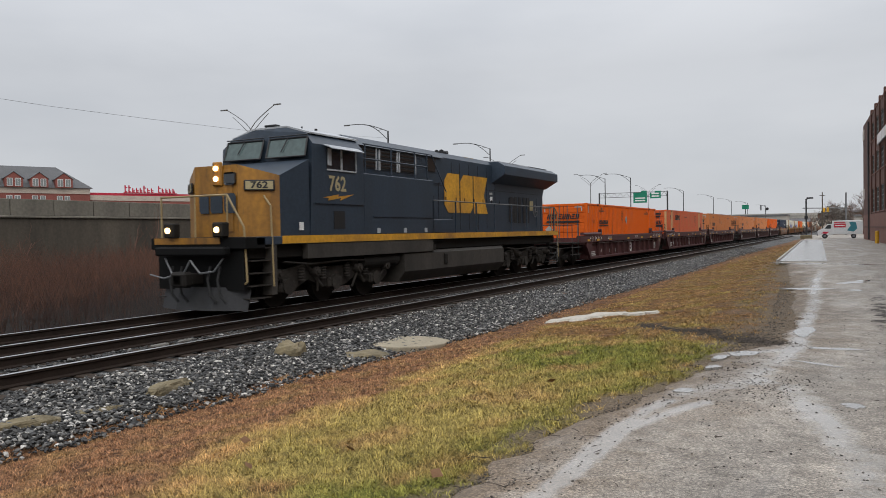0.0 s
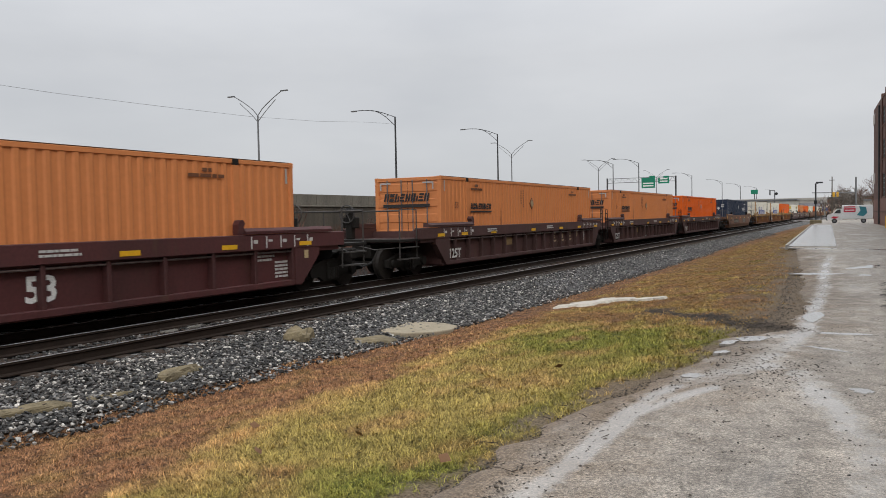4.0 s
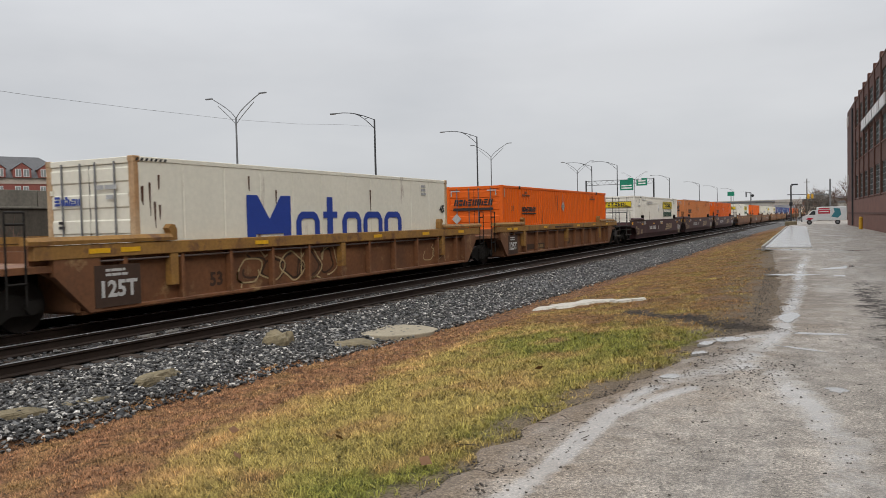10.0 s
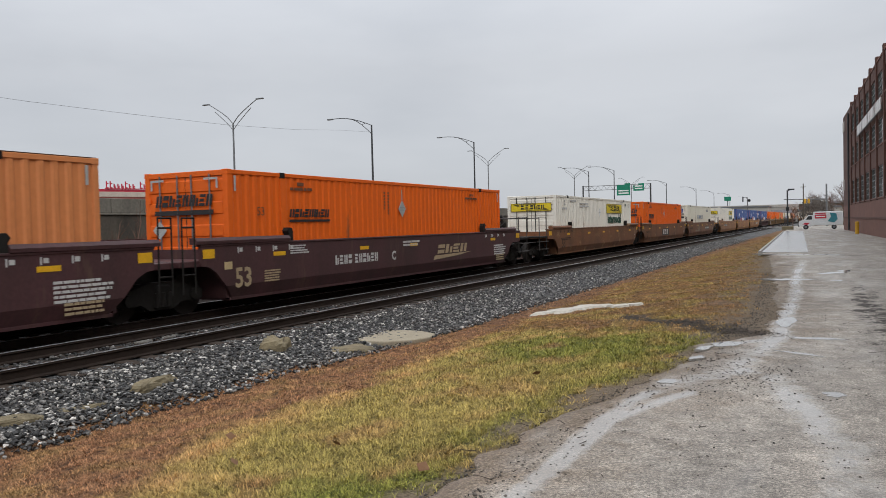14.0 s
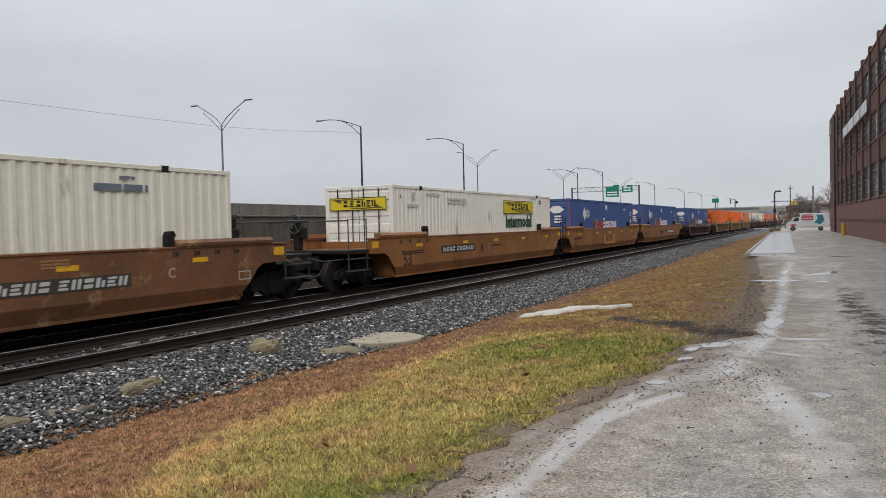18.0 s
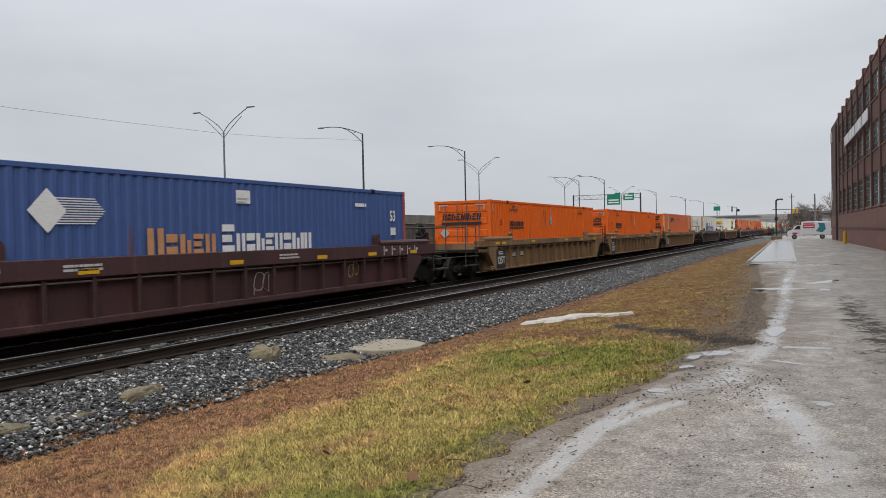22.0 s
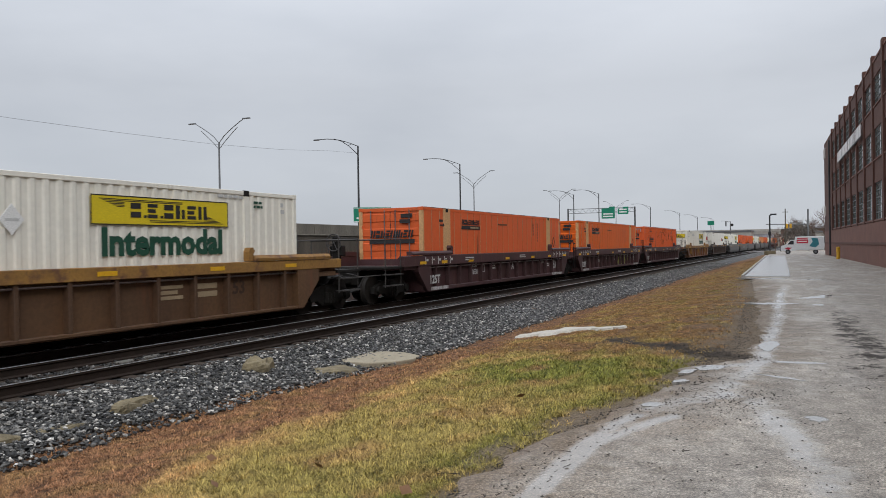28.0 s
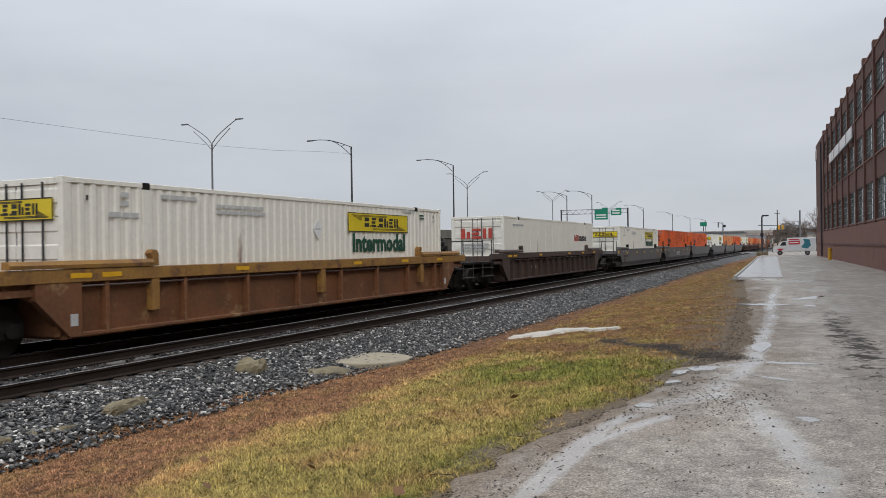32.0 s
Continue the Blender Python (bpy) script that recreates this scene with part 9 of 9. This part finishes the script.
# ---- parked rental van and a car ----
def van(x, y):
    t = base("moving_van", x, y, 0.2, "white rental moving van with red and teal panels", "van")
    body = mat("van_white", (0.72, 0.73, 0.73), 0.3, scale=1, amount=0.2)
    part("cargo_box", Mesh().box(2.0, 6.1, -1.05, 1.05, 0.62, 2.7, 0.06), body, t)
    part("cab", Mesh().prism([(0.0, 0.5), (2.0, 0.5), (2.0, 2.2), (1.35, 2.2), (0.75, 1.55), (0.05, 1.25)], "y", -0.98, 0.98), body, t)
    part("cab_window", Mesh().prism([(0.95, 1.5), (1.85, 1.5), (1.85, 2.08), (1.42, 2.08)], "y", -0.995, -0.985), M_GLASS, t)
    part("windscreen", Mesh().quad((0.78, -0.85, 1.6), (0.78, 0.85, 1.6), (1.3, 0.85, 2.15), (1.3, -0.85, 2.15)), M_GLASS, t)
    part("bumper", Mesh().box(-0.12, 0.1, -0.95, 0.95, 0.45, 0.75, 0.04), M_BLACK, t)
    part("headlight", Mesh().box(-0.01, 0.1, -0.92, -0.6, 0.85, 1.1, 0.03), M_LENS, t)
    part("side_panel_red", Mesh().box(2.25, 3.85, -1.062, -1.052, 1.65, 2.25), M_SIGNRED, t, "red panel on the box side")
    part("writing", Mesh().box(2.4, 3.7, -1.072, -1.063, 1.88, 2.02), M_WHITE, t)
    part("roof_band", Mesh().box(2.3, 3.8, -1.062, -1.052, 2.36, 2.52), M_SIGNRED, t)
    part("side_panel_teal", Mesh().prism([(4.0, 1.2), (4.9, 1.0), (5.4, 1.5), (5.2, 2.4), (4.3, 2.5), (4.5, 1.9)], "y", -1.062, -1.052), mat("teal_graphic", (0.04, 0.22, 0.27), 0.4), t, "teal picture on the box side")
    part("fender_mark", Mesh().prism([(0.5, 0.8), (1.2, 0.7), (1.6, 1.0), (0.9, 1.05)], "y", -0.995, -0.985), M_SIGNRED, t)
    for wx in (1.0, 4.9):
        for s in (-1, 1):
            w = part("wheel", Mesh().tube((wx, s * 0.75, 0.36), (wx, s * 1.0, 0.36), 0.36, 18), M_RUBBER, t)
            part("rim", Mesh().tube((wx, s * 1.0, 0.36), (wx, s * 1.02, 0.36), 0.2, 12), M_STEEL, w)
    t.scale = (0.84, 0.84, 0.84)


van(-3.75, 111.5)


def far_car(x, y, color, label):
    t = base("parked_car", x, y, 0.2, label, "car", "parked cars")
    part("body", Mesh().prism([(0, 0.3), (4.4, 0.3), (4.45, 0.85), (3.6, 0.98), (3.0, 1.45), (1.5, 1.48), (0.8, 0.98), (0.05, 0.8)], "y", -0.88, 0.88), color, t)
    part("side_window", Mesh().prism([(1.1, 1.0), (3.3, 1.0), (2.9, 1.36), (1.6, 1.38)], "y", -0.892, -0.884), M_GLASS, t)
    for wx in (0.85, 3.55):
        part("wheel", Mesh().tube((wx, -0.9, 0.32), (wx, -0.65, 0.32), 0.32, 16), M_RUBBER, t)


far_car(1.9, 118.0, M_WHITE, "white parked car behind the moving van")


# ---- bare trees and brush ----
def bare_tree(name, x, y, z, h, seed, label, spread=0.5, twigs=3, material=None):
    rnd = random.Random(seed)
    t = base(name, x, y, z, label, "tree", "bare trees")
    m = material or M_TWIG
    trunk, crown = Mesh(), Mesh()

    def grow(p, d, length, r, depth):
        q = p + d * length
        (trunk if depth < 2 else crown).tube(p, q, r, 5 if depth < 2 else 3, r * 0.6)
        if depth >= 4 or r < 0.004:
            return
        for _ in range(twigs if depth else twigs + 2):
            k = rnd.uniform(0.35, 1.0)
            nd = (d + Vector((rnd.uniform(-1, 1), rnd.uniform(-1, 1), rnd.uniform(-0.15, 0.7))) * spread * (1 + 0.3 * depth)).normalized()
            grow(p + d * length * k, nd, length * rnd.uniform(0.5, 0.78), r * 0.52, depth + 1)
    grow(Vector((0, 0, 0)), Vector((rnd.uniform(-0.1, 0.1), rnd.uniform(-0.1, 0.1), 1)).normalized(), h * 0.38, h * 0.018, 0)
    part("trunk", trunk, m, t)
    part("crown", crown, m, t, "bare twiggy crown")
    return t


for i, (x, y, h) in enumerate(((-1.5, 172, 9.0), (0.4, 175, 8.5), (2.2, 168, 9.5), (-3.2, 178, 8.0), (4.0, 180, 10), (-8.0, 200, 6.5), (-3.8, 196, 10))):
    bare_tree("bare_tree", x, y, -0.3, h, 20 + i, "bare grey-brown winter tree beyond the crossing", 0.75, 4)
for i, (x, y, h) in enumerate(((-38, 34, 5.0), (-37, 38, 4.4), (-36.5, 31, 4.2), (-38, 47, 5.2), (-37, 55, 4.6), (-36, 24, 4.0), (-38.5, 62, 5.0), (-38, 75, 5.5), (-37, 43, 3.8), (-38, 90, 5.5))):
    bare_tree("sapling", x, y, -0.6, h, 50 + i, "thin bare sapling growing before the retaining wall", 0.38, 2)


def dark_thicket():
    """A dense dark crown behind the signals: clumps of small leaves on limbs."""
    t = base("bushy_tree", -2.4, 158, 0, "dense grey-brown winter tree beyond the crossing", "tree")
    rnd = random.Random(3)
    part("trunk", Mesh().tube((0, 0, 0), (0, 0, 3.0), 0.22, 8, 0.1), M_TWIG, t)
    c = Mesh()
    for _ in range(2600):
        a, e = rnd.uniform(0, 6.283), math.asin(rnd.uniform(-0.5, 1))
        k = rnd.uniform(0.55, 1.0) * (1 + 0.3 * noise.noise((math.cos(a) * 2, math.sin(a) * 2, e * 2)))
        p = Vector((3.1 * k * math.cos(a) * math.cos(e), 2.6 * k * math.sin(a) * math.cos(e), 3.0 + 2.5 * k * math.sin(e)))
        s = rnd.uniform(0.06, 0.15)
        u = Vector((rnd.uniform(-1, 1), rnd.uniform(-1, 1), rnd.uniform(-1, 1))).normalized() * s
        w = u.orthogonal().normalized() * s
        c.quad(p - u, p + w, p + u, p - w)
    part("crown", c, mat("dry_leaves", (0.115, 0.098, 0.082), 0.9, scale=0.6, island=0.5), t)


dark_thicket()


def make_brush():
    """Reddish dry stalks between the tracks and the retaining wall."""
    rng = np.random.default_rng(21)
    n = 24000
    x = rng.uniform(-39, -18.3, n)
    y = 4 + 106 * rng.random(n) ** 1.5
    v, f = [], []
    for i in range(n):
        d = noise.noise((x[i] * 0.18, y[i] * 0.18, 1.0))
        if d < -0.5:
            continue
        h = (1.5 + 1.0 * d + rng.uniform(-0.3, 0.5)) * (0.75 if x[i] > -20.5 else 1.0)
        for _ in range(3):
            a, b = rng.uniform(0, 6.283), rng.uniform(0.02, 0.32)
            tx, ty = x[i] + h * b * math.cos(a), y[i] + h * b * math.sin(a)
            w = rng.uniform(0.006, 0.014)
            q = len(v)
            v += [(x[i] - w, y[i] + w, -0.62), (x[i] + w, y[i] - w, -0.62), (tx, ty, -0.6 + h * rng.uniform(0.7, 1.1))]
            f.append((q, q + 1, q + 2))
            for _ in range(2):
                s = rng.uniform(0.35, 0.9)
                bx, by, bz = x[i] + (tx - x[i]) * s, y[i] + (ty - y[i]) * s, -0.6 + h * s
                q = len(v)
                c = rng.uniform(0, 6.283)
                v += [(bx, by, bz - 0.014), (bx, by, bz + 0.014), (bx + 0.16 * math.cos(c), by + 0.16 * math.sin(c), bz + rng.uniform(0.25, 0.6))]
                f.append((q, q + 1, q + 2))
    me = bpy.data.meshes.new("brush")
    me.from_pydata(v, [], f)
    me.materials.append(M_BRUSH)
    tagged(new("brush", me), "dense reddish-brown dry brush by the retaining wall", "brush", kind="stuff")


make_brush()


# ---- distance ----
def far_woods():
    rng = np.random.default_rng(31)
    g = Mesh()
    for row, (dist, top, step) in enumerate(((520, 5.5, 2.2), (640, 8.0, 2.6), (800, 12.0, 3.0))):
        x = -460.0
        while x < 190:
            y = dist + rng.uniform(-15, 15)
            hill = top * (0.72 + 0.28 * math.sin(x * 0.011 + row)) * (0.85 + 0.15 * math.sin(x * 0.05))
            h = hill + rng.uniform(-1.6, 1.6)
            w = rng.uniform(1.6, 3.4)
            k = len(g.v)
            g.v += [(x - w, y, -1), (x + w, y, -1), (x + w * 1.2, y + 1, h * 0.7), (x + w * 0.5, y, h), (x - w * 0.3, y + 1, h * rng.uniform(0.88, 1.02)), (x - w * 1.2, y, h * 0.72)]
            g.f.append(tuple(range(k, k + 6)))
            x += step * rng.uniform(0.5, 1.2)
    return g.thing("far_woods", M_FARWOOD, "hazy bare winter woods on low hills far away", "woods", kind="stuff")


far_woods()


def far_hill():
    g = Mesh()
    for i in range(90):
        x = -900 + 14 * i
        h = 17 + 4 * noise.noise((x * 0.006, 0, 0)) + 1.6 * noise.noise((x * 0.05, 1, 0)) + 0.9 * noise.noise((x * 0.3, 2, 0))
        g.v += [(x, 900, -2), (x, 905, h), (x, 1200, h - 2)]
    for i in range(89):
        g.f += [(3 * i, 3 * i + 3, 3 * i + 4, 3 * i + 1), (3 * i + 1, 3 * i + 4, 3 * i + 5, 3 * i + 2)]
    # the hill's grey includes the haze of distance
    g.thing("far_hill", mat("hazed_wooded_hill", (0.25, 0.245, 0.26), 1.0, color2=(0.19, 0.185, 0.19), scale=0.02, fine=0.5), "long low wooded hill on the horizon, haze in its colour", "hill", kind="structure")


far_hill()


def overpass():
    t = base("overpass", -20, 330, 0, "pale concrete road overpass across the tracks", "overpass")
    part("deck", Mesh().box(-70, 9, -5, 5, 4.9, 5.9), M_CONCRETE, t, "pale concrete deck")
    part("parapet", Mesh().box(-70, 9, -5.2, -4.9, 5.905, 6.9), M_CONCRETE, t)
    part("steel_girder", Mesh().box(9.1, 44, -5, 5, 4.6, 6.3), M_TWIG, t, "dark steel span")
    part("girder_rail", Mesh().box(9.1, 44, -5.2, -5.0, 6.31, 6.9), M_OLDCONC, t)
    for x in (-40, -22, 7.5, 26):
        part("pier", Mesh().box(x - 0.8, x + 0.8, -4, 4, -0.6, 4.88), M_CONCRETE, t)
    part("embankment", Mesh().prism([(-70, -0.6), (-28, -0.6), (-34, 4.85), (-70, 4.85)], "y", -4.5, 12), M_SOIL, t)


overpass()


def far_building(x, y, w, d, h, material, label):
    t = base("far_building", x, y, -0.3, label, "building", "far buildings")
    part("wall", Mesh().box(0, w, 0, d, 0, h), material, t)
    part("roof", Mesh().box(-0.3, w + 0.3, -0.3, d + 0.3, h + 0.01, h + 0.5), M_STEEL, t)
    for i in range(max(1, int(w / 4))):
        part("window", Mesh().box(1 + 4 * i, 3 + 4 * i, -0.1, -0.01, h * 0.4, h * 0.75), M_GLASS, t)


far_building(-42, 300, 22, 14, 6.0, M_CONCRETE, "low pale commercial building near the overpass")
far_building(-4, 230, 14, 10, 4.5, M_CONCRETE, "low pale building behind the crossing")
far_building(-14, 400, 26, 12, 5.0, M_BANDCREAM, "long pale warehouse far down the line")


# ---- the wire, the boulevard sign, a truck on the highway ----
wire = [(-45, -20, 11.6), (-45, 0, 10.7), (-45, 20, 10.25), (-45, 32, 10.22), (-45, 40.4, 10.38), (-45, 50.2, 10.65), (-45.6, 60, 11.3), (-46.5, 69, 12.2), (-49.9, 80.8, 13.4)]
bent(wire, 0.011, 5).thing("overhead_wire", M_STEEL, "thin sagging overhead wire tied to a highway lamp", "cable")
bs = base("road_sign", -42.5, 71.5, 2.6, "green road sign with white lettering above the highway wall", "road sign", turn=31)
part("sign_panel", Mesh().box(-2.0, 2.0, -0.06, 0.0, 1.95, 3.55, 0.02), M_GREEN, bs)
part("border", Mesh().box(-1.94, 1.94, -0.066, -0.061, 3.44, 3.49).box(-1.94, 1.94, -0.066, -0.061, 2.01, 2.06), M_WHITE, bs)
part("lettering", text_data("Broad Blvd", 0.62, M_WHITE, 0.004), None, bs, at=Matrix.Translation((0, -0.066, 3.08)) @ FRONT)
part("lettering", text_data("Downtown", 0.62, M_WHITE, 0.004), None, bs, at=Matrix.Translation((0.35, -0.066, 2.38)) @ FRONT)
part("arrow", Mesh().prism([(-1.75, 2.4), (-1.5, 2.56), (-1.5, 2.45), (-1.15, 2.45), (-1.15, 2.35), (-1.5, 2.35), (-1.5, 2.24)], "y", -0.062, -0.067), M_WHITE, bs)
for x in (-1.4, 1.4):
    part("post", Mesh().box(x - 0.06, x + 0.06, 0.01, 0.1, 0, 3.4), M_STEEL, bs)


def highway_truck():
    t = base("container_truck", -43.2, 300, 2.6, "highway truck carrying a dark red container", "truck")
    red = P["rust"]
    b = corrugated(1.2, 0, 6.0, 1.45, 3.95)
    part("container_side", b, red, t, "dark red ribbed container")
    part("container_box", Mesh().box(-1.2, 1.15, 0, 6.0, 1.4, 4.0, 0.03), red, t)
    bars(t, 1.2, 2.4, 3.3, 2, 0.2, M_PALE, x=1.206)
    part("chassis", Mesh().box(-0.6, 0.6, -4.5, 6.2, 0.9, 1.3), M_TRUCK, t)
    part("cab", Mesh().box(-1.2, 1.2, -4.5, -1.2, 0.9, 3.4, 0.2), M_WHITE, t)
    for y in (-3.6, -1.4, 4.2, 5.4):
        for s in (-1, 1):
            part("wheel", Mesh().tube((s * 0.7, y, 0.5), (s * 1.15, y, 0.5), 0.5, 16), M_RUBBER, t)
    return t


TRUCK = highway_truck()

# ---- ties, last: pieces of the tracks ----
tie_data = Mesh().box(-1.30, 1.30, -0.115, 0.115, -0.36, -0.186, 0.012).data("tie", M_TIE)
for i in range(200):
    part("tie", tie_data, None, TRACK_NEAR, at=(0.04 * math.sin(i * 7.3), 2.0 + 0.5 * i, 0.004 * math.sin(i * 3.1)))
far_ties = Mesh()
for i in range(150):
    far_ties.box(-1.30, 1.30, -5 + 0.5 * i, -4.77 + 0.5 * i, -0.36, -0.19)
part("ties", far_ties, M_TIE, TRACK_FAR)["kind"] = "stuff"


# ---- the train rolls ----
def travel(t):
    """Metres that the slowing train has rolled after t seconds."""
    return 20.1 * t - 0.014 * t * t


def when(d):
    """The second at which it has rolled d metres."""
    return (20.1 - math.sqrt(max(0.0, 20.1 ** 2 - 0.056 * max(d, 0.0)))) / 0.028


def motions():
    ts = (0.0, 1 / 30, 4.0, 8.0, 12.0, 16.0, 20.0, 24.0, 28.0, 32.0 - 1 / 30, 32.0)
    for ob, u in ROLLING:
        walk(ob, [(t, pose(TRACK_X, u - travel(t), 0)) for t in ts])
    # wheels roll while their car passes
    start = {ob.name: u for ob, u in ROLLING}
    for w in WHEELSETS:
        u = start[w.parent.parent.name] + w.matrix_basis.translation.y
        p = w.matrix_basis.translation.copy()
        t0, t1 = when(u - 26.0), min(32.0, when(u - 3.0))
        if t1 - t0 < 0.2:
            continue
        n = int((t1 - t0) * 30)
        k = [0.0] if t0 > 0.02 else []
        k += [round(t0 * 30) / 30 + i / 30 for i in range(n + 1)]
        k = [t for t in k if t <= 32.0]
        if k[-1] < 31.95:
            k.append(32.0)
        turn = lambda t: math.degrees((travel(min(max(t, t0), t1)) - travel(t0)) / p.z)
        walk(w, [(t, pose(p.x, p.y, p.z, turn(t), 0, 0)) for t in k])
    walk(TRUCK, [(t, pose(-43.2, 28.2 + 30.0 * (9.0 - t), 2.6)) for t in ts])


motions()
